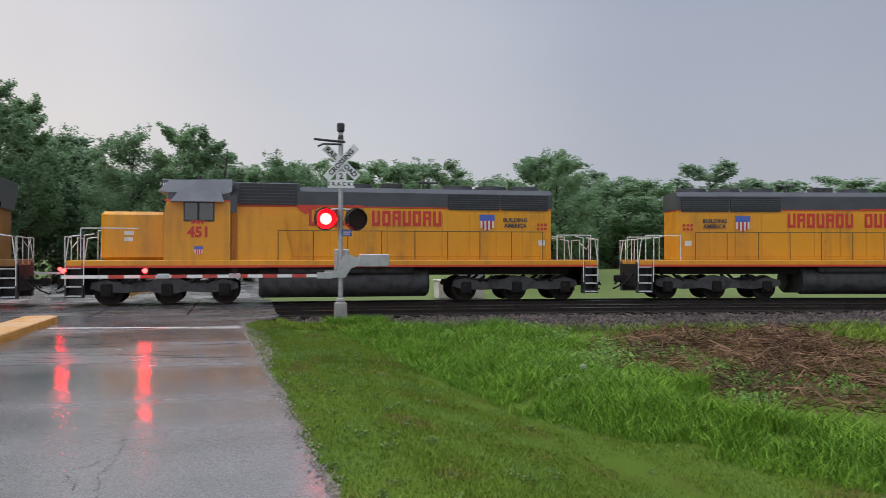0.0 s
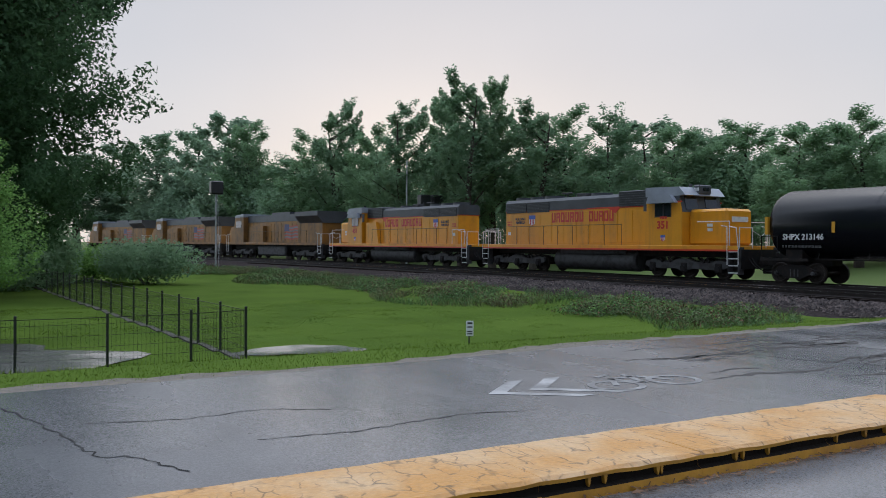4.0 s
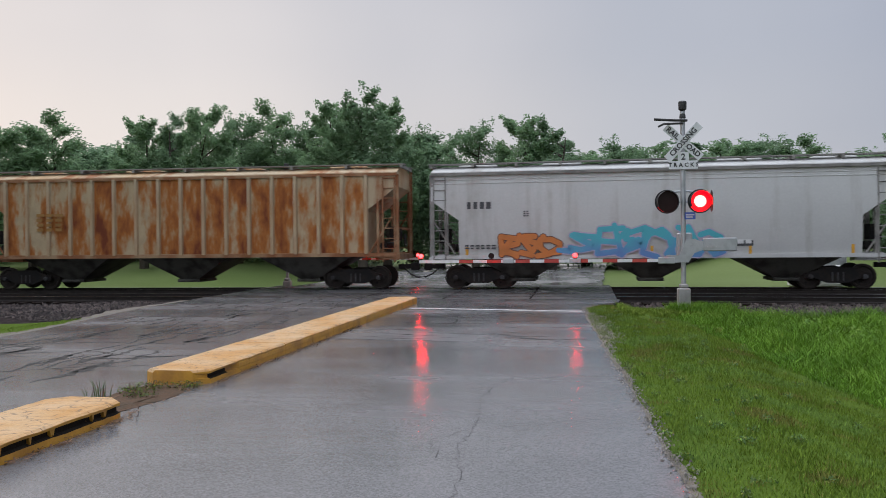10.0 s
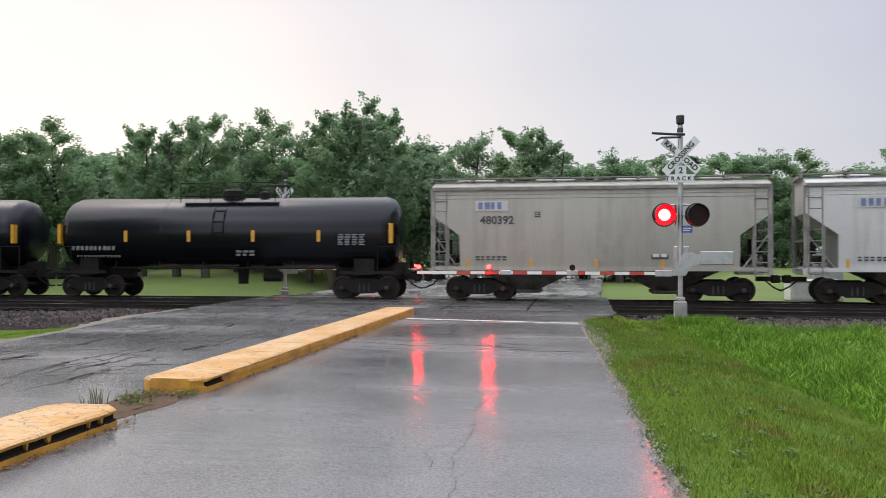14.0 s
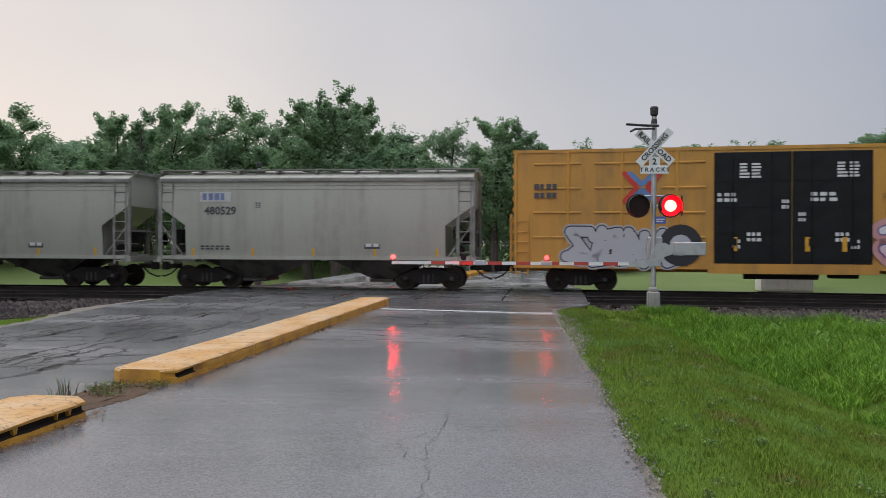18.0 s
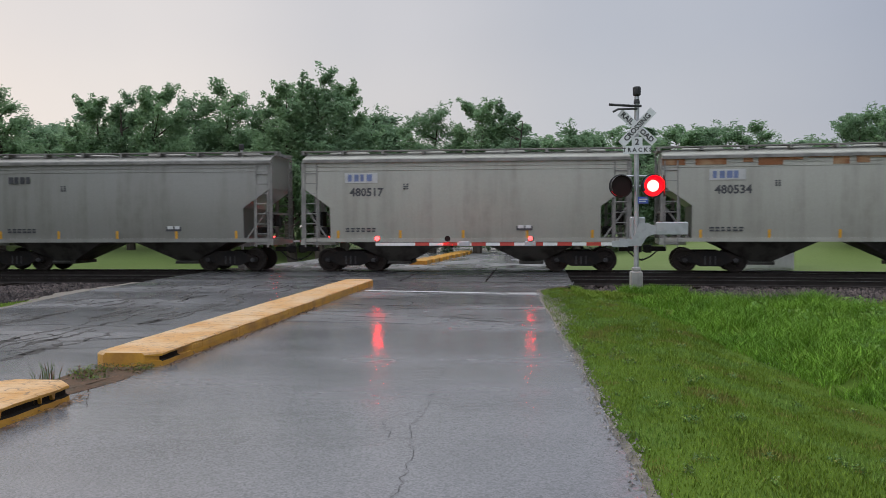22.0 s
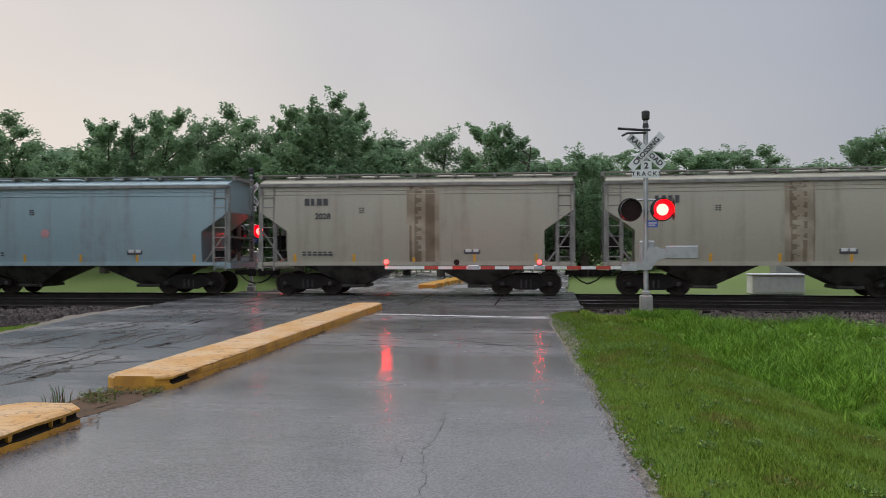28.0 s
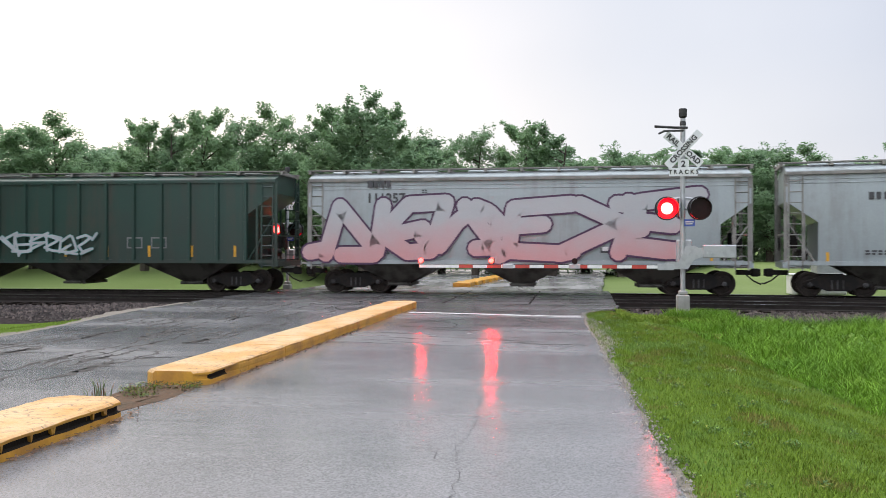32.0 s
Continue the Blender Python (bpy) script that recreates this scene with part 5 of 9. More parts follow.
def loco_steps(c, sx, xe, front=False):
    for side in (-1, 1):
        y0, y1 = side * 1.5, side * 1.1
        xa, xb = min(sx * xe, sx * (xe - 0.55)), max(sx * xe, sx * (xe - 0.55))
        s = Shape()
        s.box(sx * xe - 0.02, sx * xe + 0.02, min(y0, y1), max(y0, y1), 0.3, 1.55)
        s.box(sx * (xe - 0.55) - 0.02, sx * (xe - 0.55) + 0.02, min(y0, y1), max(y0, y1), 0.3, 1.55)
        s.box(xa, xb, min(y1, y1 - side * 0.02), max(y1, y1 - side * 0.02), 0.3, 1.55)
        part("step_well", s, STEEL_GREY, c)
        for z in (0.35, 0.68, 1.0, 1.32):
            part("step", Shape().box(xa + 0.02, xb - 0.02, min(y0, y1), max(y0, y1), z, z + 0.04), RAILING, c, "white-edged step")
        part("grab_iron", Shape().path([(sx * xe, y0, 0.75), (sx * xe, y0, 1.5), (sx * (xe - 0.12), y0, 2.45), (sx * (xe - 0.5), y0, 2.5)], 0.022, 6), RAILING, c)
        part("grab_iron", Shape().path([(sx * (xe - 0.6), y0, 0.75), (sx * (xe - 0.62), y0, 2.5), (sx * (xe - 0.95), y0, 2.55)], 0.022, 6), RAILING, c)
    s = Shape()
    for y in (-1.45, -0.5, 0.5, 1.45):
        s.tube((sx * (xe + 0.02), y, 1.5), (sx * (xe + 0.02), y, 2.45), 0.02, 5)
    s.tube((sx * (xe + 0.02), -1.45, 2.45), (sx * (xe + 0.02), -0.5, 2.45), 0.02, 5)
    s.tube((sx * (xe + 0.02), 0.5, 2.45), (sx * (xe + 0.02), 1.45, 2.45), 0.02, 5)
    s.path([(sx * (xe + 0.05), -0.5, 2.3), (sx * (xe + 0.12), 0, 2.05), (sx * (xe + 0.05), 0.5, 2.3)], 0.015, 5)
    part("end_rail", s, RAILING, c)
    s = Shape()
    for y in (-0.9, -0.7, 0.6, 0.8):
        s.path([(sx * (xe + 0.02), y, 1.1), (sx * (xe + 0.28), y, 0.75), (sx * (xe + 0.42), y * 0.9, 0.6)], 0.03, 5)
    s.box(sx * xe - 0.05, sx * xe + 0.05, -1.3, 1.3, 0.55, 1.45)
    part("pilot", s, STEEL_DARK, c)


def big_letters(c, x0, x1, z, h, text_shapes, material, y):
    """The company name: plain letter-sized blocks, each with a slot, in red."""
    n = len(text_shapes)
    w = (x1 - x0) / n
    for k, f in enumerate(text_shapes):
        if f == " ":
            continue
        s = Shape()
        a, b = x0 + k * w + 0.08 * w, x0 + (k + 1) * w - 0.12 * w
        s.cbox(a, b, -0.004, 0.004, z - h / 2, z + h / 2, 0.003)
        m = (b - a) * 0.34
        if k % 3 == 0:
            s.box(a + m, b - m, -0.0055, 0.0055, z - h * 0.28, z + h * 0.51, 1)
        elif k % 3 == 1:
            s.box(a + m, b - m, -0.0055, 0.0055, z - h * 0.28, z + h * 0.28, 1)
        else:
            s.box(a + m, b - m, -0.0055, 0.0055, z - h * 0.51, z - h * 0.1, 1).box(a + m, b - m, -0.0055, 0.0055, z + h * 0.12, z + h * 0.3, 1)
        part("letter_block", s, [material, LOCO_YELLOW], c, m=pose(0, y, 0))


def emblem(c, x, z, y, size=0.55):
    s = Shape().prism([(-size * 0.5, size * 0.1), (-size * 0.5, size * 0.5), (size * 0.5, size * 0.5), (size * 0.5, size * 0.1)], "y", -0.004, 0.004, 1)
    for k in range(7):
        a = -size * 0.45 + k * size * 0.9 / 7
        s.box(a, a + size * 0.9 / 7, -0.004, 0.004, -size * (0.55 - 0.06 * abs(k - 3)), size * 0.1, 2 if k % 2 else 0)
    part("shield", s, [MARK_WHITE, BLUE_SIGN, LETTER_RED], c, "red, white and blue shield", m=pose(x, y, z))


def road_loco(label, number, cab_first=True, H=4.55):
    """A six-axle hood diesel with a low nose; built with its cab towards -x."""
    c = make_car("diesel_locomotive", label, "locomotive", "locomotives of the train")
    L, W = 20.95, 1.5
    e = L / 2 - 0.62
    # frame and walkway
    s = Shape().cbox(-e, e, -W, W, 1.42, 1.62, 0.02)
    s.box(-e, e, -W - 0.01, -W + 0.02, 1.36, 1.44, 1)
    s.box(-e, e, W - 0.02, W + 0.01, 1.36, 1.44, 1)
    s.box(-e + 1, e - 1, -0.9, 0.9, 1.05, 1.42, 2)
    part("frame", s, [LOCO_YELLOW, RED_BAND, STEEL_DARK], c)
    # low nose
    s = Shape().cbox(-8.8, -6.55, -0.95, 0.95, 1.62, 3.38, 0.12)
    part("nose", s, LOCO_YELLOW, c)
    s = Shape().prism([(-8.81, 2.75), (-8.825, 2.75), (-8.825, 3.0), (-8.81, 3.0)], "y", -0.6, 0.6)
    part("nose_wing", s, MARK_WHITE, c, "plain winged crest in blue, white and red")
    # cab
    s = Shape().prism([(-6.6, 1.62), (-6.6, 3.25), (-6.4, 4.2), (-4.3, 4.2), (-4.3, 1.62)], "y", -1.47, 1.47)
    part("cab", s, LOCO_YELLOW, c)
    s = Shape().prism([(-6.8, 4.08), (-6.4, 4.5), (-4.25, 4.55), (-4.25, 4.1), (-4.65, 3.98)], "y", -1.5, 1.5)
    for side in (-1, 1):
        s.prism([(-6.35, 3.72), (-6.05, 4.1), (-4.65, 4.1), (-4.5, 3.72)], "y", side * 1.48, side * 1.75)
    part("cab_roof", s, LOCO_LIGHT, c, "pale grey cab roof with sunshades")
    for side in (-1, 1):
        for a, b in ((-5.87, -5.45), (-5.37, -4.9)):
            s = Shape().box(a - 0.05, b + 0.05, side * 1.475 - 0.012, side * 1.475 + 0.012, 3.02, 3.72, 1)
            s.box(a, b, side * 1.475 - 0.018, side * 1.475 + 0.018, 3.08, 3.68)
            part("cab_window", s, [GLASS, BLACK], c)
        s = Shape().box(-4.33, -4.07, side * 1.40 - 0.05, side * 1.40 + 0.05, 3.35, 4.0)
        part("mirror", s, LOCO_GREY, c)
    s = Shape().cbox(-6.8, -6.4, -0.45, 0.45, 4.15, 4.62, 0.05)
    nb = part("number_box", s, LOCO_GREY, c)
    s = Shape().prism([(-6.616, 3.26), (-6.412, 4.21), (-6.39, 4.21), (-6.594, 3.26)], "y", -1.46, 1.46)
    part("cab_front_band", s, LOCO_GREY, c, "dark grey band round the windscreens")
    for side in (-1, 1):
        s = Shape().prism([(-6.605, 3.38), (-6.45, 4.1), (-6.47, 4.1), (-6.625, 3.38)], "y", side * 0.75 - 0.45, side * 0.75 + 0.45)
        part("windscreen", s, GLASS, c)
        bars("number_board", -6.75, 4.4, 0.3, 0.16, 1, 4, MARK_WHITE, c, side * 0.455, 3, "small white number board")
    for side in (-1, 1):
        part("red_line", Shape().box(-6.6, -4.3, side * 1.474 - 0.002, side * 1.474 + 0.002, 3.74, 3.80), RED_BAND, c)
        part("cab_band", Shape().box(-6.45, -4.3, side * 1.474 - 0.004, side * 1.474 + 0.004, 3.8, 4.2), LOCO_GREY, c)
    # long hood in yellow, upper band, roof
    s = Shape().cbox(-4.3, e - 1.75, -0.93, 0.93, 1.62, 3.62, 0.02)
    part("hood", s, LOCO_YELLOW, c)
    part("hood_red_line", Shape().box(-4.3, 0.6, -0.945, 0.945, 3.62, 3.70), RED_BAND, c, "red line below the grey roof")
    part("hood_red_line", Shape().box(0.6, e - 1.74, -0.945, 0.945, 3.62, 3.66), RED_BAND, c, "red line below the grey roof")
    s = Shape().prism([(-0.94, 3.66), (-0.94, 4.2), (-0.8, 4.38), (0.8, 4.38), (0.94, 4.2), (0.94, 3.66)], "x", -4.3, e - 1.72)
    part("hood_roof", s, LOCO_GREY, c)
    for k in range(11):
        x = -3.9 + k * 1.08
        for side in (-1, 1):
            s = Shape().cbox(x, x + 1.0, side * 0.935 - 0.018, side * 0.935 + 0.018, 1.75, 3.45, 0.01)
            s.box(x + 0.45, x + 0.55, side * 0.955 - 0.02, side * 0.955 + 0.02, 2.3, 2.42)
            part("hood_door", s, LOCO_YELLOW, c)
    # blower duct, grilles, fans
    s = Shape().prism([(-4.05, 1.62), (-4.05, 3.3), (-2.45, 3.3), (-2.05, 1.62)], "y", -1.25, -0.93)
    part("blower_duct", s, LOCO_YELLOW, c)
    for a, b, z0, z1 in ((-4.0, -1.9, 3.68, 4.46), (3.9, 5.95, 3.58, 4.16), (6.03, e - 1.9, 3.58, 4.16)):
        for side in (-1, 1):
            s = Shape().box(a, b, side * 0.95 - 0.03, side * 0.95 + 0.03, z0, z1)
            for j in range(6):
                z = z0 + 0.05 + j * (z1 - z0 - 0.05) / 6
                s.box(a, b, side * 0.985 - 0.006, side * 0.985 + 0.006, z, z + 0.025, 1)
            part("grille", s, [GRILLE, LOCO_GREY], c, "dark louvred grille")
    s = Shape().cbox(-4.2, -1.8, -0.96, 0.96, 4.2, 4.5, 0.03)
    part("roof_hatch", s, LOCO_GREY, c)
    for x in (e - 2.6, e - 4.0, e - 5.4, -2.6, 0.4):
        s = Shape().lathe([(4.36, 0.62), (4.55, 0.62), (4.56, 0.5), (4.46, 0.45)], "z", 20, centre=(x, 0, 0))
        part("roof_fan", s, LOCO_GREY, c, smooth=True)
    part("exhaust", Shape().cbox(1.4, 2.2, -0.3, 0.3, 4.36, 4.62, 0.02), STEEL_GREY, c)
    part("antenna", Shape().tube((3.0, -0.35, 4.36), (3.0, -0.35, 4.72), 0.03, 6), STEEL_GREY, c)
    part("beacon", Shape().tube((-5.45, -0.5, 4.5), (-5.45, -0.5, 4.75), 0.09, 8), STEEL_GREY, c)
    s = Shape()
    s.path([(3.3, 0, 4.4), (3.3, 0, 4.68), (2.9, 0, 4.7)], 0.05, 8)
    s.path([(3.3, 0, 4.68), (3.7, 0.1, 4.7)], 0.05, 8)
    part("horn", s, STEEL_GREY, c)
    # fuel tank and air reservoirs
    s = Shape().lathe([(-3.3, 0.48), (-3.2, 0.56), (3.0, 0.56), (3.1, 0.48)], "x", 20, centre=(0, -0.72, 0.78))
    s.lathe([(-3.3, 0.48), (-3.2, 0.56), (3.0, 0.56), (3.1, 0.48)], "x", 20, centre=(0, 0.72, 0.78))
    s.box(-3.2, 3.0, -0.75, 0.75, 0.3, 1.3)
    part("fuel_tank", s, STEEL_GREY, c, smooth=True)
    s = Shape()
    for y in (-1.15, 1.15):
        s.lathe([(-2.6, 0.1), (-2.5, 0.17), (2.4, 0.17), (2.5, 0.1)], "x", 12, centre=(0, y, 1.24))
    part("air_reservoir", s, STEEL_GREY, c, smooth=True)
    # rails and steps
    for side in (-1, 1):
        loco_rails(c, [-2.6 + k * 1.27 for k in range(9)], side, 1.62, 2.72, RAIL_DARK)
        s = Shape()
        s.path([(-e + 0.5, side * 1.48, 1.62), (-e + 0.5, side * 1.48, 2.75), (-e + 1.3, side * 1.48, 2.75), (-7.45, side * 1.4, 2.75)], 0.02, 6)
        part("corner_rail", s, RAILING, c)
        s = Shape().path([(e - 1.7, side * 1.48, 1.62), (e - 1.7, side * 1.48, 2.6), (e - 0.3, side * 1.48, 2.6), (e - 0.3, side * 1.48, 1.62)], 0.02, 6)
        part("corner_rail", s, RAILING, c)
    loco_steps(c, -1, e)
    loco_steps(c, 1, e)
    # markings on both sides
    for side in (-1, 1):
        y, yc, face = side * 0.975, side * 1.488, 0 if side < 0 else 180
        big_letters(c, -1.5, 3.65, 3.22, 0.58, "xxxxx xxxxxxx", LETTER_RED, y)
        s = Shape().prism([(-1.95, 3.62), (-1.05, 3.62), (-1.6, 3.34)], "y", y - 0.004, y + 0.004)
        part("stripe_flash", s, RED_BAND, c)
        emblem(c, 5.45, 3.1, y, 0.6)
        lettering("lettering", "BUILDING\nAMERICA", 0.22, MARK_DARK, c, 6.6, y, 3.08, weight=0.008, face=face)
        lettering("lettering", number, 0.52, LETTER_RED, c, -5.4, yc, 2.62, weight=0.02, label="red road number", face=face)
        bars("stencil", -5.65, 3.0, 0.5, 0.12, 1, 3, LETTER_RED, c, yc, 2)
        bars("stencil", 7.5, 3.02, 0.45, 0.1, 2, 3, LETTER_RED, c, y, 7)
        emblem(c, -5.4, 1.98, yc, 0.3)
        bars("stencil", -8.0, 2.6, 0.5, 0.14, 2, 1, MARK_WHITE, c, side * 0.96, 7)
        bars("stencil", 7.55, 2.3, 0.4, 0.2, 1, 1, MARK_WHITE, c, y, 9)
    for dy in (-0.12, 0.12):
        part("headlight", Shape().lathe([(-6.87, 0.09), (-6.79, 0.09)], "x", 12, centre=(0, dy, 4.4)), GLASS, c)
    # inner truck gear
    loco_truck(c, -6.55)
    loco_truck(c, 6.55)
    for sx in (-1, 1):
        coupler(c, sx * (L / 2 - 0.3), sx)
    return c


def wide_loco(label):
    """A large wide-nosed road diesel with a flared radiator at its tail."""
    c = make_car("diesel_locomotive", label, "locomotive", "locomotives of the train")
    L, W = 22.2, 1.5
    e = L / 2 - 0.85
    s = Shape().cbox(-e, e, -W, W, 1.42, 1.66, 0.02)
    s.box(-e + 1, e - 1, -0.9, 0.9, 1.0, 1.42, 1)
    part("frame", s, [DIRTY_YELLOW, STEEL_DARK], c)
    s = Shape().prism([(-9.8, 1.66), (-9.9, 2.6), (-9.4, 3.25), (-8.2, 3.35), (-8.2, 1.66)], "y", -1.3, 1.3)
    part("nose", s, DIRTY_YELLOW, c)
    s = Shape().prism([(-8.25, 1.66), (-8.25, 3.3), (-7.95, 4.25), (-5.9, 4.3), (-5.9, 1.66)], "y", -1.5, 1.5)
    part("cab", s, DIRTY_YELLOW, c)
    s = Shape().prism([(-8.1, 4.2), (-7.8, 4.5), (-5.9, 4.6), (-5.9, 4.2)], "y", -1.5, 1.5)
    part("cab_roof", s, LOCO_LIGHT, c)
    for side in (-1, 1):
        part("cab_window", Shape().box(-7.7, -6.4, side * 1.505 - 0.01, side * 1.505 + 0.01, 3.2, 3.85), GLASS, c)
    s = Shape().prism([(-8.28, 3.42), (-8.1, 4.0), (-8.08, 4.0), (-8.26, 3.42)], "y", -1.2, 1.2)
    part("windscreen", s, GLASS, c)
    s = Shape().cbox(-5.9, 5.6, -0.98, 0.98, 1.66, 3.7, 0.03)
    s.box(-4.6, -1.5, -1.4, 1.4, 1.66, 3.3)
    part("hood", s, DIRTY_YELLOW, c)
    s = Shape().box(-5.9, 5.6, -0.99, 0.99, 3.7, 4.35)
    s.box(-1.2, 2.6, -0.6, 0.6, 4.35, 4.62)
    part("hood_roof", s, LOCO_GREY, c)
    s = Shape().prism([(5.6, 1.66), (5.6, 4.35), (9.6, 4.35), (9.6, 1.66)], "y", -0.98, 0.98)
    part("tail_hood", s, DIRTY_YELLOW, c)
    s = Shape().prism([(-0.98, 3.45), (-1.55, 4.1), (-1.55, 4.5), (1.55, 4.5), (1.55, 4.1), (0.98, 3.45)], "x", 5.4, 9.7)
    part("radiator", s, LOCO_GREY, c, "flared dark grey radiator")
    for k in range(9):
        for side in (-1, 1):
            s = Shape().box(-1.2 + k * 0.75, -0.55 + k * 0.75, side * 0.99 - 0.015, side * 0.99 + 0.015, 1.8, 3.5)
            part("hood_door", s, DIRTY_YELLOW, c)
    s = Shape()
    for k in range(9):
        pts = [(2.4 + 0.2 * i, 2.02 + 0.15 * k + 0.05 * math.sin(i * 0.7)) for i in range(14)]
        stroke(s, pts, 0.15, -1.012 - 0.0006 * (k % 2), k % 2)
    s.box(2.35, 3.3, -1.017, -1.012, 2.75, 3.4, 2)
    part("flag_panel", s, [MARK_OXIDE, MARK_DIM, SPRAY["navy"]], c, "faded waving striped flag panel in red, white and blue")
    s = Shape().cbox(-2.9, 3.2, -1.35, 1.35, 0.35, 1.35, 0.15)
    part("fuel_tank", s, STEEL_GREY, c)
    for side in (-1, 1):
        loco_rails(c, [-5.0 + k * 1.4 for k in range(10)], side, 1.66, 2.75, RAIL_DARK)
    for dy, z, x in ((-0.12, 3.0, -9.75), (0.12, 3.0, -9.75), (-0.9, 1.95, -9.98), (0.9, 1.95, -9.98)):
        part("headlight", Shape().lathe([(x, 0.1), (x + 0.13, 0.1)], "x", 12, centre=(0, dy, z)), HEADLAMP, c)
    loco_steps(c, -1, e)
    loco_steps(c, 1, e)
    loco_truck(c, -6.8)
    loco_truck(c, 6.8)
    for sx in (-1, 1):
        coupler(c, sx * (L / 2 - 0.3), sx)
    return c


# each car with the place of its front and rear couplers along the train at the start
CARS = []


def place(c, a, b, turned=False):
    CARS.append((c, (a + b) / 2, turned))
    return c


for k in range(3):
    b = -6.21 - 22.3 * k
    place(wide_loco("yellow and grey wide-nosed road diesel, dirty, with lit headlights"), b - 22.3, b)
place(road_loco("yellow diesel locomotive with grey roof and red lettering", "451"), -6.21, 14.9)
place(road_loco("yellow diesel locomotive with pale cab roof, running cab last", "351"), 15.4, 36.4, True)
place(tank("black tank car with white stencils and yellow reflectors", 17.3, 1.5, 2.55, "SHPX 213146"), 36.15, 53.75)


def hopper_marks(c, number, marks=MARK_DARK, x=None, z=3.0, size=0.42, blue=False, seed=1):
    e, W = c["e"], c["W"]
    y = -W - 0.008
    x = x if x is not None else -c["x1"] + 1.2
    bars("stencil", x - 0.5, z + 0.55, 0.95, 0.26, 1, 4, MARK_BLUE if blue else marks, c, y, seed)
    if blue:
        part("stencil_patch", Shape().box(x - 0.62, x + 0.62, -0.003, 0.003, z + 0.36, z + 0.74), PATCH_PAINT, c, "paler patch of paint behind the stencil", m=pose(0, y + 0.006, 0))
    if number:
        lettering("lettering", number, size, marks, c, x + 0.2, y, z, weight=0.012, label="painted car number")
    bars("stencil", x + 1.6, z + 0.3, 0.22, 0.05, 3, 2, marks, c, y, seed + 1)
    bars("stencil", x - 0.6, 1.65, 1.2, 0.06, 2, 6, marks, c, y + 0.05, seed + 2)
    s = Shape().box(-0.3, 0.3, -0.006, 0.006, -0.18, 0.18).box(-0.24, -0.02, -0.009, 0.0, -0.1, 0.1, 1).box(0.04, 0.24, -0.009, 0.0, -0.1, 0.1, 1)
    part("data_panel", s, [MARK_DARK, MARK_WHITE], c, "small black stencil panel", m=pose(c["x1"] * 0.45, y + 0.06, 1.75))
    n = 5
    for k in range(n):
        xx = -c["x1"] + 0.3 + (2 * c["x1"] - 0.6) * k / (n - 1)
        part("reflector", once("hop_tape", lambda: Shape().box(-0.05, 0.05, -0.006, 0.006, -0.22, 0.22).mesh("reflector", YELLOW_TAPE)), None, c, m=pose(xx, y + 0.075, 1.5))


def rust_band(c, H):
    s = Shape()
    e = c["e"]
    rnd = random.Random(5)
    x = -e
    while x < e - 0.4:
        w = rnd.uniform(0.3, 1.1)
        s.box(x, min(x + w, e), -c["W"] + 0.045, -c["W"] + 0.075, c["top"] - rnd.uniform(0.08, 0.34), c["top"] - 0.01)
        x += w * rnd.uniform(0.9, 1.6)
    part("rust_stain", s, RUST_EDGE, c, "rust along the roof edge")


# rib-sided older hoppers
c = place(hopper("rust-streaked cream covered hopper car", 19.4, 4.6, RUST_A, 3, 16, True, curved=False, trim=RUST_EDGE, sill=1.38), 53.6, 73.2)
c = place(boxcar("oxide-red boxcar with graffiti along its lower side", 18.8, 4.7, RED_BOX, RED_BOX, 1, 16), 73.2, 92.1)
graffiti(c, -1.575, -7.6, -4.9, 1.2, 2.2, (5, 3, 8, 6), 8, "yellow", "blue", "blue", 0.2, "yellow and blue graffiti block")
graffiti(c, -1.63, -4.4, 1.2, 1.15, 1.95, (7, 9, 2, 1, 5, 8, 4), 5, "tan", "black", None, 0.10, "band of small tan graffiti", edge=0.02)
graffiti(c, -1.63, 1.6, 7.9, 1.1, 1.95, (3, 8, 7, 6, 2, 9, 5, 1), 6, "yellow", "brown", None, 0.10, "band of small yellow and grey graffiti", low="tan", edge=0.02)
emblem(c, 6.1, 3.75, -1.58, 0.7)
bars("stencil", -7.9, 2.7, 1.2, 0.22, 2, 4, MARK_WHITE, c, -1.57, 12)
c = place(hopper("orange-rusted covered hopper car with ribbed sides", 18.9, 4.75, RUST_B, 3, 17, True, curved=False, trim=RUST_EDGE, sill=1.38), 92.1, 111.0)
bars("stencil", -6.2, 3.0, 1.1, 0.12, 4, 3, MARK_BROWN, c, -1.6, 21)
c = place(hopper("pale ribbed covered hopper car with rust runs", 18.6, 4.8, RUST_C, 3, 17, True, curved=False, trim=RUST_A, sill=1.38), 111.0, 129.8)
bars("stencil", -6.0, 3.0, 1.1, 0.11, 4, 3, MARK_DARK, c, -1.6, 22)
graffiti(c, -1.625, -4.6, -1.6, 1.4, 2.35, (7, 4, 10), 3, "teal", "teal", None, 0.16, "thin teal graffiti tag", edge=0.03)
c = place(hopper("heavily rusted ribbed covered hopper car", 18.4, 4.8, RUST_D, 3, 17, True, curved=False, trim=RUST_EDGE, sill=1.38), 129.8, 148.3)
bars("stencil", -6.0, 3.0, 1.2, 0.12, 4, 3, MARK_BROWN, c, -1.6, 23)
c = place(hopper("off-white covered hopper car with orange and blue graffiti", 17.4, 4.75, WHITE_HOPPER, 3, 0, hatch=10), 148.3, 165.85)
hopper_marks(c, "", x=-6.2, z=2.6, seed=31)
graffiti(c, -1.57, -5.4, -3.3, 1.2, 2.15, (5, 8, 2), 1, "orange", "brown", None, 0.2, "orange graffiti letters", edge=0.03)
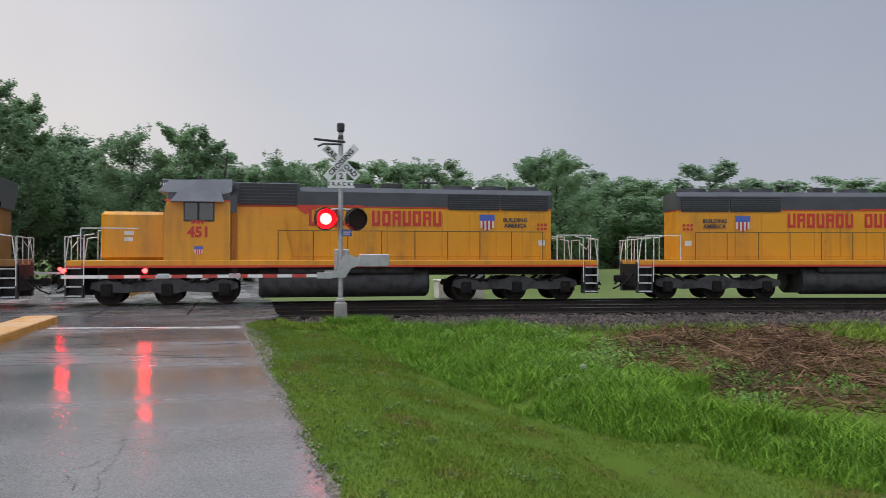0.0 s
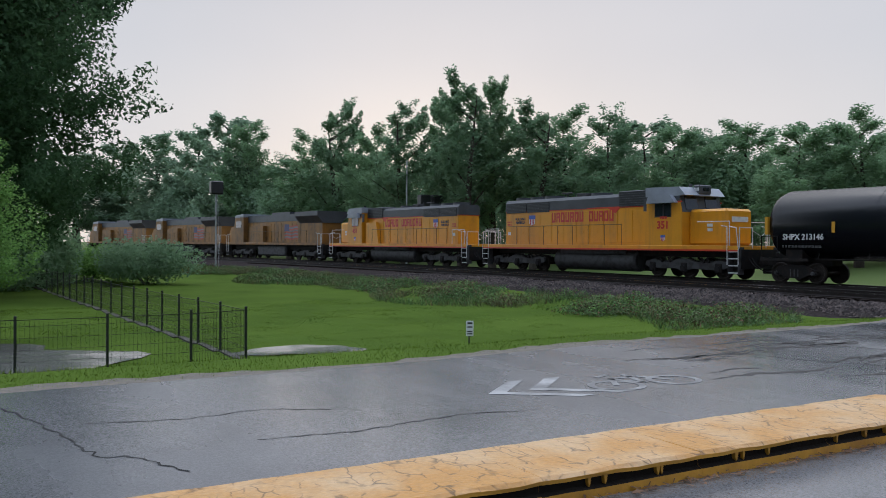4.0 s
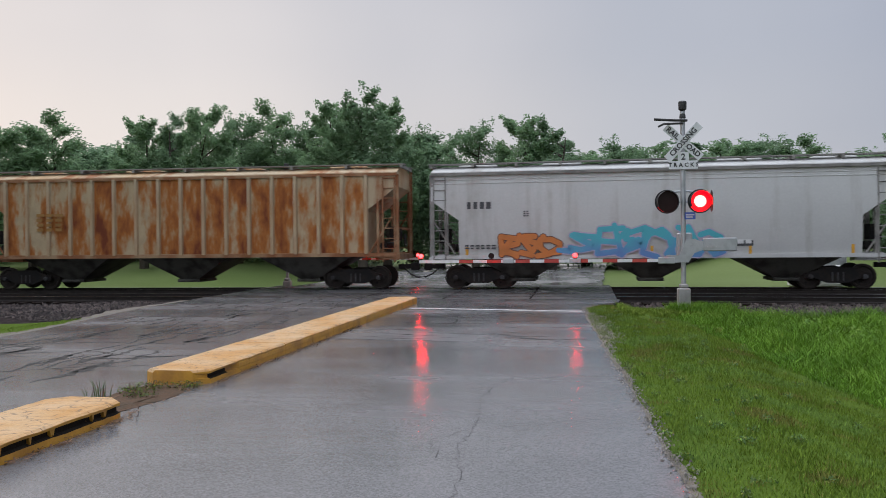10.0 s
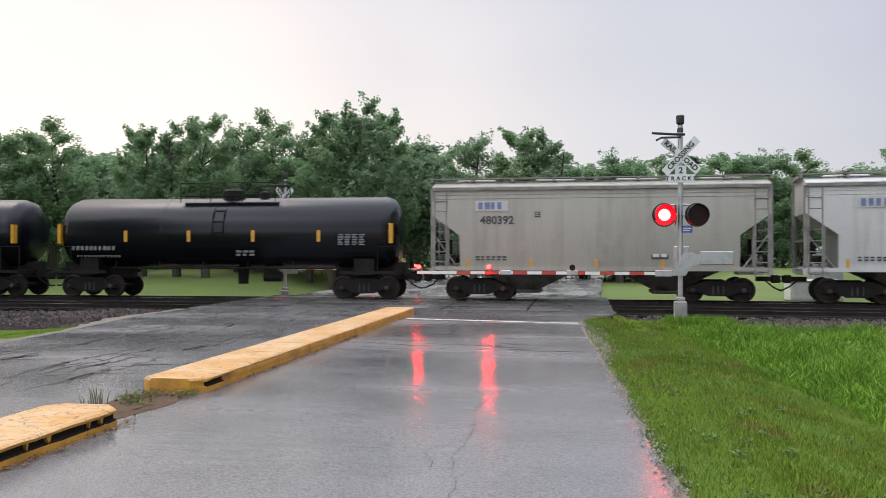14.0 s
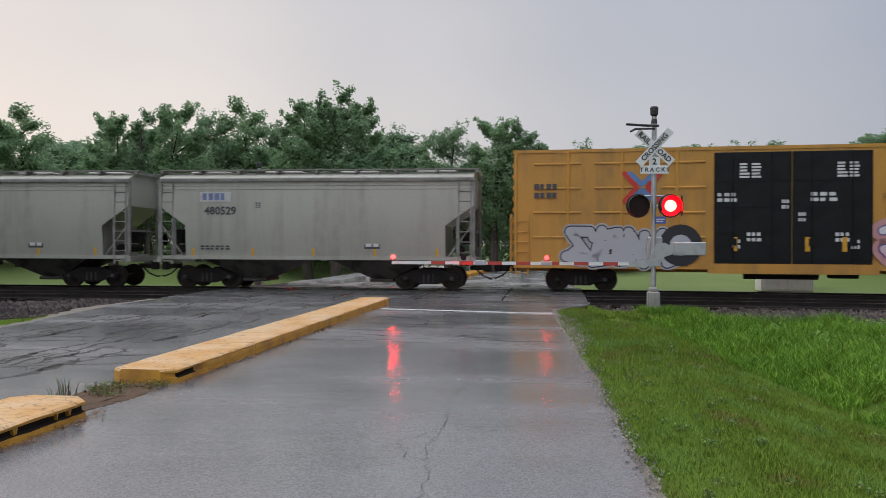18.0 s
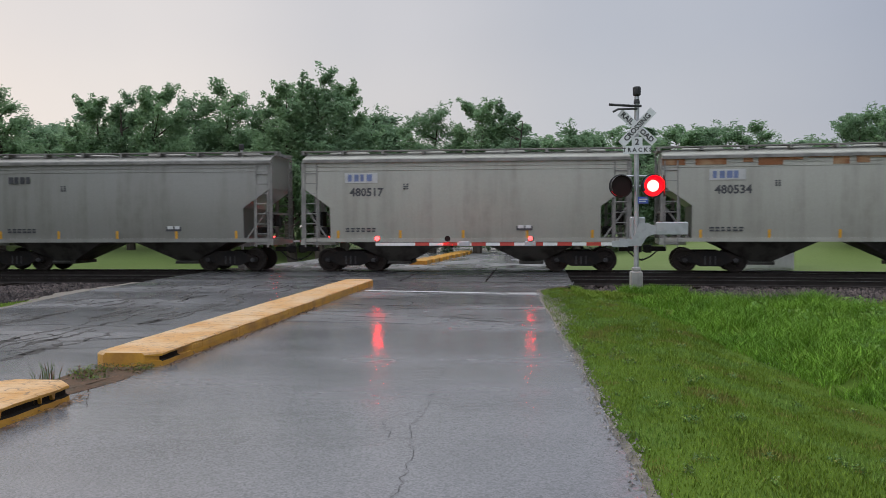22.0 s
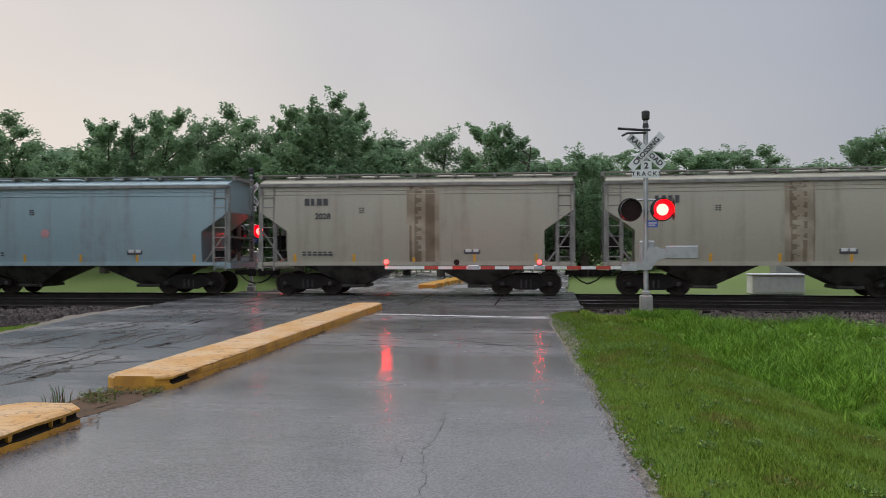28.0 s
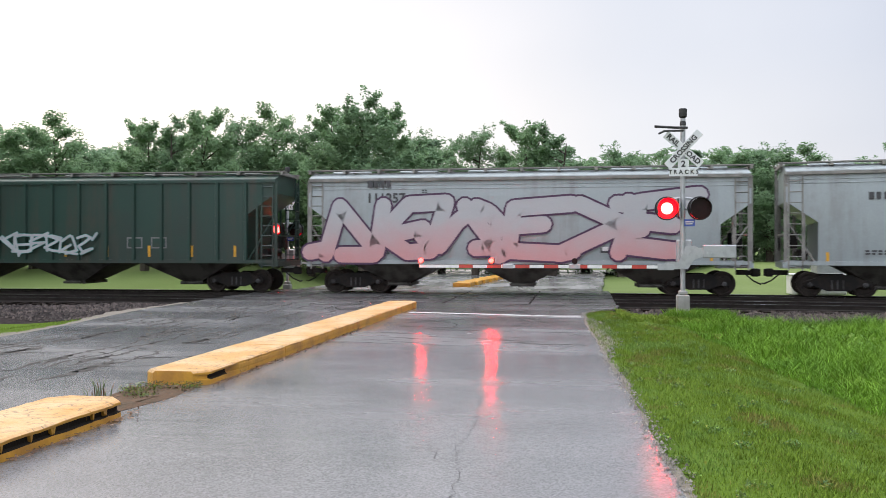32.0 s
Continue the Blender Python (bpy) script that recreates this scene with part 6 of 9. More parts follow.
graffiti(c, -1.572, -2.9, 2.5, 1.15, 2.35, (7, 5, 9, 4, 8, 7), 2, "cyan", "lilac", None, 0.2, "blue and lilac graffiti", low="blue")
for k, (a, b) in enumerate(((165.85, 179.25), (179.25, 194.85), (194.85, 210.38))):
    place(tank("black tank car with yellow reflectors, wet and shiny", b - a - 0.05, 1.42 if k else 1.45, 2.6), a, b)

NUMBERS = ["480392", "", "480501", "480526", "480529"]
for k, (a, b) in enumerate(((210.38, 223.8), (223.8, 237.1), (237.1, 250.3), (250.3, 263.55), (263.55, 277.0))):
    c = place(hopper("grey covered hopper car with two bays", b - a - 0.05, 4.6, GREY_HOPPER if k != 1 else WHITE_HOPPER, 2), a, b)
    hopper_marks(c, NUMBERS[k], blue=True, seed=40 + k)


def ttx(a, b, which):
    L = b - a - 0.05
    c = place(boxcar("yellow high-cube boxcar with black plug doors and graffiti", L, 5.35, TTX_YELLOW, TTX_BLACK, 2, 11), a, b)
    y = -1.575
    s = Shape()
    for sg in (-1, 1):
        stroke(s, [(0.62 * sg, 0.5), (0.2 * sg, 0), (0.62 * sg, -0.5)], 0.17, 0, 0)
        stroke(s, [(-0.42, 0.5 * sg), (0, 0.1 * sg), (0.42, 0.5 * sg)], 0.17, -0.002, 1)
    part("cross_mark", s, [LETTER_RED, SPRAY["blue"]], c, "red and blue crossed chevrons", m=pose(-5.1, y, 3.85))
    s = Shape()
    for x in (-0.85, 0.05, 0.95):
        s.box(x - 0.35, x + 0.35, -0.004, 0.004, 0.12, 0.28)
        s.box(x - 0.09, x + 0.09, -0.004, 0.004, -0.32, 0.12)
    part("company_mark", s, MARK_OXIDE, c, "three plain red blocks", m=pose(5.1, y, 4.2))
    lettering("lettering", "RAILCAR POOLING EXPERTS", 0.36, MARK_BROWN, c, 5.2, y, 3.42)
    for x in (-1.75, 1.45):
        bars("stencil", x, 4.62, 0.8, 0.07, 5, 2, MARK_WHITE, c, -1.62, 51)
    for x, z, w in ((-2.5, 3.55, 0.7), (0.6, 3.55, 0.9), (-0.35, 3.3, 0.25), (0.2, 2.85, 0.25), (-1.5, 2.15, 0.5), (1.4, 2.15, 0.5), (-2.0, 1.9, 0.3), (1.9, 1.9, 0.3)):
        bars("stencil", x, z, w, 0.12, 2, 3, MARK_WHITE, c, -1.62, int(x * 7) + 60)
    for x in (-1.9, 0.5, 1.7):
        part("reflector", Shape().box(-0.08, 0.08, -0.01, 0.01, -0.25, 0.25), YELLOW_TAPE, c, m=pose(x, -1.62, 1.8))
    bars("stencil", -9.0, 3.9, 0.9, 0.2, 2, 4, MARK_DARK, c, y, 52)
    # horizontal panel ribs
    for a0, b0 in ((-9.0, -7.3), (-6.8, -4.9), (-4.4, -2.9), (3.0, 4.9), (5.4, 7.2), (7.7, 9.0)):
        rib = once(("panel_rib", a0), lambda: Shape().prism([(-1.515, 0.0), (-1.565, 0.015), (-1.565, 0.05), (-1.515, 0.09)], "x", a0, b0).mesh("panel_rib", TTX_YELLOW))
        for z in (2.0, 2.9, 3.8, 4.7):
            part("panel_rib", rib, None, c, m=pose(0, 0, z))
    if which == 1:
        graffiti(c, y - 0.01, -7.75, -4.2, 1.0, 2.5, (10, 5, 8, 1), 6, "pale", "black", "pale", 0.36, "silver graffiti with black outlines", low="grey", glow=0.06)
        s = Shape().lathe([(-0.006, 0.75), (0.0, 0.75)], "y", 24)
        s.lathe([(-0.012, 0.38), (-0.004, 0.38)], "y", 20, slot=1)
        part("graffiti", s, [SPRAY["black"], SPRAY["grey"]], c, "round black and silver graffiti", m=pose(-3.75, y - 0.02, 1.75))
        graffiti(c, y - 0.01, 2.75, 9.4, 1.0, 2.55, (7, 8, 5, 10, 5, 9, 7), 4, "white", "violet", "rose", 0.25, "white and pink graffiti", low="pink", glow=0.2)
    else:
        graffiti(c, y - 0.01, -9.1, -2.9, 1.0, 3.05, (5, 1, 2, 3), 2, "magenta", "plum", "cyan", 0.44, "pink graffiti letters on a cyan halo", low="orange", edge=0.05, wild=0.5)
        graffiti(c, y - 0.01, 3.2, 8.6, 1.0, 2.2, (8, 7, 5, 11, 5), 9, "tan", "brown", None, 0.10, "thin dull graffiti", edge=0.02)
        graffiti(c, y - 0.06, 0.4, 2.4, 1.1, 1.7, (7, 2, 6), 9, "grey", "black", None, 0.08, "small white graffiti on the door", edge=0.02)
    return c


ttx(277.0, 298.45, 1)
ttx(298.45, 319.7, 2)
SHORT = [(319.7, 333.05, DULL_HOPPER, "", "weathered dull grey covered hopper car"), (333.05, 346.5, GREY_HOPPER, "480517", "grey covered hopper car with two bays"),
         (346.5, 359.8, GREY_HOPPER, "480534", "grey covered hopper car with a rusty roof edge"), (359.8, 373.15, GREY_HOPPER, "480511", "grey covered hopper car with a rusty roof edge"),
         (373.15, 386.35, BEIGE_HOPPER, "", "plain beige covered hopper car"), (386.35, 399.4, GREY_HOPPER, "10247", "grey hopper car with striped and purple graffiti"),
         (399.4, 412.35, BEIGE_HOPPER, "", "plain beige covered hopper car"), (412.35, 425.4, BLUE_HOPPER, "", "pale blue covered hopper car"),
         (425.4, 438.5, BEIGE_HOPPER, "2028", "beige hopper car with a brown spill down its side"), (438.5, 451.85, BEIGE_HOPPER, "", "beige hopper car with a brown spill down its side")]
SPILL = mat("brown_spill", (0.12, 0.085, 0.05), rough=0.6, scale=0.8, second=(0.2, 0.155, 0.105), var=0.3)
SPILL_B = mat("thin_brown_spill", (0.22, 0.18, 0.125), rough=0.7, scale=0.8, second=(0.36, 0.31, 0.23), var=0.25)
for k, (a, b, paint, number, label) in enumerate(SHORT):
    c = place(hopper(label, b - a - 0.05, 4.6, paint, 2, hatch=8), a, b)
    hopper_marks(c, number, blue=number.startswith("48"), seed=70 + k, size=0.42 if number.startswith("48") else 0.3)
    if number in ("480534", "480511"):
        rust_band(c, 4.6)
    if number == "10247":
        s = Shape()
        for j in range(7):
            pts = [(-4.3 + i * 0.3, 1.25 + j * 0.15 + 0.06 * math.sin(i * 0.9)) for i in range(13)]
            stroke(s, pts, 0.15, -c["W"] + 0.02 - 0.001 * j, j % 2)
        part("graffiti", s, [SPRAY["rose"], SPRAY["white"]], c, "wavy pink and white stripes")
        graffiti(c, -c["W"] + 0.01, -0.6, 5.0, 1.2, 2.2, (3, 5, 8, 11, 2, 7), 6, "violet", "lilac", "navy", 0.2, "dark purple graffiti", edge=0.02, glow=0.12)
    if "spill" in label:
        s = Shape()
        rs = random.Random(k)
        for n in range(46):
            x, w = rs.gauss(0, 0.2), rs.uniform(0.10, 0.3)
            z1 = 4.14 - rs.uniform(0, 0.25)
            z0 = rs.choice((1.15, 1.15, rs.uniform(1.2, 3.0)))
            for m in range(8):
                za, zb = z0 + (z1 - z0) * m / 8, z0 + (z1 - z0) * (m + 1) / 8
                ya, yb = [-(c["W"] - 0.10 * ((z - (c["sill"] + c["top"]) / 2) / ((c["top"] - c["sill"]) / 2)) ** 2) - 0.008 - 0.0002 * n for z in (za, zb)]
                s.add([(x, ya, za), (x + w, ya, za), (x + w, yb, zb), (x, yb, zb)], [(0, 1, 2, 3)], n % 2)
        part("spill_stain", s, [SPILL, SPILL_B], c, "brown spill down the side", m=pose(0.6 if k == 9 else 0.2, 0, 0))
    if paint is BLUE_HOPPER:
        for x in (-4.4, -1.4):
            s = Shape().lathe([(-0.004, 0.17), (0.0, 0.17)], "y", 16)
            part("round_sticker", s, SPRAY["rose"], c, m=pose(x, -c["W"] - 0.004, 2.4))
c = place(hopper("silver-grey covered hopper car with pink, blue and red graffiti", 18.2, 4.75, SILVER_HOPPER, 4, 0, hatch=10), 451.85, 470.1)
hopper_marks(c, "490459", x=-6.3, z=2.55, seed=91)
graffiti(c, -1.575, -8.1, -6.9, 2.6, 3.7, (7, 2), 2, "pink", "rose", None, 0.2, "pink graffiti tag")
graffiti(c, -1.575, -4.9, 0.2, 1.2, 2.2, (7, 5, 8, 2, 3, 6), 5, "grey", "blue", None, 0.14, "pale blue graffiti", edge=0.03)
graffiti(c, -1.57, 0.4, 7.0, 1.15, 2.3, (4, 2, 5, 7, 5, 3), 4, "salmon", "black", "red", 0.26, "red graffiti with black outlines", low="orange", glow=0.06)
c = place(hopper("black-green covered hopper car with white graffiti", 18.5, 4.75, GREEN_HOPPER, 3, 14, curved=False, trim=GREEN_HOPPER, hatch=10), 470.1, 488.75)
graffiti(c, -1.66, -4.75, -3.2, 1.5, 2.9, (6, 3), 3, "pale", "grey", None, 0.26, "pale graffiti block", edge=0.03)
graffiti(c, -1.66, -2.7, 1.2, 1.5, 2.35, (1, 5, 9, 7, 4, 7), 7, "grey", "teal", None, 0.09, "thin pale graffiti strokes", edge=0.015)
for x in (2.9, 3.9):
    s = Shape().box(-0.32, 0.32, -0.006, 0.0, -0.22, 0.22).box(-0.27, 0.27, -0.009, 0.0, -0.17, 0.17, 1)
    part("data_panel", s, [MARK_DIM, GREEN_HOPPER], c, "white-framed stencil panel", m=pose(x, -1.51, 1.95))
for k in range(9):
    part("reflector", once("hop_tape", lambda: Shape().box(-0.05, 0.05, -0.006, 0.006, -0.22, 0.22).mesh("reflector", YELLOW_TAPE)), None, c, m=pose(-7.0 + 1.75 * k, -1.515, 1.62))
c = place(hopper("silver hopper car with large grey and red graffiti", 17.5, 4.75, SILVER_HOPPER, 3, 0, hatch=12), 488.75, 506.4)
hopper_marks(c, "111257", x=-5.3, z=3.62, seed=93, size=0.5)
graffiti(c, -1.585, -7.5, 6.3, 1.2, 3.95, (1, 3, 4, 5, 6, 5), 3, "pale", "plum", None, 0.6, "large pale graffiti letters with thin dark outlines and red shading", low="rose", edge=0.075, slant=0.3, wild=0.5)
c = place(hopper("silver-grey covered hopper car with dark stencils", 17.5, 4.8, SILVER_HOPPER, 3, 0, hatch=10), 506.4, 524.0)
hopper_marks(c, "", x=-5.0, z=3.0, seed=94)
c = place(hopper("grey covered hopper car", 17.5, 4.8, GREY_HOPPER, 3, 0, hatch=10), 524.0, 541.6)


# ---- road, crossing and kerbed islands ----
def road_strip(name, label, left, right, ys, z, material, seed, wob=0.12, kind="road"):
    """A paved strip along y with uneven edges, 6 cm thick."""
    rnd = random.Random(seed)
    s = Shape()
    n = len(ys)
    L = [(left(y) + rnd.uniform(-wob, wob), y, z) for y in ys]
    R = [(right(y) + rnd.uniform(-wob, wob), y, z) for y in ys]
    v = L + R + [(x, y, z - 0.06) for x, y, _ in L] + [(x, y, z - 0.06) for x, y, _ in R]
    f = []
    for i in range(n - 1):
        f += [(i, n + i, n + i + 1, i + 1), (i, i + 1, 2 * n + i + 1, 2 * n + i), (n + i + 1, n + i, 3 * n + i, 3 * n + i + 1)]
    s.add(v, f)
    ob = part(name, s, material, None, label)
    return tagged(ob, category="road", kind="structure")


def left_edge(y):
    return -10.35 - 0.55 * smooth01((y - 3) / 8) - 1.1 * smooth01((y - 14) / 9)


def right_edge(y):
    return 0.79 - 0.45 * smooth01((y - 5) / 16) + 1.1 * smooth01((y - 21.8) / 3) + 0.014 * math.sin(y * 1.9) * math.sin(y * 0.7) + 0.008 * math.sin(y * 5.3)


ROAD_Y = sorted(list(np.arange(-60, -6, 3.0)) + list(np.arange(-6, 25.7, 0.35)))
road_strip("road", "wet grey asphalt road with cracks and shallow puddles", left_edge, right_edge, ROAD_Y, 0.0, ASPHALT, 3, 0.018)
FAR_Y = list(np.arange(33.55, 70, 1.2))
road_strip("road_beyond_tracks", "wet asphalt road beyond the tracks, sky reflection in its pale colour", lambda y: -11.6 + 0.02 * (y - 34), lambda y: 1.2 + 0.05 * (y - 34), FAR_Y, -0.01, SKY_SHEEN_ROAD, 4)
road_strip("verge_gravel", "pale gravel along the road edge", lambda y: right_edge(y) - 0.05, lambda y: right_edge(y) + 0.045 + 0.03 * math.sin(y * 1.3) + 0.30 * smooth01((y - 12.5) / 4) * smooth01((20 - y) / 3), list(np.arange(-4, 24, 0.3)), -0.012, GRAVEL_EDGE, 5, 0.03)
road_strip("verge_gravel", "pale gravel along the road edge", lambda y: left_edge(y) - 0.4 - 0.1 * math.sin(y), lambda y: left_edge(y) + 0.05, list(np.arange(-8, 25, 0.3)), -0.012, GRAVEL_EDGE, 6, 0.12)


def crossing():
    t = thing("level_crossing", "wet asphalt and plank level crossing set flush with the rails", "level crossing")
    t["kind"] = "structure"
    xs = np.arange(-12.4, 1.9, 0.7)
    half = GAUGE / 2
    for off0, off1 in ((-SPACING - 2.2, -SPACING - half - 0.09), (-SPACING - half + 0.07, -SPACING + half - 0.07), (-SPACING + half + 0.09, -half - 0.09), (-half + 0.07, half - 0.07), (half + 0.09, half + 1.5)):
        for xa, xb in zip(xs[::4], list(xs[4::4]) + [xs[-1]]):
            if xb <= xa:
                continue
            s = Shape()
            sweep(s, np.arange(xa + 0.006, xb, 0.34), 0, [(off0, -0.15), (off1, -0.15), (off1, -0.006), (off0, -0.006)])
            s.add([s.v[0], s.v[1], s.v[2], s.v[3]], [(0, 1, 2, 3)])
            s.add(s.v[-8:-4], [(0, 1, 2, 3)])
            part("crossing_panel", s, PATCH, t)
    return t


crossing()


def island(y0, y1, label, dark):
    """A raised yellow kerb island in cast blocks with chipped edges."""
    t = thing("traffic_island", label, "traffic island")
    t["kind"] = "structure"
    rnd = random.Random(int(y0 * 10))
    x0, x1, h, y, n = -5.3, -4.45, 0.18, y0, 0
    while y < y1 - 0.05:
        ln = min(rnd.uniform(1.1, 1.5), y1 - y)
        if y1 - y - ln < 0.5:
            ln = y1 - y
        c0, c1 = (0.16 if n == 0 and y0 > 0 else 0.0), (0.16 if y + ln >= y1 - 0.01 else 0.0)
        gap = 0.0012 if dark else 0.004
        ya, yb = y + gap, y + ln - gap
        stops = [ya] + ([ya + c0] if c0 else []) + [ya + c0 + (yb - c1 - ya - c0) * k / 7 for k in range(1, 7)] + ([yb - c1] if c1 else []) + [yb]
        v = []
        for q in stops:
            cut = max(c0 - (q - ya), 0.0) + max(c1 - (yb - q), 0.0)
            r = x1 - cut
            # a worn lip over a bare recess on the traffic side, near-black to carry its shade, and a painted foot below
            # it
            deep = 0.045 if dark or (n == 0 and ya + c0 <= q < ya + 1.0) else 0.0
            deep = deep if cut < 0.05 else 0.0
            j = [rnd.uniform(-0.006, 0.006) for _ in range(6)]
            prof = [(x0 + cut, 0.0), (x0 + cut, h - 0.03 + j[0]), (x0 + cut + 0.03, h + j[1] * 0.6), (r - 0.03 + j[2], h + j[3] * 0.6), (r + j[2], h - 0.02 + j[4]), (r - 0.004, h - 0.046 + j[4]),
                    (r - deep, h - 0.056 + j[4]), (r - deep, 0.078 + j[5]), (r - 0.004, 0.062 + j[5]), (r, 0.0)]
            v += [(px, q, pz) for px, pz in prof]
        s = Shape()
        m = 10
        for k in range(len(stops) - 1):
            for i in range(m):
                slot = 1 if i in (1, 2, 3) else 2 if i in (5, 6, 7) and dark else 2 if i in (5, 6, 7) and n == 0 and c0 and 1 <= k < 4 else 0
                s.add([v[k * m + i], v[k * m + (i + 1) % m], v[(k + 1) * m + (i + 1) % m], v[(k + 1) * m + i]], [(0, 1, 2, 3)], slot)
        s.add(v[:m], [tuple(range(m))]).add(v[-m:], [tuple(range(m))])
        b = part("kerb_block", s, [YELLOW_CURB, CURB_TOP, CURB_BARE_SHADE], t)
        for k in range(rnd.randint(2, 4) if dark else 0):
            yy, w = rnd.uniform(ya + 0.05, yb - 0.35), rnd.uniform(0.02, 0.05)
            part("paint_drip", Shape().prism([(yy, h - 0.044), (yy + w, h - 0.04), (yy + w * 0.7, 0.09), (yy + w * 0.45, 0.072), (yy + w * 0.2, 0.095)], "x", x1 - 0.05, x1 - 0.012), YELLOW_CURB, b, "yellow paint run over the bare recess")
        y += ln
        n += 1


island(9.5, 23.75, "long yellow-painted concrete traffic island, worn and wet", False)
island(-9.0, 7.75, "yellow-painted concrete traffic island with shade painted into its bare side recess", True)
t = thing("traffic_island", "yellow-painted traffic island beyond the tracks", "traffic island")
t["kind"] = "structure"
for k in range(8):
    part("kerb_block", Shape().cbox(-5.3 + 0.14 * k, -4.5 + 0.14 * k, 37.0 + 2.0 * k, 38.97 + 2.0 * k, -0.02, 0.17, 0.02), YELLOW_CURB, t)


def flat_marks():
    s = Shape()
    y = 21.5
    s.add([(-4.3, 21.55, 0.004), (-4.3, 21.85, 0.004), (0.28, 21.0, 0.004), (0.28, 20.7, 0.004)], [(0, 1, 2, 3)])
    tagged(part("stop_line", s, WHITE_LINE, None, "worn white stop line before the tracks"), category="road marking", kind="structure")
    s, faint = Shape(), Shape()
    for k in (0, 0.55):
        for pts in ([(-7.87, 4.72 + k), (-8.45, 5.35 + k)], [(-7.87, 4.72 + k), (-7.3, 5.55 + k)]):
            (ax, ay), (bx, by) = pts
            s.add([(ax, ay, 0.004), (bx, by, 0.004), (bx, by + 0.24, 0.004), (ax, ay + 0.24, 0.004)], [(0, 1, 2, 3)])
    for cy in (6.35, 7.25):
        m = 18
        for i in range(m):
            a, b = 2 * math.pi * i / m, 2 * math.pi * (i + 1) / m
            faint.add([(-7.65 + r * 0.9 * math.cos(t), cy + r * math.sin(t), 0.004) for r, t in ((0.27, a), (0.36, a), (0.36, b), (0.27, b))], [(0, 1, 2, 3)])
    for (ax, ay), (bx, by) in (((-7.65, 6.35), (-8.05, 6.6)), ((-8.05, 6.6), (-8.05, 7.0)), ((-8.05, 7.0), (-7.65, 7.25)), ((-7.65, 6.8), (-8.25, 6.95)), ((-7.65, 6.8), (-8.05, 6.55)), ((-8.2, 6.5), (-8.3, 6.75))):
        d = Vector((bx - ax, by - ay))
        nn = Vector((-d.y, d.x)).normalized() * 0.04
        faint.add([(ax + nn.x, ay + nn.y, 0.0045), (bx + nn.x, by + nn.y, 0.0045), (bx - nn.x, by - nn.y, 0.0045), (ax - nn.x, ay - nn.y, 0.0045)], [(0, 1, 2, 3)])
    tagged(part("chevron_marking", s, MARKING, None, "worn white double chevron on wet asphalt"), category="road marking", kind="structure")
    tagged(part("bicycle_marking", faint, MARKING_FAINT, None, "almost worn-off white bicycle marking on wet asphalt"), category="road marking", kind="structure")
    # tar-filled cracks and patches
    rnd = random.Random(11)
    s = Shape()
    def crack(x, y, ang, steps, w):
        for k in range(steps):
            nx, ny = x + math.cos(ang) * rnd.uniform(0.1, 0.3), y + math.sin(ang) * rnd.uniform(0.1, 0.3)
            d = Vector((nx - x, ny - y))
            nn = Vector((-d.y, d.x)).normalized() * w * rnd.uniform(0.4, 1.2)
            s.add([(x + nn.x, y + nn.y, 0.003), (nx + nn.x, ny + nn.y, 0.003), (nx - nn.x, ny - nn.y, 0.003), (x - nn.x, y - nn.y, 0.003)], [(0, 1, 2, 3)])
            x, y, ang = nx, ny, ang + rnd.uniform(-0.5, 0.5)
    for k in range(6):
        crack(rnd.uniform(-11, -6), rnd.uniform(9, 25), rnd.choice((0.1, 0.2, 3.0, -0.2)), rnd.randint(6, 18), rnd.uniform(0.008, 0.022))
    for k in range(7):
        crack(rnd.uniform(-4, 0.2), rnd.uniform(15, 23), rnd.choice((0.0, 0.1, 3.1)), rnd.randint(4, 12), rnd.uniform(0.006, 0.014))
    damp = Shape()

    def smear(x, y, dx, dy, w, seg):
        """A ragged dark streak from (x, y), where water stands in broken asphalt."""
        side = Vector((-dy, dx)).normalized()
        up, dn = [], []
        for j in range(seg + 1):
            u = -1 + 2 * j / seg
            t = w * (1 - u * u)
            bend = 0.06 * math.sin(u * 4 + x * 3)
            px, py = x + u * dx + side.x * bend, y + u * dy + side.y * bend
            a, b = t * rnd.uniform(0.0, 1.7), t * rnd.uniform(0.0, 1.7)
            up.append((px + side.x * a, py + side.y * a, 0.0025))
            dn.append((px - side.x * b, py - side.y * b, 0.0025))
        damp.add(up + dn, [(j, j + 1, seg + 2 + j, seg + 1 + j) for j in range(seg)])
    for k in range(130):
        track = rnd.choice((-9.2, -9.2, -6.75, -6.75, -8.0, -10.4))
        ln = rnd.uniform(0.25, 1.3)
        smear(track + rnd.gauss(0, 0.28), rnd.uniform(8.5, 25.0), rnd.uniform(-0.1, 0.1) * ln, ln, rnd.uniform(0.02, 0.075), 22)
    for k in range(40):
        ln = rnd.uniform(0.2, 0.9)
        smear(rnd.uniform(-11.0, -5.8), rnd.uniform(11, 25.3), ln, rnd.uniform(-0.3, 0.3) * ln, rnd.uniform(0.012, 0.06), 12)
    for k in range(120):
        ln = rnd.uniform(0.2, 0.9)
        smear(rnd.uniform(-4.2, 0.1), 25.3 - 11.0 * rnd.random() ** 1.3, ln, rnd.uniform(-0.3, 0.1) * ln, rnd.uniform(0.008, 0.04), 14)
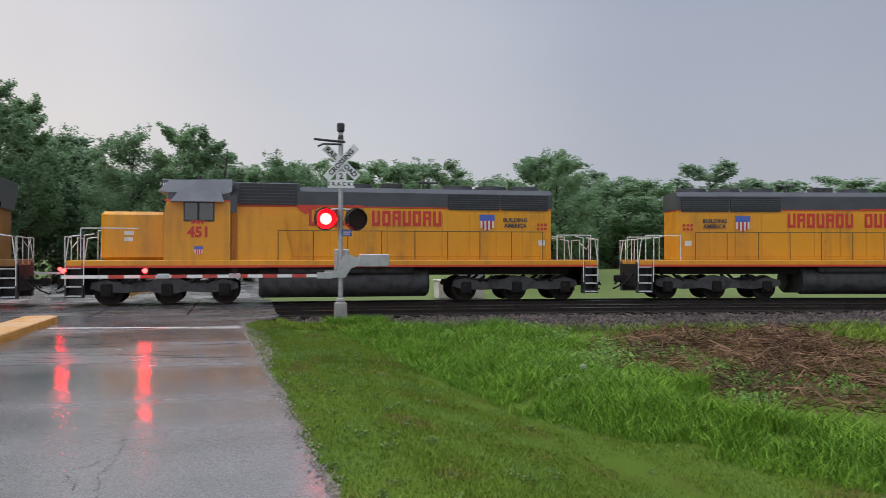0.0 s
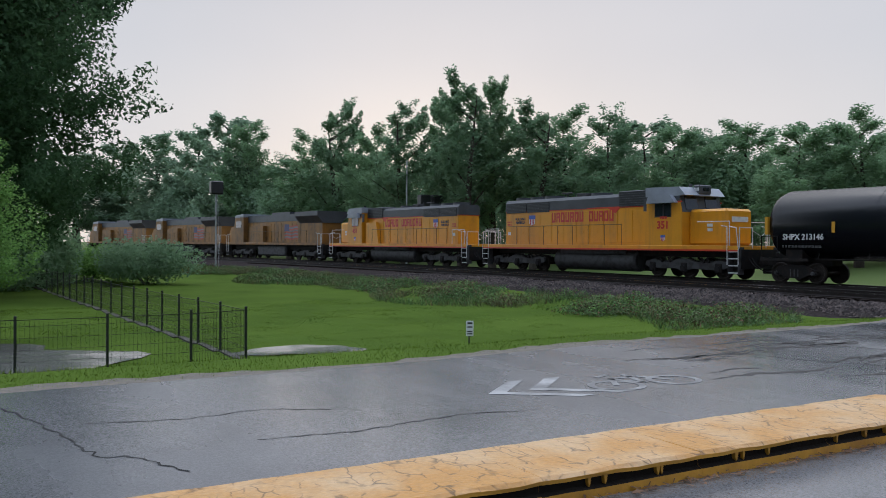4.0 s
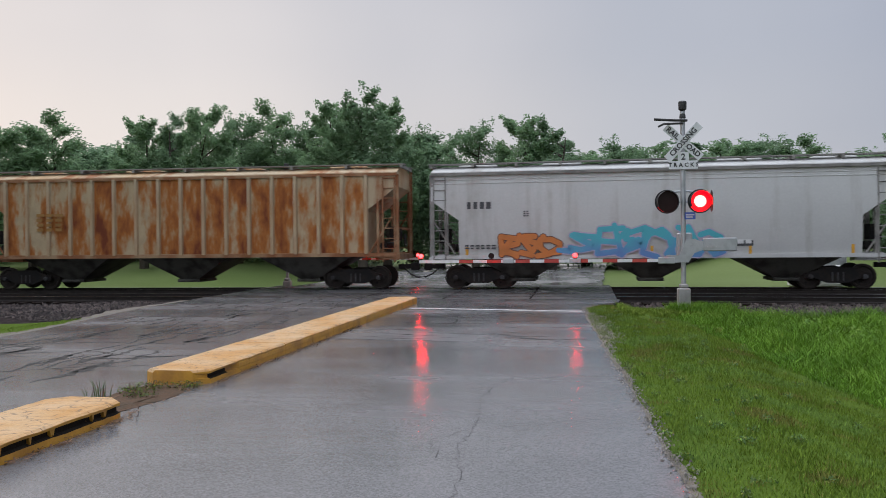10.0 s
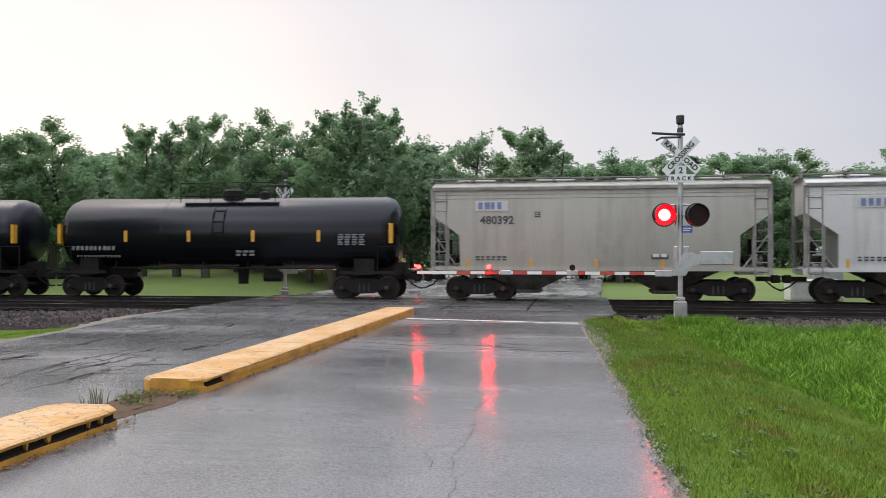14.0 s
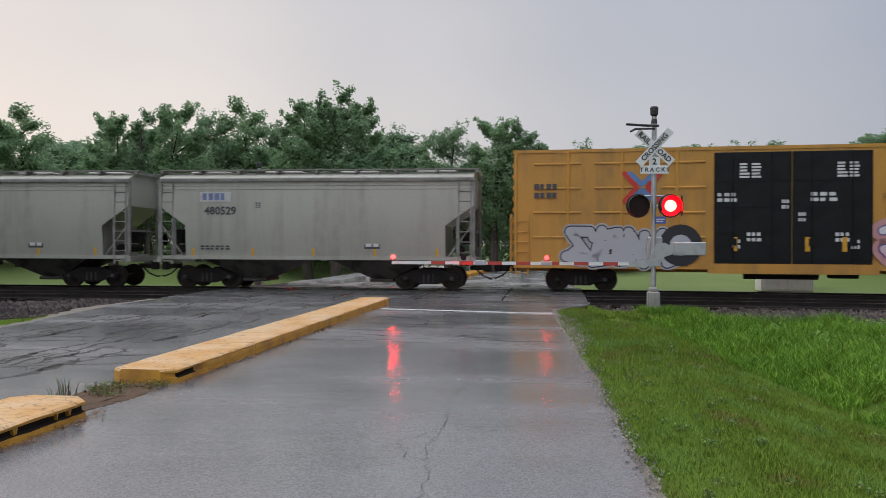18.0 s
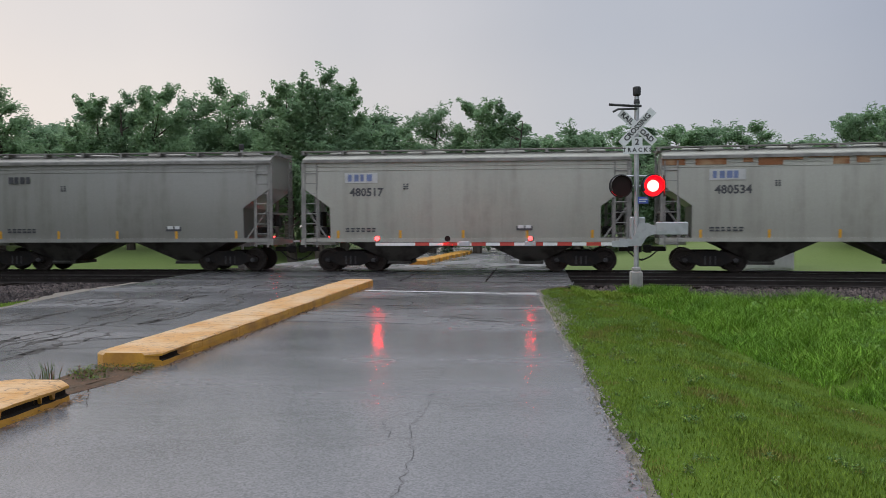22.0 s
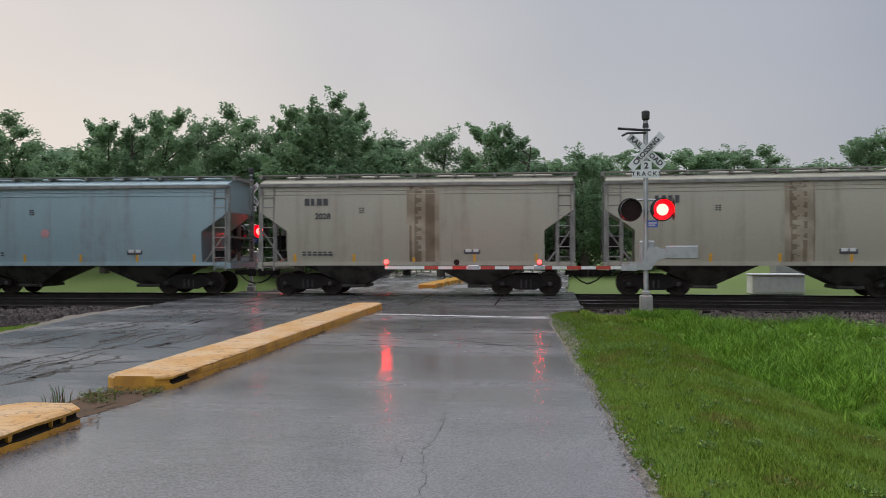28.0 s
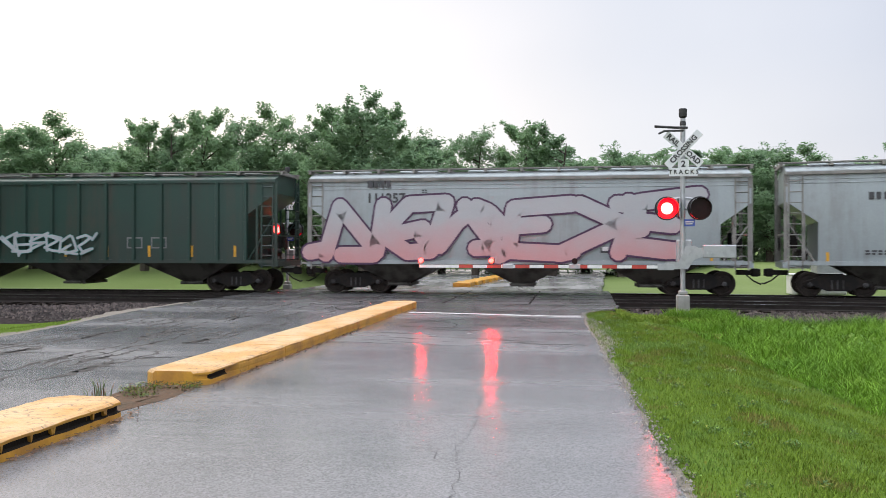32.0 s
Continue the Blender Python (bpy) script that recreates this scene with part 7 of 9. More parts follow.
    # ravelled wheel tracks: small dark pits where the stones have come loose
    for k in range(3600):
        wheel = rnd.random()
        y = rnd.uniform(9.0, 25.0)
        if wheel < 0.8:
            cx = -9.2 + 0.12 * math.sin(y * 0.8) if wheel < 0.45 else -6.75 + 0.1 * math.sin(y)
            x = cx + rnd.gauss(0, 0.20)
            if noise.noise((cx, y * 0.55, 1.0)) < -0.02 + 0.3 * abs(x - cx):
                continue
        else:
            x = rnd.uniform(-11.0, -5.6)
            if noise.noise((x * 0.7, y * 0.9, 5.0)) < 0.22:
                continue
        r = rnd.uniform(0.008, 0.034)
        a = rnd.uniform(0, 3.14)
        ca, sa, q = math.cos(a), math.sin(a), rnd.uniform(0.35, 0.9)
        damp.add([(x + r * (ca * u - sa * v * q), y + r * (sa * u + ca * v * q), 0.002) for u, v in ((-1.4, 0.1), (-0.3, -0.9), (0.9, -0.6), (1.5, 0.2), (0.2, 1.0), (-0.8, 0.7))], [(0, 1, 2, 3, 4, 5)])
    for line in (((-10.3, -0.16), (-9.89, -0.06), (-9.37, 0.07), (-8.58, 0.32), (-7.74, 0.53), (-7.01, 0.68), (-6.97, 0.86), (-6.3, 1.2)), ((-8.9, 0.05), (-9.1, -0.5), (-8.95, -1.2)), ((-8.3, 0.7), (-8.1, 1.5), (-8.2, 2.3), (-7.9, 2.9)),
                 ((-7.0, 1.9), (-6.9, 2.8), (-7.1, 3.9), (-6.95, 4.6)), ((-10.9, 9.2), (-9.6, 9.9), (-8.2, 10.1), (-6.8, 10.9), (-5.4, 11.2)), ((-11.3, 13.6), (-9.9, 13.1), (-8.4, 13.7), (-6.7, 13.5)), ((-4.3, 17.8), (-3.0, 18.1), (-1.6, 17.9), (-0.4, 18.2)),
                 ((-0.75, 10.6), (-0.98, 9.3), (-0.9, 7.9), (-0.95, 6.8), (-0.8, 5.9), (-0.78, 4.6)), ((-0.93, 7.5), (-1.22, 7.1), (-1.08, 6.5)), ((-0.9, 8.0), (-0.62, 7.7))):
        for (ax, ay), (bx, by) in zip(line, line[1:]):
            steps = max(2, int(math.hypot(bx - ax, by - ay) / 0.09))
            last = (ax, ay)
            for q in range(1, steps + 1):
                f = q / steps
                p = (ax + (bx - ax) * f + (rnd.uniform(-0.035, 0.035) if q < steps else 0), ay + (by - ay) * f + (rnd.uniform(-0.035, 0.035) if q < steps else 0))
                d = Vector((p[0] - last[0], p[1] - last[1]))
                nn = Vector((-d.y, d.x)).normalized() * rnd.uniform(0.004, 0.013) * (1.0 if ax < -5 else 0.28)
                s.add([(last[0] + nn.x, last[1] + nn.y, 0.003), (p[0] + nn.x, p[1] + nn.y, 0.003), (p[0] - nn.x, p[1] - nn.y, 0.003), (last[0] - nn.x, last[1] - nn.y, 0.003)], [(0, 1, 2, 3)])
                last = p
    tagged(part("road_wear", damp, DAMP, None, "dark worn streaks and pits in the wet asphalt"), category="road wear", kind="stuff")
    tagged(part("road_cracks", s, CRACK, None, "dark cracks across the wet asphalt"), category="crack", kind="stuff")


flat_marks()


# ---- trees and plants ----
def spray_leaves(rng, c, lean, size):
    """Three-cornered leaf sprays at the points c, turned every way with a bias along lean."""
    n = len(c)
    nrm = lean * 0.5 + rng.normal(scale=0.8, size=(n, 3)) + np.array([0, 0, 0.4])
    nrm /= np.linalg.norm(nrm, axis=1)[:, None]
    u = np.cross(nrm, rng.normal(size=(n, 3)))
    u /= np.linalg.norm(u, axis=1)[:, None]
    v = np.cross(nrm, u)
    s = size * rng.uniform(0.55, 1.4, n)[:, None]
    return np.stack([c - u * s, c + u * s * 0.7 - v * s * 0.62, c + u * s * 0.75 + v * s * 0.55], 1)


def in_ball(rng, n, power=0.45):
    """Points in the unit ball, a little denser towards its middle."""
    d = rng.normal(size=(n, 3))
    return d / np.linalg.norm(d, axis=1)[:, None] * (rng.random(n) ** power)[:, None]


def leaf_shapes(rng, lobes, n, size):
    """Leaf sprays through ellipsoid lobes, thinning out at their rims."""
    w = np.array([l[3] * l[4] for l in lobes], float)
    lob = np.array(lobes, float)[rng.choice(len(lobes), n, p=w / w.sum())]
    d = in_ball(rng, n) + 1e-6
    c = lob[:, :3] + d * 1.05 * np.stack([lob[:, 3], lob[:, 3], lob[:, 4]], 1)
    return spray_leaves(rng, c, d / np.linalg.norm(d, axis=1)[:, None], size)


def tree_proto(name, label, seed, material, n=7000, spread=2.6, base=2.2, arms=34, size=0.078, droop=0.0, limbs=9, cone=False, fuzz=0.078, lift=0.9, inner=0.16):
    """A tree ten metres high: tapered trunk, rising limbs with side branches, and leaf sprays thinning towards every branch tip."""
    rng = np.random.default_rng(seed)
    t = thing(name, label, "tree")
    s = Shape()
    pts = [(0, 0, -0.4)]
    for k in range(6):
        pts.append((pts[-1][0] + rng.uniform(-0.15, 0.15), pts[-1][1] + rng.uniform(-0.15, 0.15), (k + 1) * 1.45))
    for k, (a, b) in enumerate(zip(pts, pts[1:])):
        s.tube(a, b, 0.22 - 0.034 * k, 8, 0.22 - 0.034 * (k + 1), caps=False)
    twigs = []
    for k in range(arms):
        f = (k + 0.5) / arms
        a = k * 2.4 + rng.uniform(-0.5, 0.5)
        tip_z = base + 0.5 + (9.2 - base) * f + rng.uniform(-0.5, 0.5)
        reach = spread * min(1.0, 0.62 + 1.3 * f) * min(1.0, 1.35 * (1 - f) ** 0.5 + 0.05)
        if cone:
            reach = spread * (0.08 + 0.92 * (1 - f))
        reach *= rng.uniform(0.5, 1.0)
        p0 = Vector((0, 0, max(base * 0.7, tip_z - 0.3 - reach * rng.uniform(0.5, 1.1))))
        p1 = Vector((reach * math.cos(a), reach * math.sin(a), tip_z))
        twigs.append((p0.lerp(p1, 0.3), p1, 1.0))
        for j in range(7):
            q0 = p0.lerp(p1, rng.uniform(0.25, 0.85))
            b = a + rng.uniform(-1.5, 1.5)
            ln = spread * rng.uniform(0.13, 0.32) * (1 - 0.3 * f)
            twigs.append((q0, q0 + Vector((math.cos(b) * ln, math.sin(b) * ln, ln * (lift + rng.uniform(-0.4, 0.8)))), 0.7))
        if k % max(1, arms // limbs) == 0:
            i = min(int(p0.z / 1.45), 4)
            s.tube((pts[i + 1][0], pts[i + 1][1], p0.z), p0.lerp(p1, 0.85), 0.055, 6, 0.012, caps=False)
    part("trunk", s, BARK, t, smooth=True)
    A, B, W = np.array([x[0] for x in twigs]), np.array([x[1] for x in twigs]), np.array([x[2] for x in twigs])
    fill = int(n * inner)
    pick = rng.choice(len(twigs), n - fill, p=W / W.sum())
    f = rng.beta(1.5, 1.1, n - fill)[:, None]
    off = in_ball(rng, n - fill) * 2.1 * spread * fuzz * (1.2 - 0.8 * f)
    c = A[pick] + (B[pick] - A[pick]) * f * 1.05 + off
    d = in_ball(rng, fill) * 1.7 * np.array([0.42 * spread, 0.42 * spread, 0.24 * (9.3 - base)])
    c = np.concatenate([c, d + np.array([0, 0, base + 0.45 * (9.3 - base)])])
    lean = np.concatenate([off, d])
    lean /= np.linalg.norm(lean, axis=1)[:, None] + 1e-6
    c[:, 2] -= droop * np.hypot(c[:, 0], c[:, 1]) ** 1.5
    part("crown", cloud_mesh("crown", spray_leaves(rng, c, lean, size), material), None, t)
    return t


def scaled(x, y, z, sxy, sz, turn):
    return pose(x, y, z, 0, 0, turn) @ Matrix.Diagonal((sxy, sxy, sz, 1))


BROAD = tree_proto("tree", "broad-crowned green deciduous tree at the field's edge", 1, LEAF_A, n=21000)
BROAD2 = tree_proto("tree", "dark green deciduous tree at the field's edge", 2, LEAF_B, arms=38, n=21000)
TALLT = tree_proto("tree", "tall loose-crowned cottonwood tree", 3, LEAF_A, spread=2.2, arms=30, n=19000, lift=1.4, fuzz=0.07)
TALLT2 = tree_proto("tree", "tall gappy cottonwood tree against the sky", 4, LEAF_B, spread=2.3, arms=26, n=17000, lift=1.2, fuzz=0.066)
HAZY = tree_proto("tree", "distant tree with rain haze in its leaf colour", 5, LEAF_FAR, n=9500, size=0.125, arms=28)
PROTOS = [BROAD, BROAD2, TALLT, TALLT2, HAZY]
NORTH = [(-36.4, 47.2, 9.7, 5.4), (-36.9, 51.8, 9.9, 4.5), (-33.8, 49.6, 10.2, 5.0), (-34.8, 56.1, 9.2, 5.2), (-28.0, 50.8, 10.4, 3.9), (-25.6, 50.9, 10.6, 3.6), (-23.1, 49.9, 10.9, 3.6),
         (-23.3, 55.3, 11.0, 4.3), (-20.9, 56.2, 11.5, 5.0), (-17.9, 55.2, 10.5, 4.2), (-15.4, 52.8, 11.4, 4.2), (-13.4, 52.3, 11.9, 4.2), (-12.6, 55.6, 11.8, 4.1), (-11.6, 60.9, 10.3, 4.6)]
EAST = [(-9.7, 61.2, 9.6, 4.6), (-6.2, 53.6, 9.6, 4.0), (-3.2, 52.9, 10.0, 3.6), (-1.2, 54.0, 9.9, 3.6), (1.1, 62.0, 8.4, 5.0), (3.4, 55.9, 8.5, 4.2), (5.4, 59.8, 8.6, 4.5), (9.0, 65.4, 8.7, 5.0),
        (10.6, 59.1, 8.7, 5.0), (13.3, 58.5, 8.8, 4.4), (15.6, 57.9, 8.4, 4.4), (17.8, 46.7, 8.0, 3.2), (18.9, 45.6, 8.0, 3.4), (26.6, 53.8, 7.4, 6.0), (28.7, 52.7, 7.3, 5.1), (40.1, 57.3, 6.9, 9.0),
        (49.5, 56.4, 8.2, 8.3), (56.8, 56.4, 7.9, 9.0), (34.0, 60.0, 7.0, 7.0), (22.5, 62.0, 7.4, 6.0)]
WEST = [(-47.0, 54.6, 11.7, 5.9), (-50.5, 54.1, 11.3, 5.6), (-51.2, 50.6, 11.7, 5.6), (-53.2, 45.5, 12.7, 5.4), (-60.6, 45.8, 13.7, 6.2), (-58.8, 41.5, 14.0, 5.2), (-62.5, 39.6, 16.6, 4.4), (-62.2, 36.2, 16.7, 5.0),
        (-66.2, 37.0, 15.4, 4.4), (-70.0, 34.6, 15.1, 5.4), (-76.6, 34.5, 13.1, 5.6), (-85.4, 34.2, 17.5, 5.4), (-90.2, 32.8, 14.0, 6.4), (-94.9, 31.6, 12.0, 6.9), (-107.9, 29.9, 17.4, 7.0)]
FAR_WEST = [(-112.4, 28.6, 18.7, 8.0), (-129.0, 28.0, 18.6, 9.1), (-137.9, 24.2, 18.8, 8.0), (-149.0, 20.0, 18.0, 9.3), (-149.9, 13.0, 16.0, 10.0)]
rnd = random.Random(21)
BEHIND = [(-52 + 5.6 * k, 70 + 4 * math.sin(k * 1.7), 9.4 + 0.9 * math.sin(k * 2.3) + (1.7 if k < 8 else 0), 8.0) for k in range(20)]
BEHIND_WEST = [(-58 - 6.5 * k, 62 - 2.2 * k, 12.5 + 1.8 * math.sin(k * 1.9), 8.5) for k in range(12)]
for group, rows in (("trees beyond the field", NORTH + EAST), ("trees beyond the curve", WEST), ("trees beyond the curve", FAR_WEST), ("distant woods", BEHIND + BEHIND_WEST)):
    for k, (x, y, h, w) in enumerate(rows):
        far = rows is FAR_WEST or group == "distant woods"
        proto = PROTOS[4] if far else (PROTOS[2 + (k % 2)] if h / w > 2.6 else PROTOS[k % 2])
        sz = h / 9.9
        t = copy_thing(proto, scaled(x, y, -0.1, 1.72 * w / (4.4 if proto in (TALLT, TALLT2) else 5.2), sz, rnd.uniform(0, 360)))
        t["group"] = group


def thicket(name, label, spots, material, n, size, kind="stuff"):
    """Undergrowth along a line of (x, y, radius, height)."""
    rng = np.random.default_rng(len(spots) + n)
    L = [(x + rng.uniform(-0.5, 0.5), y + rng.uniform(-0.5, 0.5), h * f, r, h * 0.3) for x, y, r, h in spots for f in (0.3, 0.68)]
    ob = part(name, cloud_mesh(name, leaf_shapes(rng, L, n, size), material), None, None, label)
    return tagged(ob, category="undergrowth", kind=kind)


thicket("undergrowth", "dense dark undergrowth below the trees beyond the field", [(-46 + k * 2.2, 60.0 + 1.5 * math.sin(k), 2.6, (8.8 if k < 17 else 7.4) + 0.9 * math.sin(k * 1.7)) for k in range(36)], LEAF_B, 90000, 0.15)
thicket("undergrowth", "low dark undergrowth closing the wood", [(-70 + k * 3.2, 66.0 + math.sin(k), 2.6, 4.6) for k in range(44)], LEAF_B, 36000, 0.16)
thicket("undergrowth", "dense undergrowth at the far edge of the field", [(30 + k * 3.5, 58.0 + math.sin(k), 3.4, 4.6) for k in range(12)], LEAF_B, 24000, 0.19)
thicket("undergrowth", "dense undergrowth beyond the curve of the tracks", [(-44 - k * 3.0, 55 - k * 1.15, 3.2, 8.2 + 1.3 * math.sin(k * 1.3)) for k in range(22)], LEAF_B, 70000, 0.17)
thicket("undergrowth", "undergrowth along the distant tracks, haze in its leaf colour", [(-98 - k * 4.0, 33.5 - k * 0.95, 4.2, 8.6 + 1.2 * math.sin(k)) for k in range(16)], LEAF_FAR, 40000, 0.24)
for p in PROTOS:
    for o in [*p.children, p]:
        bpy.data.objects.remove(o)


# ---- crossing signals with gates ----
# Lenses stay lit; these added discs cover and uncover them to make the flash.
ADDED_SHUTTERS = []      # (shutter, phase): phase 0 opens with the first lamp, 1 with the second


def signal_lamp(sig, x, y, z, facing, phase, glow):
    """A red flasher: housing with visor, always glowing lens, and an added dark shutter that turns edge-on to show it.
    """
    m = pose(x, y, z, 0, 0, 0 if facing < 0 else 180)
    s = Shape().lathe([(0.02, 0.335), (0.05, 0.335), (0.16, 0.2), (0.2, 0.1)], "y", 28)
    n = 20
    v, f = [], []
    for yy, r in ((0.02, 0.30), (-0.30, 0.285)):
        for i in range(n + 1):
            a = radians(-30 + 240 * i / n)
            v.append((r * math.cos(a), yy, r * math.sin(a)))
    f = [(i, i + 1, n + 2 + i, n + 1 + i) for i in range(n)]
    s.add(v, f)
    s.tube((0, 0.15, 0), (-x * 0.0, 0.3, 0), 0.04, 8)
    lamp = part("lamp", s, BLACK, sig, "black flasher lamp with visor", m=m, smooth=True)
    s = Shape().lathe([(-0.055, 0.06), (-0.05, 0.12), (-0.02, 0.165), (0.02, 0.17)], "y", 24)
    part("lens", s, glow, lamp, "glowing red lens", smooth=True)
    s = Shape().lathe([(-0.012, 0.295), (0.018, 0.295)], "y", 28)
    part("reflector", s, HALO, lamp, "glowing red disc that stands in for lamp bloom")
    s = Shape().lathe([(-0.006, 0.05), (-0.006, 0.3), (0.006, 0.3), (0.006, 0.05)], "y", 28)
    sh = part("shutter", s, SHUTTER_FACE, lamp, "added dark disc that covers the ever-lit lens", m=pose(0, -0.085, 0))
    ADDED_SHUTTERS.append((sh, phase, (0, -0.085, 0), 0.29))
    return lamp


def gate_lamp(gate, x, phase):
    s = Shape().cbox(-0.06, 0.06, -0.05, 0.05, -0.02, 0.05, 0.01)
    lamp = part("gate_lamp", s, BLACK, gate, m=pose(x, 0, 0.1))
    s = Shape().lathe([(-0.075, 0.03), (-0.07, 0.055), (-0.05, 0.065)], "y", 14, centre=(0, 0, 0.06))
    glow = {None: LENS_STEADY, 0: LENS_ON, 1: LENS_WEAK}[phase]
    part("lens", s, glow, lamp, smooth=True)
    part("lens", Shape().lathe([(0.05, 0.065), (0.07, 0.055), (0.075, 0.03)], "y", 14, centre=(0, 0, 0.06)), glow, lamp, smooth=True)
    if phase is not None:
        # Added disc: the gate lens itself never goes out.
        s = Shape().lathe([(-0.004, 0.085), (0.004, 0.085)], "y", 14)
        sh = part("shutter", s, SHUTTER_FACE, lamp, m=pose(0, -0.1, 0.06))
        ADDED_SHUTTERS.append((sh, phase, (0, -0.1, 0.06), 0.09))


def crossing_signal(x, y, z, label, way, turn=0.0, arm=7.0, gate_z=1.12, glow=LENS_HOT):
    """Mast with crossbuck, flashers both ways, gate mechanism, counterweight and a striped arm reaching along way * x."""
    sig = thing("crossing_signal", label, "railway signal", pose(x, y, z), "crossing signals")
    part("mast", Shape().tube((0, 0, 0.3), (0, 0, 5.25), 0.07, 14), GALV, sig, smooth=True)
    s = Shape().cbox(-0.17, 0.17, -0.17, 0.17, -0.35, 0.30, 0.03)
    s.cbox(-0.12, 0.12, -0.12, 0.12, 0.30, 0.42, 0.03)
    part("base", s, CONCRETE, sig, "pale concrete and cast base")
    s = Shape().lathe([(5.25, 0.05), (5.30, 0.11), (5.5, 0.115), (5.53, 0.09)], "z", 16)
    s.lathe([(5.05, 0.085), (5.12, 0.085), (5.25, 0.05)], "z", 14)
    part("bell", s, STEEL_GREY, sig, smooth=True)
    s = Shape().path([(0.12, -0.05, 4.98), (-0.2, -0.12, 4.98), (-0.8, -0.3, 5.0)], 0.035, 6)
    s.path([(0.0, -0.08, 4.9), (-0.55, -0.35, 4.86), (-0.7, -0.4, 4.78)], 0.03, 6)
    part("bracket", s, STEEL_GREY, sig)
    # crossbuck
    face = pose(0, -0.12, 4.37, 0, 0, turn)
    for k, (ang, word) in enumerate(((-42, "RAIL   ROAD"), (47, "CROSSING"))):
        s = Shape().cbox(-0.65, 0.65, -0.004, 0.004, -0.115, 0.115, 0.002)
        bl = part("crossbuck_blade", s, ALUM, sig, "white crossbuck board with black lettering", m=face @ pose(0, -0.02 * k, 0, 0, -ang, 0))
        lettering("lettering", word, 0.205, BLACK, bl, 0, -0.008, 0, weight=0.006)
    s = Shape().cbox(-0.15, 0.15, -0.004, 0.004, -0.16, 0.12, 0.002)
    p2 = part("number_board", s, ALUM, sig, m=pose(0, -0.10, 3.98, 0, 0, turn))
    lettering("lettering", "2", 0.24, BLACK, p2, 0, -0.008, -0.02, weight=0.006)
    s = Shape().cbox(-0.39, 0.39, -0.004, 0.004, -0.115, 0.115, 0.002)
    p3 = part("tracks_board", s, ALUM, sig, m=pose(0.0, -0.115, 3.74, 0, 0, turn))
    lettering("lettering", "T R A C K S", 0.16, BLACK, p3, 0, -0.008, -0.005, weight=0.004)
    # flashers
    s = Shape().path([(-0.5, 0.06, 2.98), (0, 0.06, 3.02), (0.5, 0.06, 2.98)], 0.03, 8)
    s.tube((-0.44, 0.06, 2.72), (0.44, 0.06, 2.72), 0.03, 8)
    part("lamp_arm", s, GALV, sig)
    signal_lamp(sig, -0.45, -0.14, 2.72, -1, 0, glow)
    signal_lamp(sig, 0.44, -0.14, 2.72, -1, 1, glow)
    s = Shape().box(0.03, 0.32, -0.09, -0.08, 2.22, 2.42).box(0.06, 0.29, -0.093, -0.088, 2.33, 2.36, 1).box(0.06, 0.25, -0.093, -0.088, 2.27, 2.30, 1)
    part("blue_notice", s, [BLUE_SIGN, MARK_WHITE], sig, "small blue notice with unreadable lines")
    # gate mechanism and arm
    s = Shape().cbox(-0.14, 0.26, 0.07, 0.45, 1.2, 1.85, 0.03)
    part("gate_motor", s, GALV, sig)
    s = Shape()
    w = -way
    plate = [(w * -0.40, 1.02), (w * -0.42, 1.22), (w * -0.12, 1.22), (w * 0.06, 1.66), (w * 0.30, 1.68), (w * 0.52, 1.55), (w * 0.55, 1.38), (w * 0.28, 1.28), (w * 0.12, 1.02)]
    s.prism(plate, "y", -0.14, -0.10)
    s.lathe([(-0.17, 0.05), (-0.14, 0.05)], "y", 10, centre=(w * 0.2, 0, 1.47))
    part("gate_bracket", s, GALV, sig, "pale grey steel gate bracket")
    part("gate_bracket", Shape().prism(plate, "y", 0.48, 0.52), GALV, sig, "pale grey steel gate bracket")
    s = Shape().cbox(min(w * 0.52, w * 1.42), max(w * 0.52, w * 1.42), -0.15, -0.07, 1.33, 1.70, 0.02)
    s.box(min(w * 0.40, w * 0.6), max(w * 0.40, w * 0.6), -0.10, 0.5, 1.4, 1.62)
    for k in range(3):
        s.lathe([(-0.17, 0.03), (-0.15, 0.03)], "y", 8, centre=(w * (0.65 + 0.12 * k), 0, 1.45))
    part("counterweight", s, GALV, sig, "grey counterweight plate")
    a0 = 0.40
    s = Shape().box(-0.045, 0.045, -0.02, 0.02, -0.05, 0.05)
    gate = part("gate_arm", Shape().box(min(way * a0, way * arm), max(way * a0, way * arm), -0.012, 0.012, -0.045, 0.045), WHITE_PAINT, sig, "red and white striped gate arm, lowered", m=pose(0, -0.12, gate_z))
    part("arm_clamp", Shape().cbox(min(way * 0.25, way * 0.7), max(way * 0.25, way * 0.7), -0.03, 0.03, -0.09, 0.09, 0.01), GALV, gate)
    n = int((arm - 1.2) / 0.82)
    for k in range(n):
        xa = way * (1.0 + k * 0.82)
        part("red_stripe", Shape().box(min(xa, xa + way * 0.41), max(xa, xa + way * 0.41), -0.0155, 0.0155, -0.048, 0.048), RED_PAINT, gate)
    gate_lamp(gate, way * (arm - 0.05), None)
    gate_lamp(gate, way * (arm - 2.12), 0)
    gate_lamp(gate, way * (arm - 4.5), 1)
    for xx in (3.0, 4.9):
        part("arm_joint", Shape().cbox(way * xx - 0.16, way * xx + 0.16, -0.03, 0.03, -0.06, 0.075, 0.015), GALV, gate)
    return sig


crossing_signal(3.13, 23.72, 0.13, "crossing signal with white crossbuck, red flashers and lowered striped gate", -1, 0, 7.5, 1.08)
crossing_signal(-12.5, 35.1, -0.15, "far crossing signal with red flashers beyond the train", 1, 62, 6.0, 1.25, LENS_FAR)

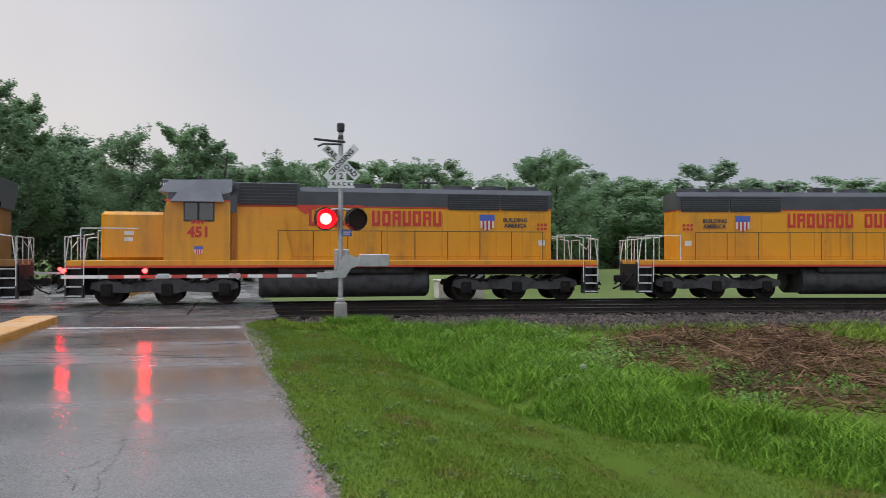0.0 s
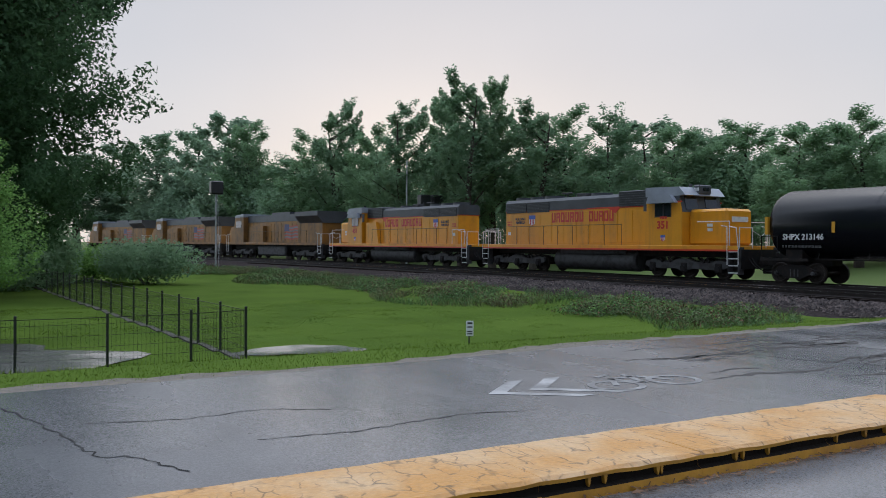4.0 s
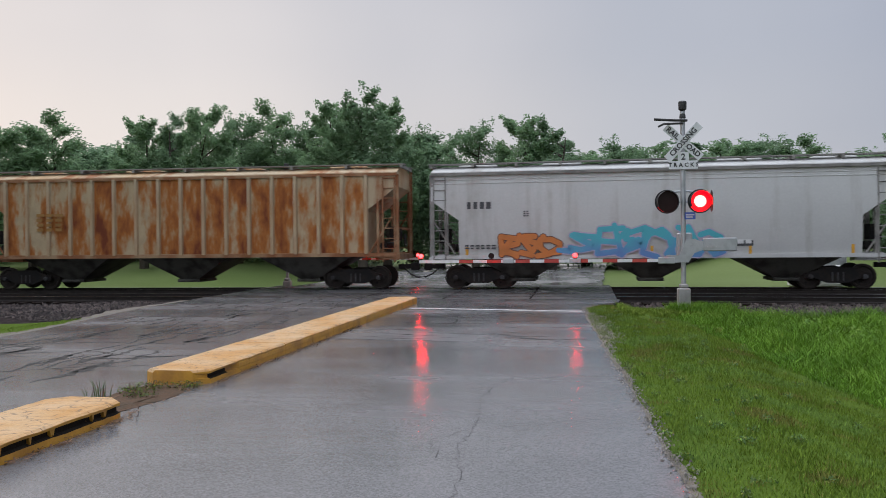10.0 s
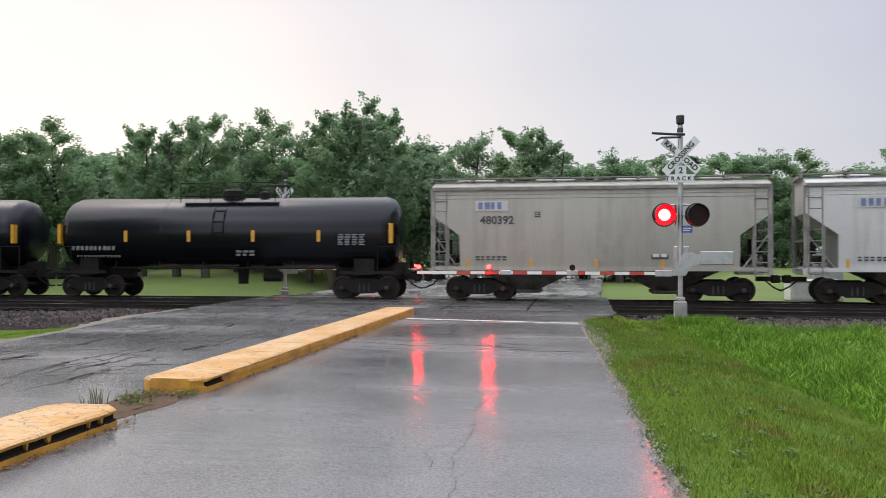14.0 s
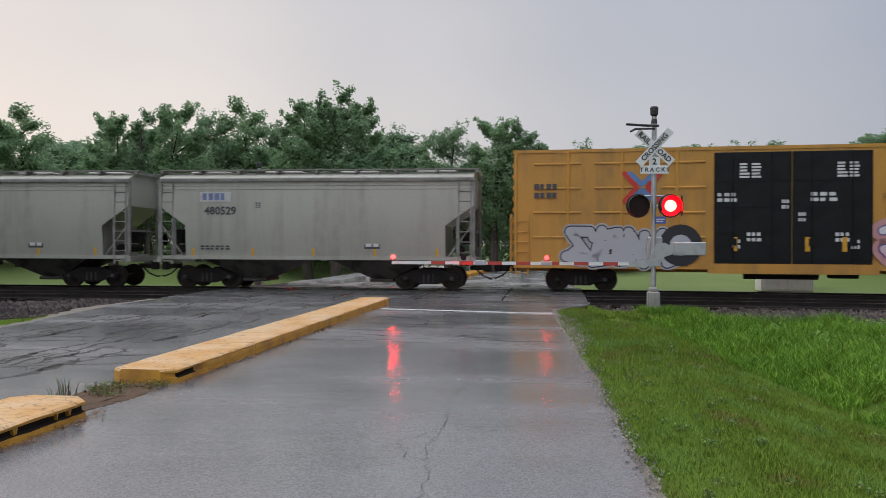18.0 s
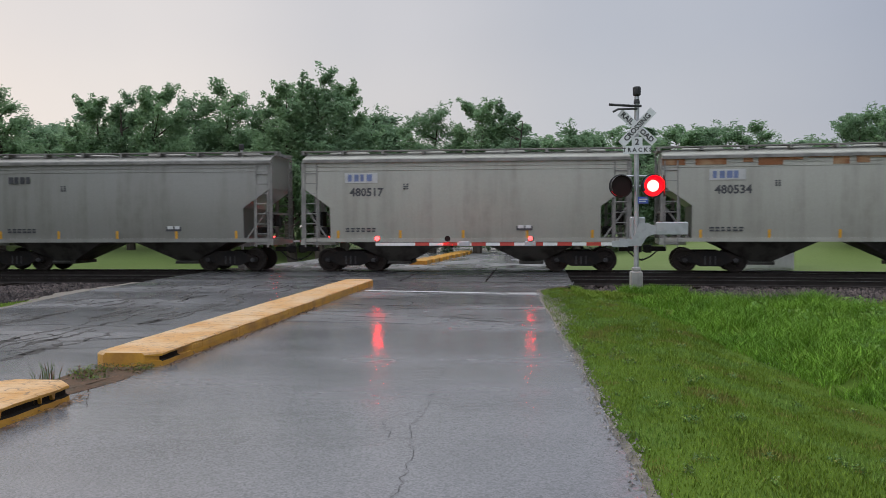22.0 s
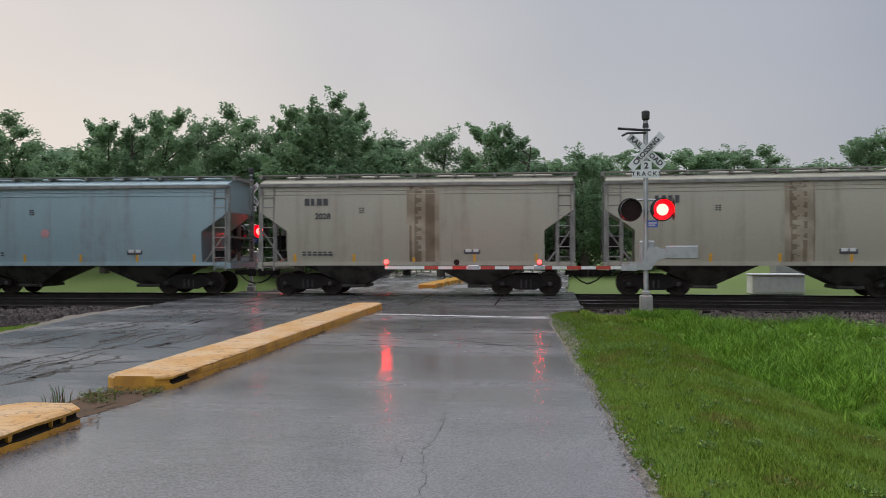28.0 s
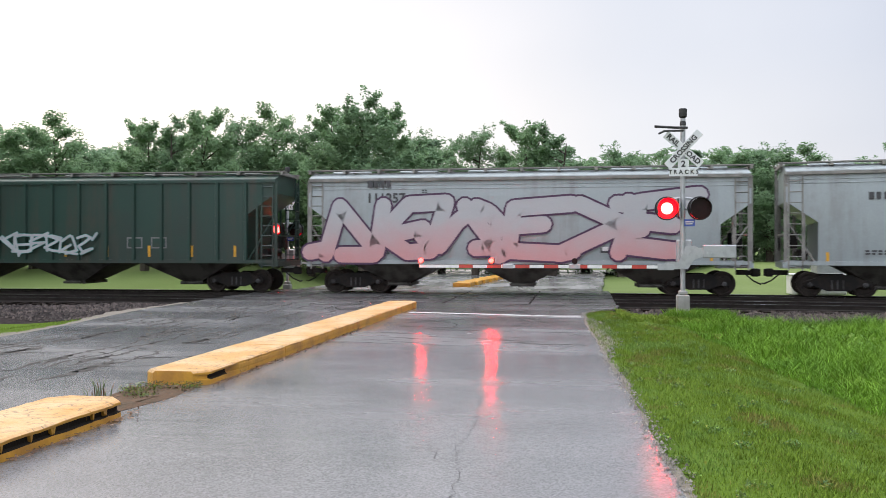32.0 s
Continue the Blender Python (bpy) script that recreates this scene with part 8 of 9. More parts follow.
# relay cabinet, shed, low sign
t = thing("relay_box", "low white metal equipment box beside the tracks", "equipment box", pose(10.1, 36.0, -0.15))
part("body", Shape().cbox(-1.05, 1.05, -0.5, 0.5, 0.0, 0.78, 0.03), WHITE_PAINT, t)
part("lid", Shape().cbox(-1.1, 1.1, -0.55, 0.55, 0.78, 0.85, 0.02), ALUM, t)
for x in (-0.5, 0.5):
    part("door", Shape().cbox(x - 0.46, x + 0.46, -0.515, -0.49, 0.08, 0.72, 0.01), WHITE_PAINT, t)
t = thing("signal_cabinet", "tall pale metal signal cabinet with a pitched top", "signal cabinet", pose(11.3, 38.5, -0.2))
part("body", Shape().cbox(-0.6, 0.6, -0.5, 0.5, 0.0, 2.1, 0.03), GALV, t)
part("roof", Shape().prism([(-0.68, 2.1), (0, 2.32), (0.68, 2.1)], "y", -0.58, 0.58), GALV_END, t)
part("door", Shape().cbox(-0.5, 0.5, -0.52, -0.49, 0.1, 2.0, 0.01), GALV, t)
t = thing("notice_sign", "small white notice sign on a short post by the road", "sign", pose(-12.75, 7.4, -0.25))
part("post", Shape().tube((0, 0, -0.2), (0, 0, 0.5), 0.015, 6), BLACK, t)
b = part("board", Shape().cbox(-0.006, 0.006, -0.065, 0.065, 0.26, 0.53, 0.002), ALUM, t, m=pose(0.02, 0, 0, 0, 0, -28))
s = Shape()
for k, z in enumerate((0.47, 0.41, 0.33, 0.29)):
    s.box(0.007, 0.009, -0.045, 0.045, z, z + (0.035 if k == 0 else 0.022))
part("writing", s, BLACK, b, "unreadable black lines")


# ---- fence round the lawn ----
def fence():
    t = thing("wire_fence", "black welded-wire lawn fence with slim posts", "fence")
    pts = [(-17.25, -17.0 + 1.58 * k) for k in range(14)] + [(-17.4, 4.7)]
    far = [(-17.4 - 1.66 * k, 4.7 - 0.127 * k) for k in range(1, 24)]
    post = Shape().cbox(-0.025, 0.025, -0.025, 0.025, -0.3, 1.14, 0.006).mesh("post", FENCE_MAT)
    for k, (x, y) in enumerate(pts + far):
        part("post", post, None, t, m=pose(x, y, land_z(x, y)))
    for a, b in list(zip(pts, pts[1:])) + list(zip([pts[-1]] + far, far)):
        s = Shape()
        d = Vector((b[0] - a[0], b[1] - a[1]))
        za, zb = land_z(*a), land_z(*b)
        for z in (0.06, 0.28, 0.5, 0.72, 0.94, 1.06):
            s.tube((*a, za + z), (*b, zb + z), 0.0045 if z < 1 else 0.009, 4, caps=False)
        n = 20
        for k in range(1, n):
            p = Vector(a) + d * k / n
            s.tube((p.x, p.y, za + 0.05), (p.x, p.y, za + 1.06), 0.0028, 3, caps=False)
        tagged(part("wire_panel", s, FENCE_MAT, t), kind="stuff")
    s = Shape()
    q = [pts[-1]] + far
    for a, b in zip(q, q[1:]):
        s.cbox(min(a[0], b[0]), max(a[0], b[0]), a[1] - 0.16, a[1] + 0.02, land_z(*a) - 0.05, land_z(*a) + 0.025, 0.01)
    tagged(part("mowing_kerb", s, BAY_GREY, None, "dark concrete mowing strip below the fence"), category="kerb", kind="structure")


fence()


def pool(name, label, cx, cy, rx, ry, z, seed):
    rnd = random.Random(seed)
    n = 40
    ph = [rnd.uniform(0, 6) for _ in range(3)]
    v = []
    for i in range(n):
        a = 2 * math.pi * i / n
        r = 1 + 0.14 * math.sin(2 * a + ph[0]) + 0.1 * math.sin(3 * a + ph[1]) + 0.06 * math.sin(7 * a + ph[2])
        for f in (1.0, 0.6, 0.2):
            x, y = cx + f * rx * r * math.cos(a), cy + f * ry * r * math.sin(a)
            v.append((x, y, land_z(x, y) + 0.02))
    s = Shape().add(v, [(3 * i + j, (3 * i + 3 + j) % (3 * n), (3 * i + 4 + j) % (3 * n), 3 * i + 1 + j) for i in range(n) for j in (0, 1)] + [tuple(3 * i + 2 for i in range(n))])
    return tagged(part(name, s, WATER, None, label), category="puddle", kind="structure")


pool("puddle", "rainwater standing on the lawn inside the fence", -20.3, -3.0, 3.0, 6.0, -0.775, 1)
pool("puddle", "rainwater standing on the grass beside the fence corner", -18.3, 6.2, 0.8, 1.35, -0.765, 2)


# ---- grass, weeds, brush, stones ----
def blades(rng, xy, h, w, lean=0.35, two=True):
    """Blades: a lower and an upper quad each, or one pointed leaf."""
    n = len(xy)
    z = np.array([land_z(x, y) for x, y in xy])
    a = rng.uniform(0, 2 * np.pi, n)
    b = rng.uniform(0, 2 * np.pi, n)
    hh = h * rng.uniform(0.5, 1.25, n)
    side = np.stack([np.cos(a), np.sin(a), 0 * a], 1) * (w * rng.uniform(0.6, 1.3, n))[:, None]
    out = np.stack([np.cos(b), np.sin(b), 0 * b], 1) * (hh * lean * rng.uniform(0.3, 1.6, n))[:, None]
    p0 = np.stack([xy[:, 0], xy[:, 1], z - 0.02], 1)
    up = np.stack([0 * hh, 0 * hh, hh], 1)
    p1 = p0 + up * 0.6 + out * 0.35
    p2 = p0 + up * 0.95 + out * 1.1
    if not two:
        return np.stack([p0 - side, p0 + side, p0 + up * 0.75 + out * 0.6], 1)
    return np.concatenate([np.stack([p0 - side, p0 + side, p1 + side * 0.8, p1 - side * 0.8], 1), np.stack([p1 - side * 0.8, p1 + side * 0.8, p2 + side * 0.1, p2 - side * 0.1], 1)])


def scatter(rng, n, x0, x1, y0, y1, keep):
    xy = np.stack([rng.uniform(x0, x1, n), rng.uniform(y0, y1, n)], 1)
    return xy[[keep(x, y) for x, y in xy]]


def tall_edge(y):
    """Where the mown lawn ends and the tall grass of the ditch begins."""
    return float(np.interp(y, (4.5, 6.5, 8, 10.5, 12.5, 16, 20, 24), (7.6, 6.1, 5.1, 4.1, 3.6, 3.2, 2.9, 2.6))) + 0.12 * math.sin(y * 1.7)


def plants():
    rng = np.random.default_rng(7)
    lawn_near = scatter(rng, 170000, 0.7, 7.6, 4.2, 13.0, lambda x, y: right_edge(y) + 0.02 < x < tall_edge(y) + 0.1)
    lawn_mid = scatter(rng, 70000, 0.3, 4.0, 13.0, 23.2, lambda x, y: right_edge(y) + 0.05 < x < tall_edge(y) + 0.2)
    q = np.concatenate([blades(rng, lawn_near, 0.07, 0.007, 0.6, False), blades(rng, lawn_mid, 0.09, 0.009, 0.5, False)])
    c = q.mean(1)
    tone = np.array([noise.noise((x * 1.3, y * 0.9, 3)) + 0.5 * noise.noise((x * 4, y * 4, 8)) for x, y, _ in c]) + rng.normal(scale=0.12, size=len(c))
    slot = np.where(tone > 0.26, 1, np.where(tone < -0.42, 2, 0))
    tagged(part("lawn_grass", cloud_mesh("lawn_grass", q, [BLADES, CLOVER, THATCH], slot), None, None, "short wet mown grass beside the road"), category="grass", kind="stuff")
    tall = scatter(rng, 150000, 2.4, 11.5, 5.0, 22.5, lambda x, y: y < rail_y(x) - 9.9 and tall_edge(y) - 0.25 < x < tall_edge(y) + 2.3 + 0.22 * max(y - 8, 0) + 0.5 * math.sin(x * 2 + y) and noise.noise((x * 0.8, y * 0.8, 9)) > -0.35)
    inward = np.array([min(max((x - tall_edge(y) + 0.25) / 1.3, 0.0), 1.0) * (0.8 + 0.5 * noise.noise((x * 1.1, y * 1.1, 4))) for x, y in tall])
    q = blades(rng, tall, 0.13 + 0.30 * inward, 0.007, 0.6)
    tagged(part("tall_grass", cloud_mesh("tall_grass", q, TALL), None, None, "tall bright green grass in the ditch"), category="grass", kind="stuff")
    mix = scatter(rng, 34000, 1.2, 20.0, 10.0, 22.3, lambda x, y: y < rail_y(x) - 9.7 and x > tall_edge(y) + 0.6 and y > 14.0 - 0.2 * x + 1.5 * math.sin(x * 0.9) and noise.noise((x * 0.5, y * 0.5, 2)) > -0.2)
    q = blades(rng, mix, 0.26, 0.010, 0.7)
    tagged(part("ditch_weeds", cloud_mesh("ditch_weeds", q, [BLADES]), None, None, "mixed green weeds along the ballast"), category="weeds", kind="stuff")
    corner = scatter(rng, 16000, 1.3, 4.6, 21.3, 24.25, lambda x, y: x > right_edge(min(y, 24.9)) + 0.12 and (x < 3.6 or y < 23.2) and noise.noise((x * 1.2, y * 1.2, 6)) > -0.3)
    tagged(part("corner_grass", cloud_mesh("corner_grass", blades(rng, corner, 0.15, 0.007, 0.6), [BLADES]), None, None, "rough grass at the corner of the crossing"), category="grass", kind="stuff")
    base = scatter(rng, 5000, 2.4, 4.4, 22.2, 24.4, lambda x, y: math.hypot(x - 3.6, y - 23.3) < 1.0)
    q = blades(rng, base, 0.30, 0.008, 0.5)
    tagged(part("mast_grass", cloud_mesh("mast_grass", q, TALL), None, None, "tuft of tall grass at the signal's foot"), category="grass", kind="stuff")
    # west lawn and verge
    west = scatter(rng, 60000, -15.5, -10.2, -4.0, 20.0, lambda x, y: x < left_edge(y) - 0.15)
    q = blades(rng, west, 0.075, 0.007, 0.5, False)
    wl = scatter(rng, 110000, -34.0, -15.0, -6.0, 19.5, lambda x, y: rail_y(x) - y > 11.5 and noise.noise((x * 0.6, y * 0.6, 2)) > -0.3)
    q2 = blades(rng, wl, 0.06, 0.011, 0.6, False)
    c = q2.mean(1)
    tone = np.array([noise.noise((x * 0.35, y * 0.5, 13)) for x, y, _ in c]) + rng.normal(scale=0.16, size=len(c))
    tagged(part("west_lawn_grass", cloud_mesh("west_lawn_grass", q2, [BLADES, CLOVER], np.where(tone > 0.1, 1, 0)), None, None, "mown grass of the low west lawn"), category="grass", kind="stuff")
    tagged(part("verge_grass", cloud_mesh("verge_grass", q, BLADES), None, None, "short grass on the west verge"), category="grass", kind="stuff")
    # rough strip at the foot of the embankment
    rough = scatter(rng, 95000, -75.0, -13.0, 8.0, 24.0, lambda x, y: 10.2 < (rail_y(x) - y) < 14.0 + 1.5 * math.sin(x * 0.35) and noise.noise((x * 0.35, y * 0.6, 4)) > -0.25 and x < -14 - 0.8 * max(0, y - 18))
    q = blades(rng, rough, 0.32, 0.010, 0.8)
    tagged(part("rough_grass", cloud_mesh("rough_grass", q, [WEEDS, DRYBRUSH], rng.random(len(q)) < 0.14), None, None, "rough weeds and dry grass below the ballast"), category="weeds", kind="stuff")
    rs = np.random.default_rng(77)
    L = []
    for k in range(430):
        x = -15 - 50 * rs.random()
        y = rail_y(x) - rs.uniform(10.6, 13.2)
        if noise.noise((x * 0.3, y * 0.5, 6)) > 0.0:
            h = rs.uniform(0.15, 0.55)
            L.append((x, y, land_z(x, y) + h * 0.35, rs.uniform(0.5, 1.1), h * 0.6))
    q = leaf_shapes(rs, L, 90000, 0.04)
    tagged(part("bank_weeds", cloud_mesh("bank_weeds", q, [WEEDS, LEAF_C, DRYBRUSH], rs.choice(3, len(q), p=(0.62, 0.16, 0.22))), None, None, "bushy green and brown weeds at the foot of the embankment"), category="weeds", kind="stuff")
    # brush pile of cut branches and dead reeds
    n = 15000
    u = rng.random(n) ** 0.6
    a = rng.uniform(0, 2 * np.pi, n)
    cx, cy = 11.2 + 4.6 * u * np.cos(a), 14.6 + 6.0 * u * np.sin(a) + 0.25 * 4.6 * u * np.cos(a)
    hh = 0.75 * (1 - u ** 2) * rng.random(n) * (0.75 + 0.35 * np.sin(cx * 1.9) * np.sin(cy * 1.4 + 1)) - 0.05
    d = rng.normal(size=(n, 3)) * np.array([1, 1, 0.42])
    d /= np.linalg.norm(d, axis=1)[:, None]
    ln = rng.uniform(0.06, 0.34, n)[:, None]
    z = np.array([land_z(x, y) for x, y in zip(cx, cy)]) + hh
    p = np.stack([cx, cy, z], 1)
    w = np.cross(d, rng.normal(size=(n, 3)))
    w = w / np.linalg.norm(w, axis=1)[:, None] * rng.uniform(0.004, 0.014, n)[:, None]
    q = np.stack([p - d * ln - w, p - d * ln + w, p + d * ln + w * 0.6, p + d * ln - w * 0.6], 1)
    tagged(part("brush_pile", cloud_mesh("brush_pile", q, DRYBRUSH), None, None, "brown heap of cut brush and dead reeds"), category="brush pile", kind="stuff")
    rw = np.random.default_rng(78)
    L = [(x, y, land_z(x, y) + 0.1, rw.uniform(0.3, 0.6), rw.uniform(0.12, 0.26)) for x, y in [(rw.uniform(5.2, 9.5), rw.uniform(10.5, 20.5)) for _ in range(60)] if x > tall_edge(y) + 1.2]
    tagged(part("broadleaf_weeds", cloud_mesh("broadleaf_weeds", leaf_shapes(rw, L, 14000, 0.045), [LEAF_C, CLOVER], rw.random(14000) < 0.4), None, None, "low broad-leaved green weeds in the ditch"), category="weeds", kind="stuff")
    L = []
    while len(L) < 150:
        y = rw.uniform(4.5, 23.0)
        x = right_edge(y) + 0.1 + rw.random() ** 1.4 * (tall_edge(y) - right_edge(y))
        L.append((x, y, land_z(x, y) + 0.03, rw.uniform(0.03, 0.11), rw.uniform(0.02, 0.05)))
    tagged(part("lawn_tufts", cloud_mesh("lawn_tufts", leaf_shapes(rw, L, 9000, 0.014), [CLOVER, WEEDS, THATCH], rw.choice(3, 9000, p=(0.45, 0.4, 0.15))), None, None, "small weeds and clover tufts in the mown grass"), category="weeds", kind="stuff")
    L = [(-4.95, 9.15, 0.05, 0.22, 0.07), (-4.62, 9.25, 0.04, 0.16, 0.06), (-4.85, 8.7, 0.04, 0.2, 0.05), (-4.55, 9.42, 0.03, 0.1, 0.05), (-5.1, 8.9, 0.05, 0.14, 0.07)]
    tagged(part("island_weeds", cloud_mesh("island_weeds", leaf_shapes(rw, L, 1500, 0.013), [WEEDS, DRYBRUSH, BLADES], rw.choice(3, 1500, p=(0.4, 0.35, 0.25))), None, None, "low green and brown weeds at the end of the kerb island"), category="weeds", kind="stuff")
    n = 900
    along = rw.random(n) < 0.75
    px = np.where(along, -4.43 + np.abs(rw.normal(0, 0.05, n)), rw.uniform(-5.2, -4.4, n))
    py = np.where(along, np.where(rw.random(n) < 0.6, rw.uniform(9.5, 17, n), rw.uniform(3, 7.8, n)), rw.uniform(7.7, 9.5, n))
    d = rw.normal(size=(n, 3)) * np.array([0.6, 1, 0.15])
    d /= np.linalg.norm(d, axis=1)[:, None]
    ln = rw.uniform(0.012, 0.05, n)[:, None]
    w = np.cross(d, np.array([0.2, 0.1, 1.0])) * rw.uniform(0.003, 0.012, n)[:, None]
    p = np.stack([px, py, rw.uniform(0.006, 0.03, n)], 1)
    q = np.stack([p - d * ln - w, p - d * ln + w, p + d * ln + w * 0.6, p + d * ln - w * 0.6], 1)
    tagged(part("leaf_litter", cloud_mesh("leaf_litter", q, DRYBRUSH), None, None, "brown leaf litter along the kerb"), category="litter", kind="stuff")
    s = Shape()
    rim = []
    for k in range(28):
        t = 2 * math.pi * k / 28
        rim.append((-4.88 + 0.38 * math.cos(t) * (1 + 0.12 * math.sin(3 * t)), 8.62 + 0.98 * math.sin(t) * (1 + 0.08 * math.sin(5 * t + 1)), 0.004))
    inner = [(-4.85 + (x + 4.85) * 0.6, 8.62 + (y - 8.62) * 0.6, 0.018 + 0.008 * math.sin(k * 2.1)) for k, (x, y, _) in enumerate(rim)]
    s.add(rim + inner, [(k, (k + 1) % 28, 28 + (k + 1) % 28, 28 + k) for k in range(28)] + [tuple(range(28, 56))])
    tagged(part("soil_patch", s, SOIL, None, "brown soil collected between the kerb islands"), category="soil", kind="structure")
    # weeds between the islands
    spot = scatter(rng, 5200, -5.35, -4.25, 7.6, 9.7, lambda x, y: x < -4.6 + 0.25 * math.sin(y * 4) or y > 8.9)
    q = blades(rng, spot, 0.05, 0.004, 0.9)
    q2 = blades(rng, scatter(rng, 26, -5.42, -5.2, 8.35, 8.75, lambda x, y: True), 0.26, 0.007, 0.2)
    tagged(part("gap_weeds", cloud_mesh("gap_weeds", np.concatenate([q, q2]), [WEEDS, DRYBRUSH], np.arange(len(q) + len(q2)) % 3 == 0), None, None, "weeds and debris between the kerb islands"), category="weeds", kind="stuff")


plants()
s = Shape().lathe([(0.0, 0.05), (0.03, 0.085), (0.09, 0.09), (0.14, 0.06), (0.155, 0.01)], "z", 14)
tagged(part("pale_stone", s, CONCRETE, None, "small pale rounded stone lying in the weeds", m=pose(6.3, 13.7, land_z(6.3, 13.7) + 0.12), smooth=True), category="stone")


def stones():
    """Loose ballast along both shoulders."""
    rng = np.random.default_rng(5)
    base = np.array([(1, 0, 0), (-1, 0, 0), (0, 1, 0), (0, -1, 0), (0, 0, 1), (0, 0, -1)], float)
    tri = [(0, 2, 4), (2, 1, 4), (1, 3, 4), (3, 0, 4)]
    V, F = [], []
    n = 0
    for k in range(34000):
        x = rng.uniform(1.9, 30) if k % 2 else rng.uniform(-45, -12.4)
        d = rng.uniform(3.2, 10.0)
        y = rail_y(x) - d
        if d > 9.5 + 0.6 * math.sin(x * 0.8) or (x < 4.2 and d < 99 and x > 0 and d > 6.9):
            continue
        r = rng.uniform(0.025, 0.075)
        v = base * r * rng.uniform(0.6, 1.2, (6, 1)) + rng.normal(scale=r * 0.15, size=(6, 3))
        V.append(v + (x, y, land_z(x, y) + r * 0.3))
        F += [(a + 6 * n, b + 6 * n, c + 6 * n) for a, b, c in tri]
        n += 1
    me = bpy.data.meshes.new("ballast_stones")
    me.from_pydata(np.concatenate(V).tolist(), [], F)
    me.materials.append(BALLAST)
    V2, F2 = [], []
    for k in range(2600):
        y = rng.uniform(4.5, 23.0)
        x = right_edge(y) + rng.normal(0.02, 0.05) + (rng.uniform(0, 0.45) * smooth01((y - 12.5) / 3) * smooth01((21 - y) / 2))
        r = rng.uniform(0.004, 0.016)
        v = base * r * rng.uniform(0.6, 1.2, (6, 1)) + rng.normal(scale=r * 0.15, size=(6, 3))
        V2.append(v + (x, y, max(land_z(x, y) + 0.02, 0.0) + r * 0.3))
        F2 += [(a + 6 * k, b + 6 * k, c + 6 * k) for a, b, c in tri]
    crumbs = bpy.data.meshes.new("road_crumbs")
    crumbs.from_pydata(np.concatenate(V2).tolist(), [], F2)
    crumbs.materials.append(CRUMB)
    tagged(part("road_crumbs", crumbs, None, None, "loose pale gravel crumbs along the road edge"), category="gravel", kind="stuff")
    tagged(part("ballast_stones", me, None, None, "loose grey-brown ballast stones"), category="ballast", kind="stuff")


stones()

# ---- trees by the lawn ----
OAK = tree_proto("oak_tree", "large dark old tree by the lawn", 14, LEAF_OAK, n=130000, spread=4.2, base=0.9, arms=80, size=0.05, limbs=14, lift=0.1, fuzz=0.046, droop=0.06, inner=0.36)
OAK.matrix_basis = scaled(-41.5, -2.2, -0.9, 2.45, 2.6, 40)
o = copy_thing(OAK, scaled(-56.0, -5.0, -0.9, 1.6, 1.9, 150))
for k, (x, y, h) in enumerate(((-22.93, -0.54, 5.0), (-30.3, -1.15, 4.9), (-37.2, -1.95, 4.6))):
    if k == 0:
        SMALL = tree_proto("young_tree", "young feathery light-green tree on the lawn", 9, LEAF_C, n=32000, spread=4.4, base=3.0, arms=44, size=0.07, droop=0.05, cone=True, fuzz=0.045)
        SMALL.matrix_basis = scaled(x, y, -0.85, h / 9.9 * 1.15, h / 9.9 * 1.0, 20)
    else:
        copy_thing(SMALL, scaled(x, y, -0.85, h / 9.9 * 1.05, h / 9.9, 120 * k))


def bush(name, label, x, y, r, h, material, seed):
    rng = np.random.default_rng(seed)
    t = thing(name, label, "bush", pose(x, y, land_z(x, y) - 0.05))
    L = [(rng.uniform(-0.6, 0.6) * r, rng.uniform(-0.6, 0.6) * r, h * rng.uniform(0.3, 0.62), r * 0.5, h * 0.34) for _ in range(9)]
    part("leaves", cloud_mesh("leaves", leaf_shapes(rng, L, 9000, 0.1), material), None, t)
    s = Shape()
    for k in range(7):
        s.tube((rng.uniform(-0.2, 0.2), rng.uniform(-0.2, 0.2), -0.1), L[k][:3], 0.035, 5, 0.01)
    part("stems", s, BARK, t)


bush("bush", "rounded dark green bush below the embankment", -50.5, 8.0, 3.0, 3.0, LEAF_B, 31)
bush("bush", "light green bush beside the fence end", -55.5, 5.6, 3.0, 2.6, LEAF_C, 32)
bush("bush", "dark bush behind the fence", -47.5, 1.0, 2.4, 4.2, LEAF_B, 33)
bush("bush", "dark bush behind the fence", -52.0, 2.0, 2.8, 4.6, LEAF_A, 34)


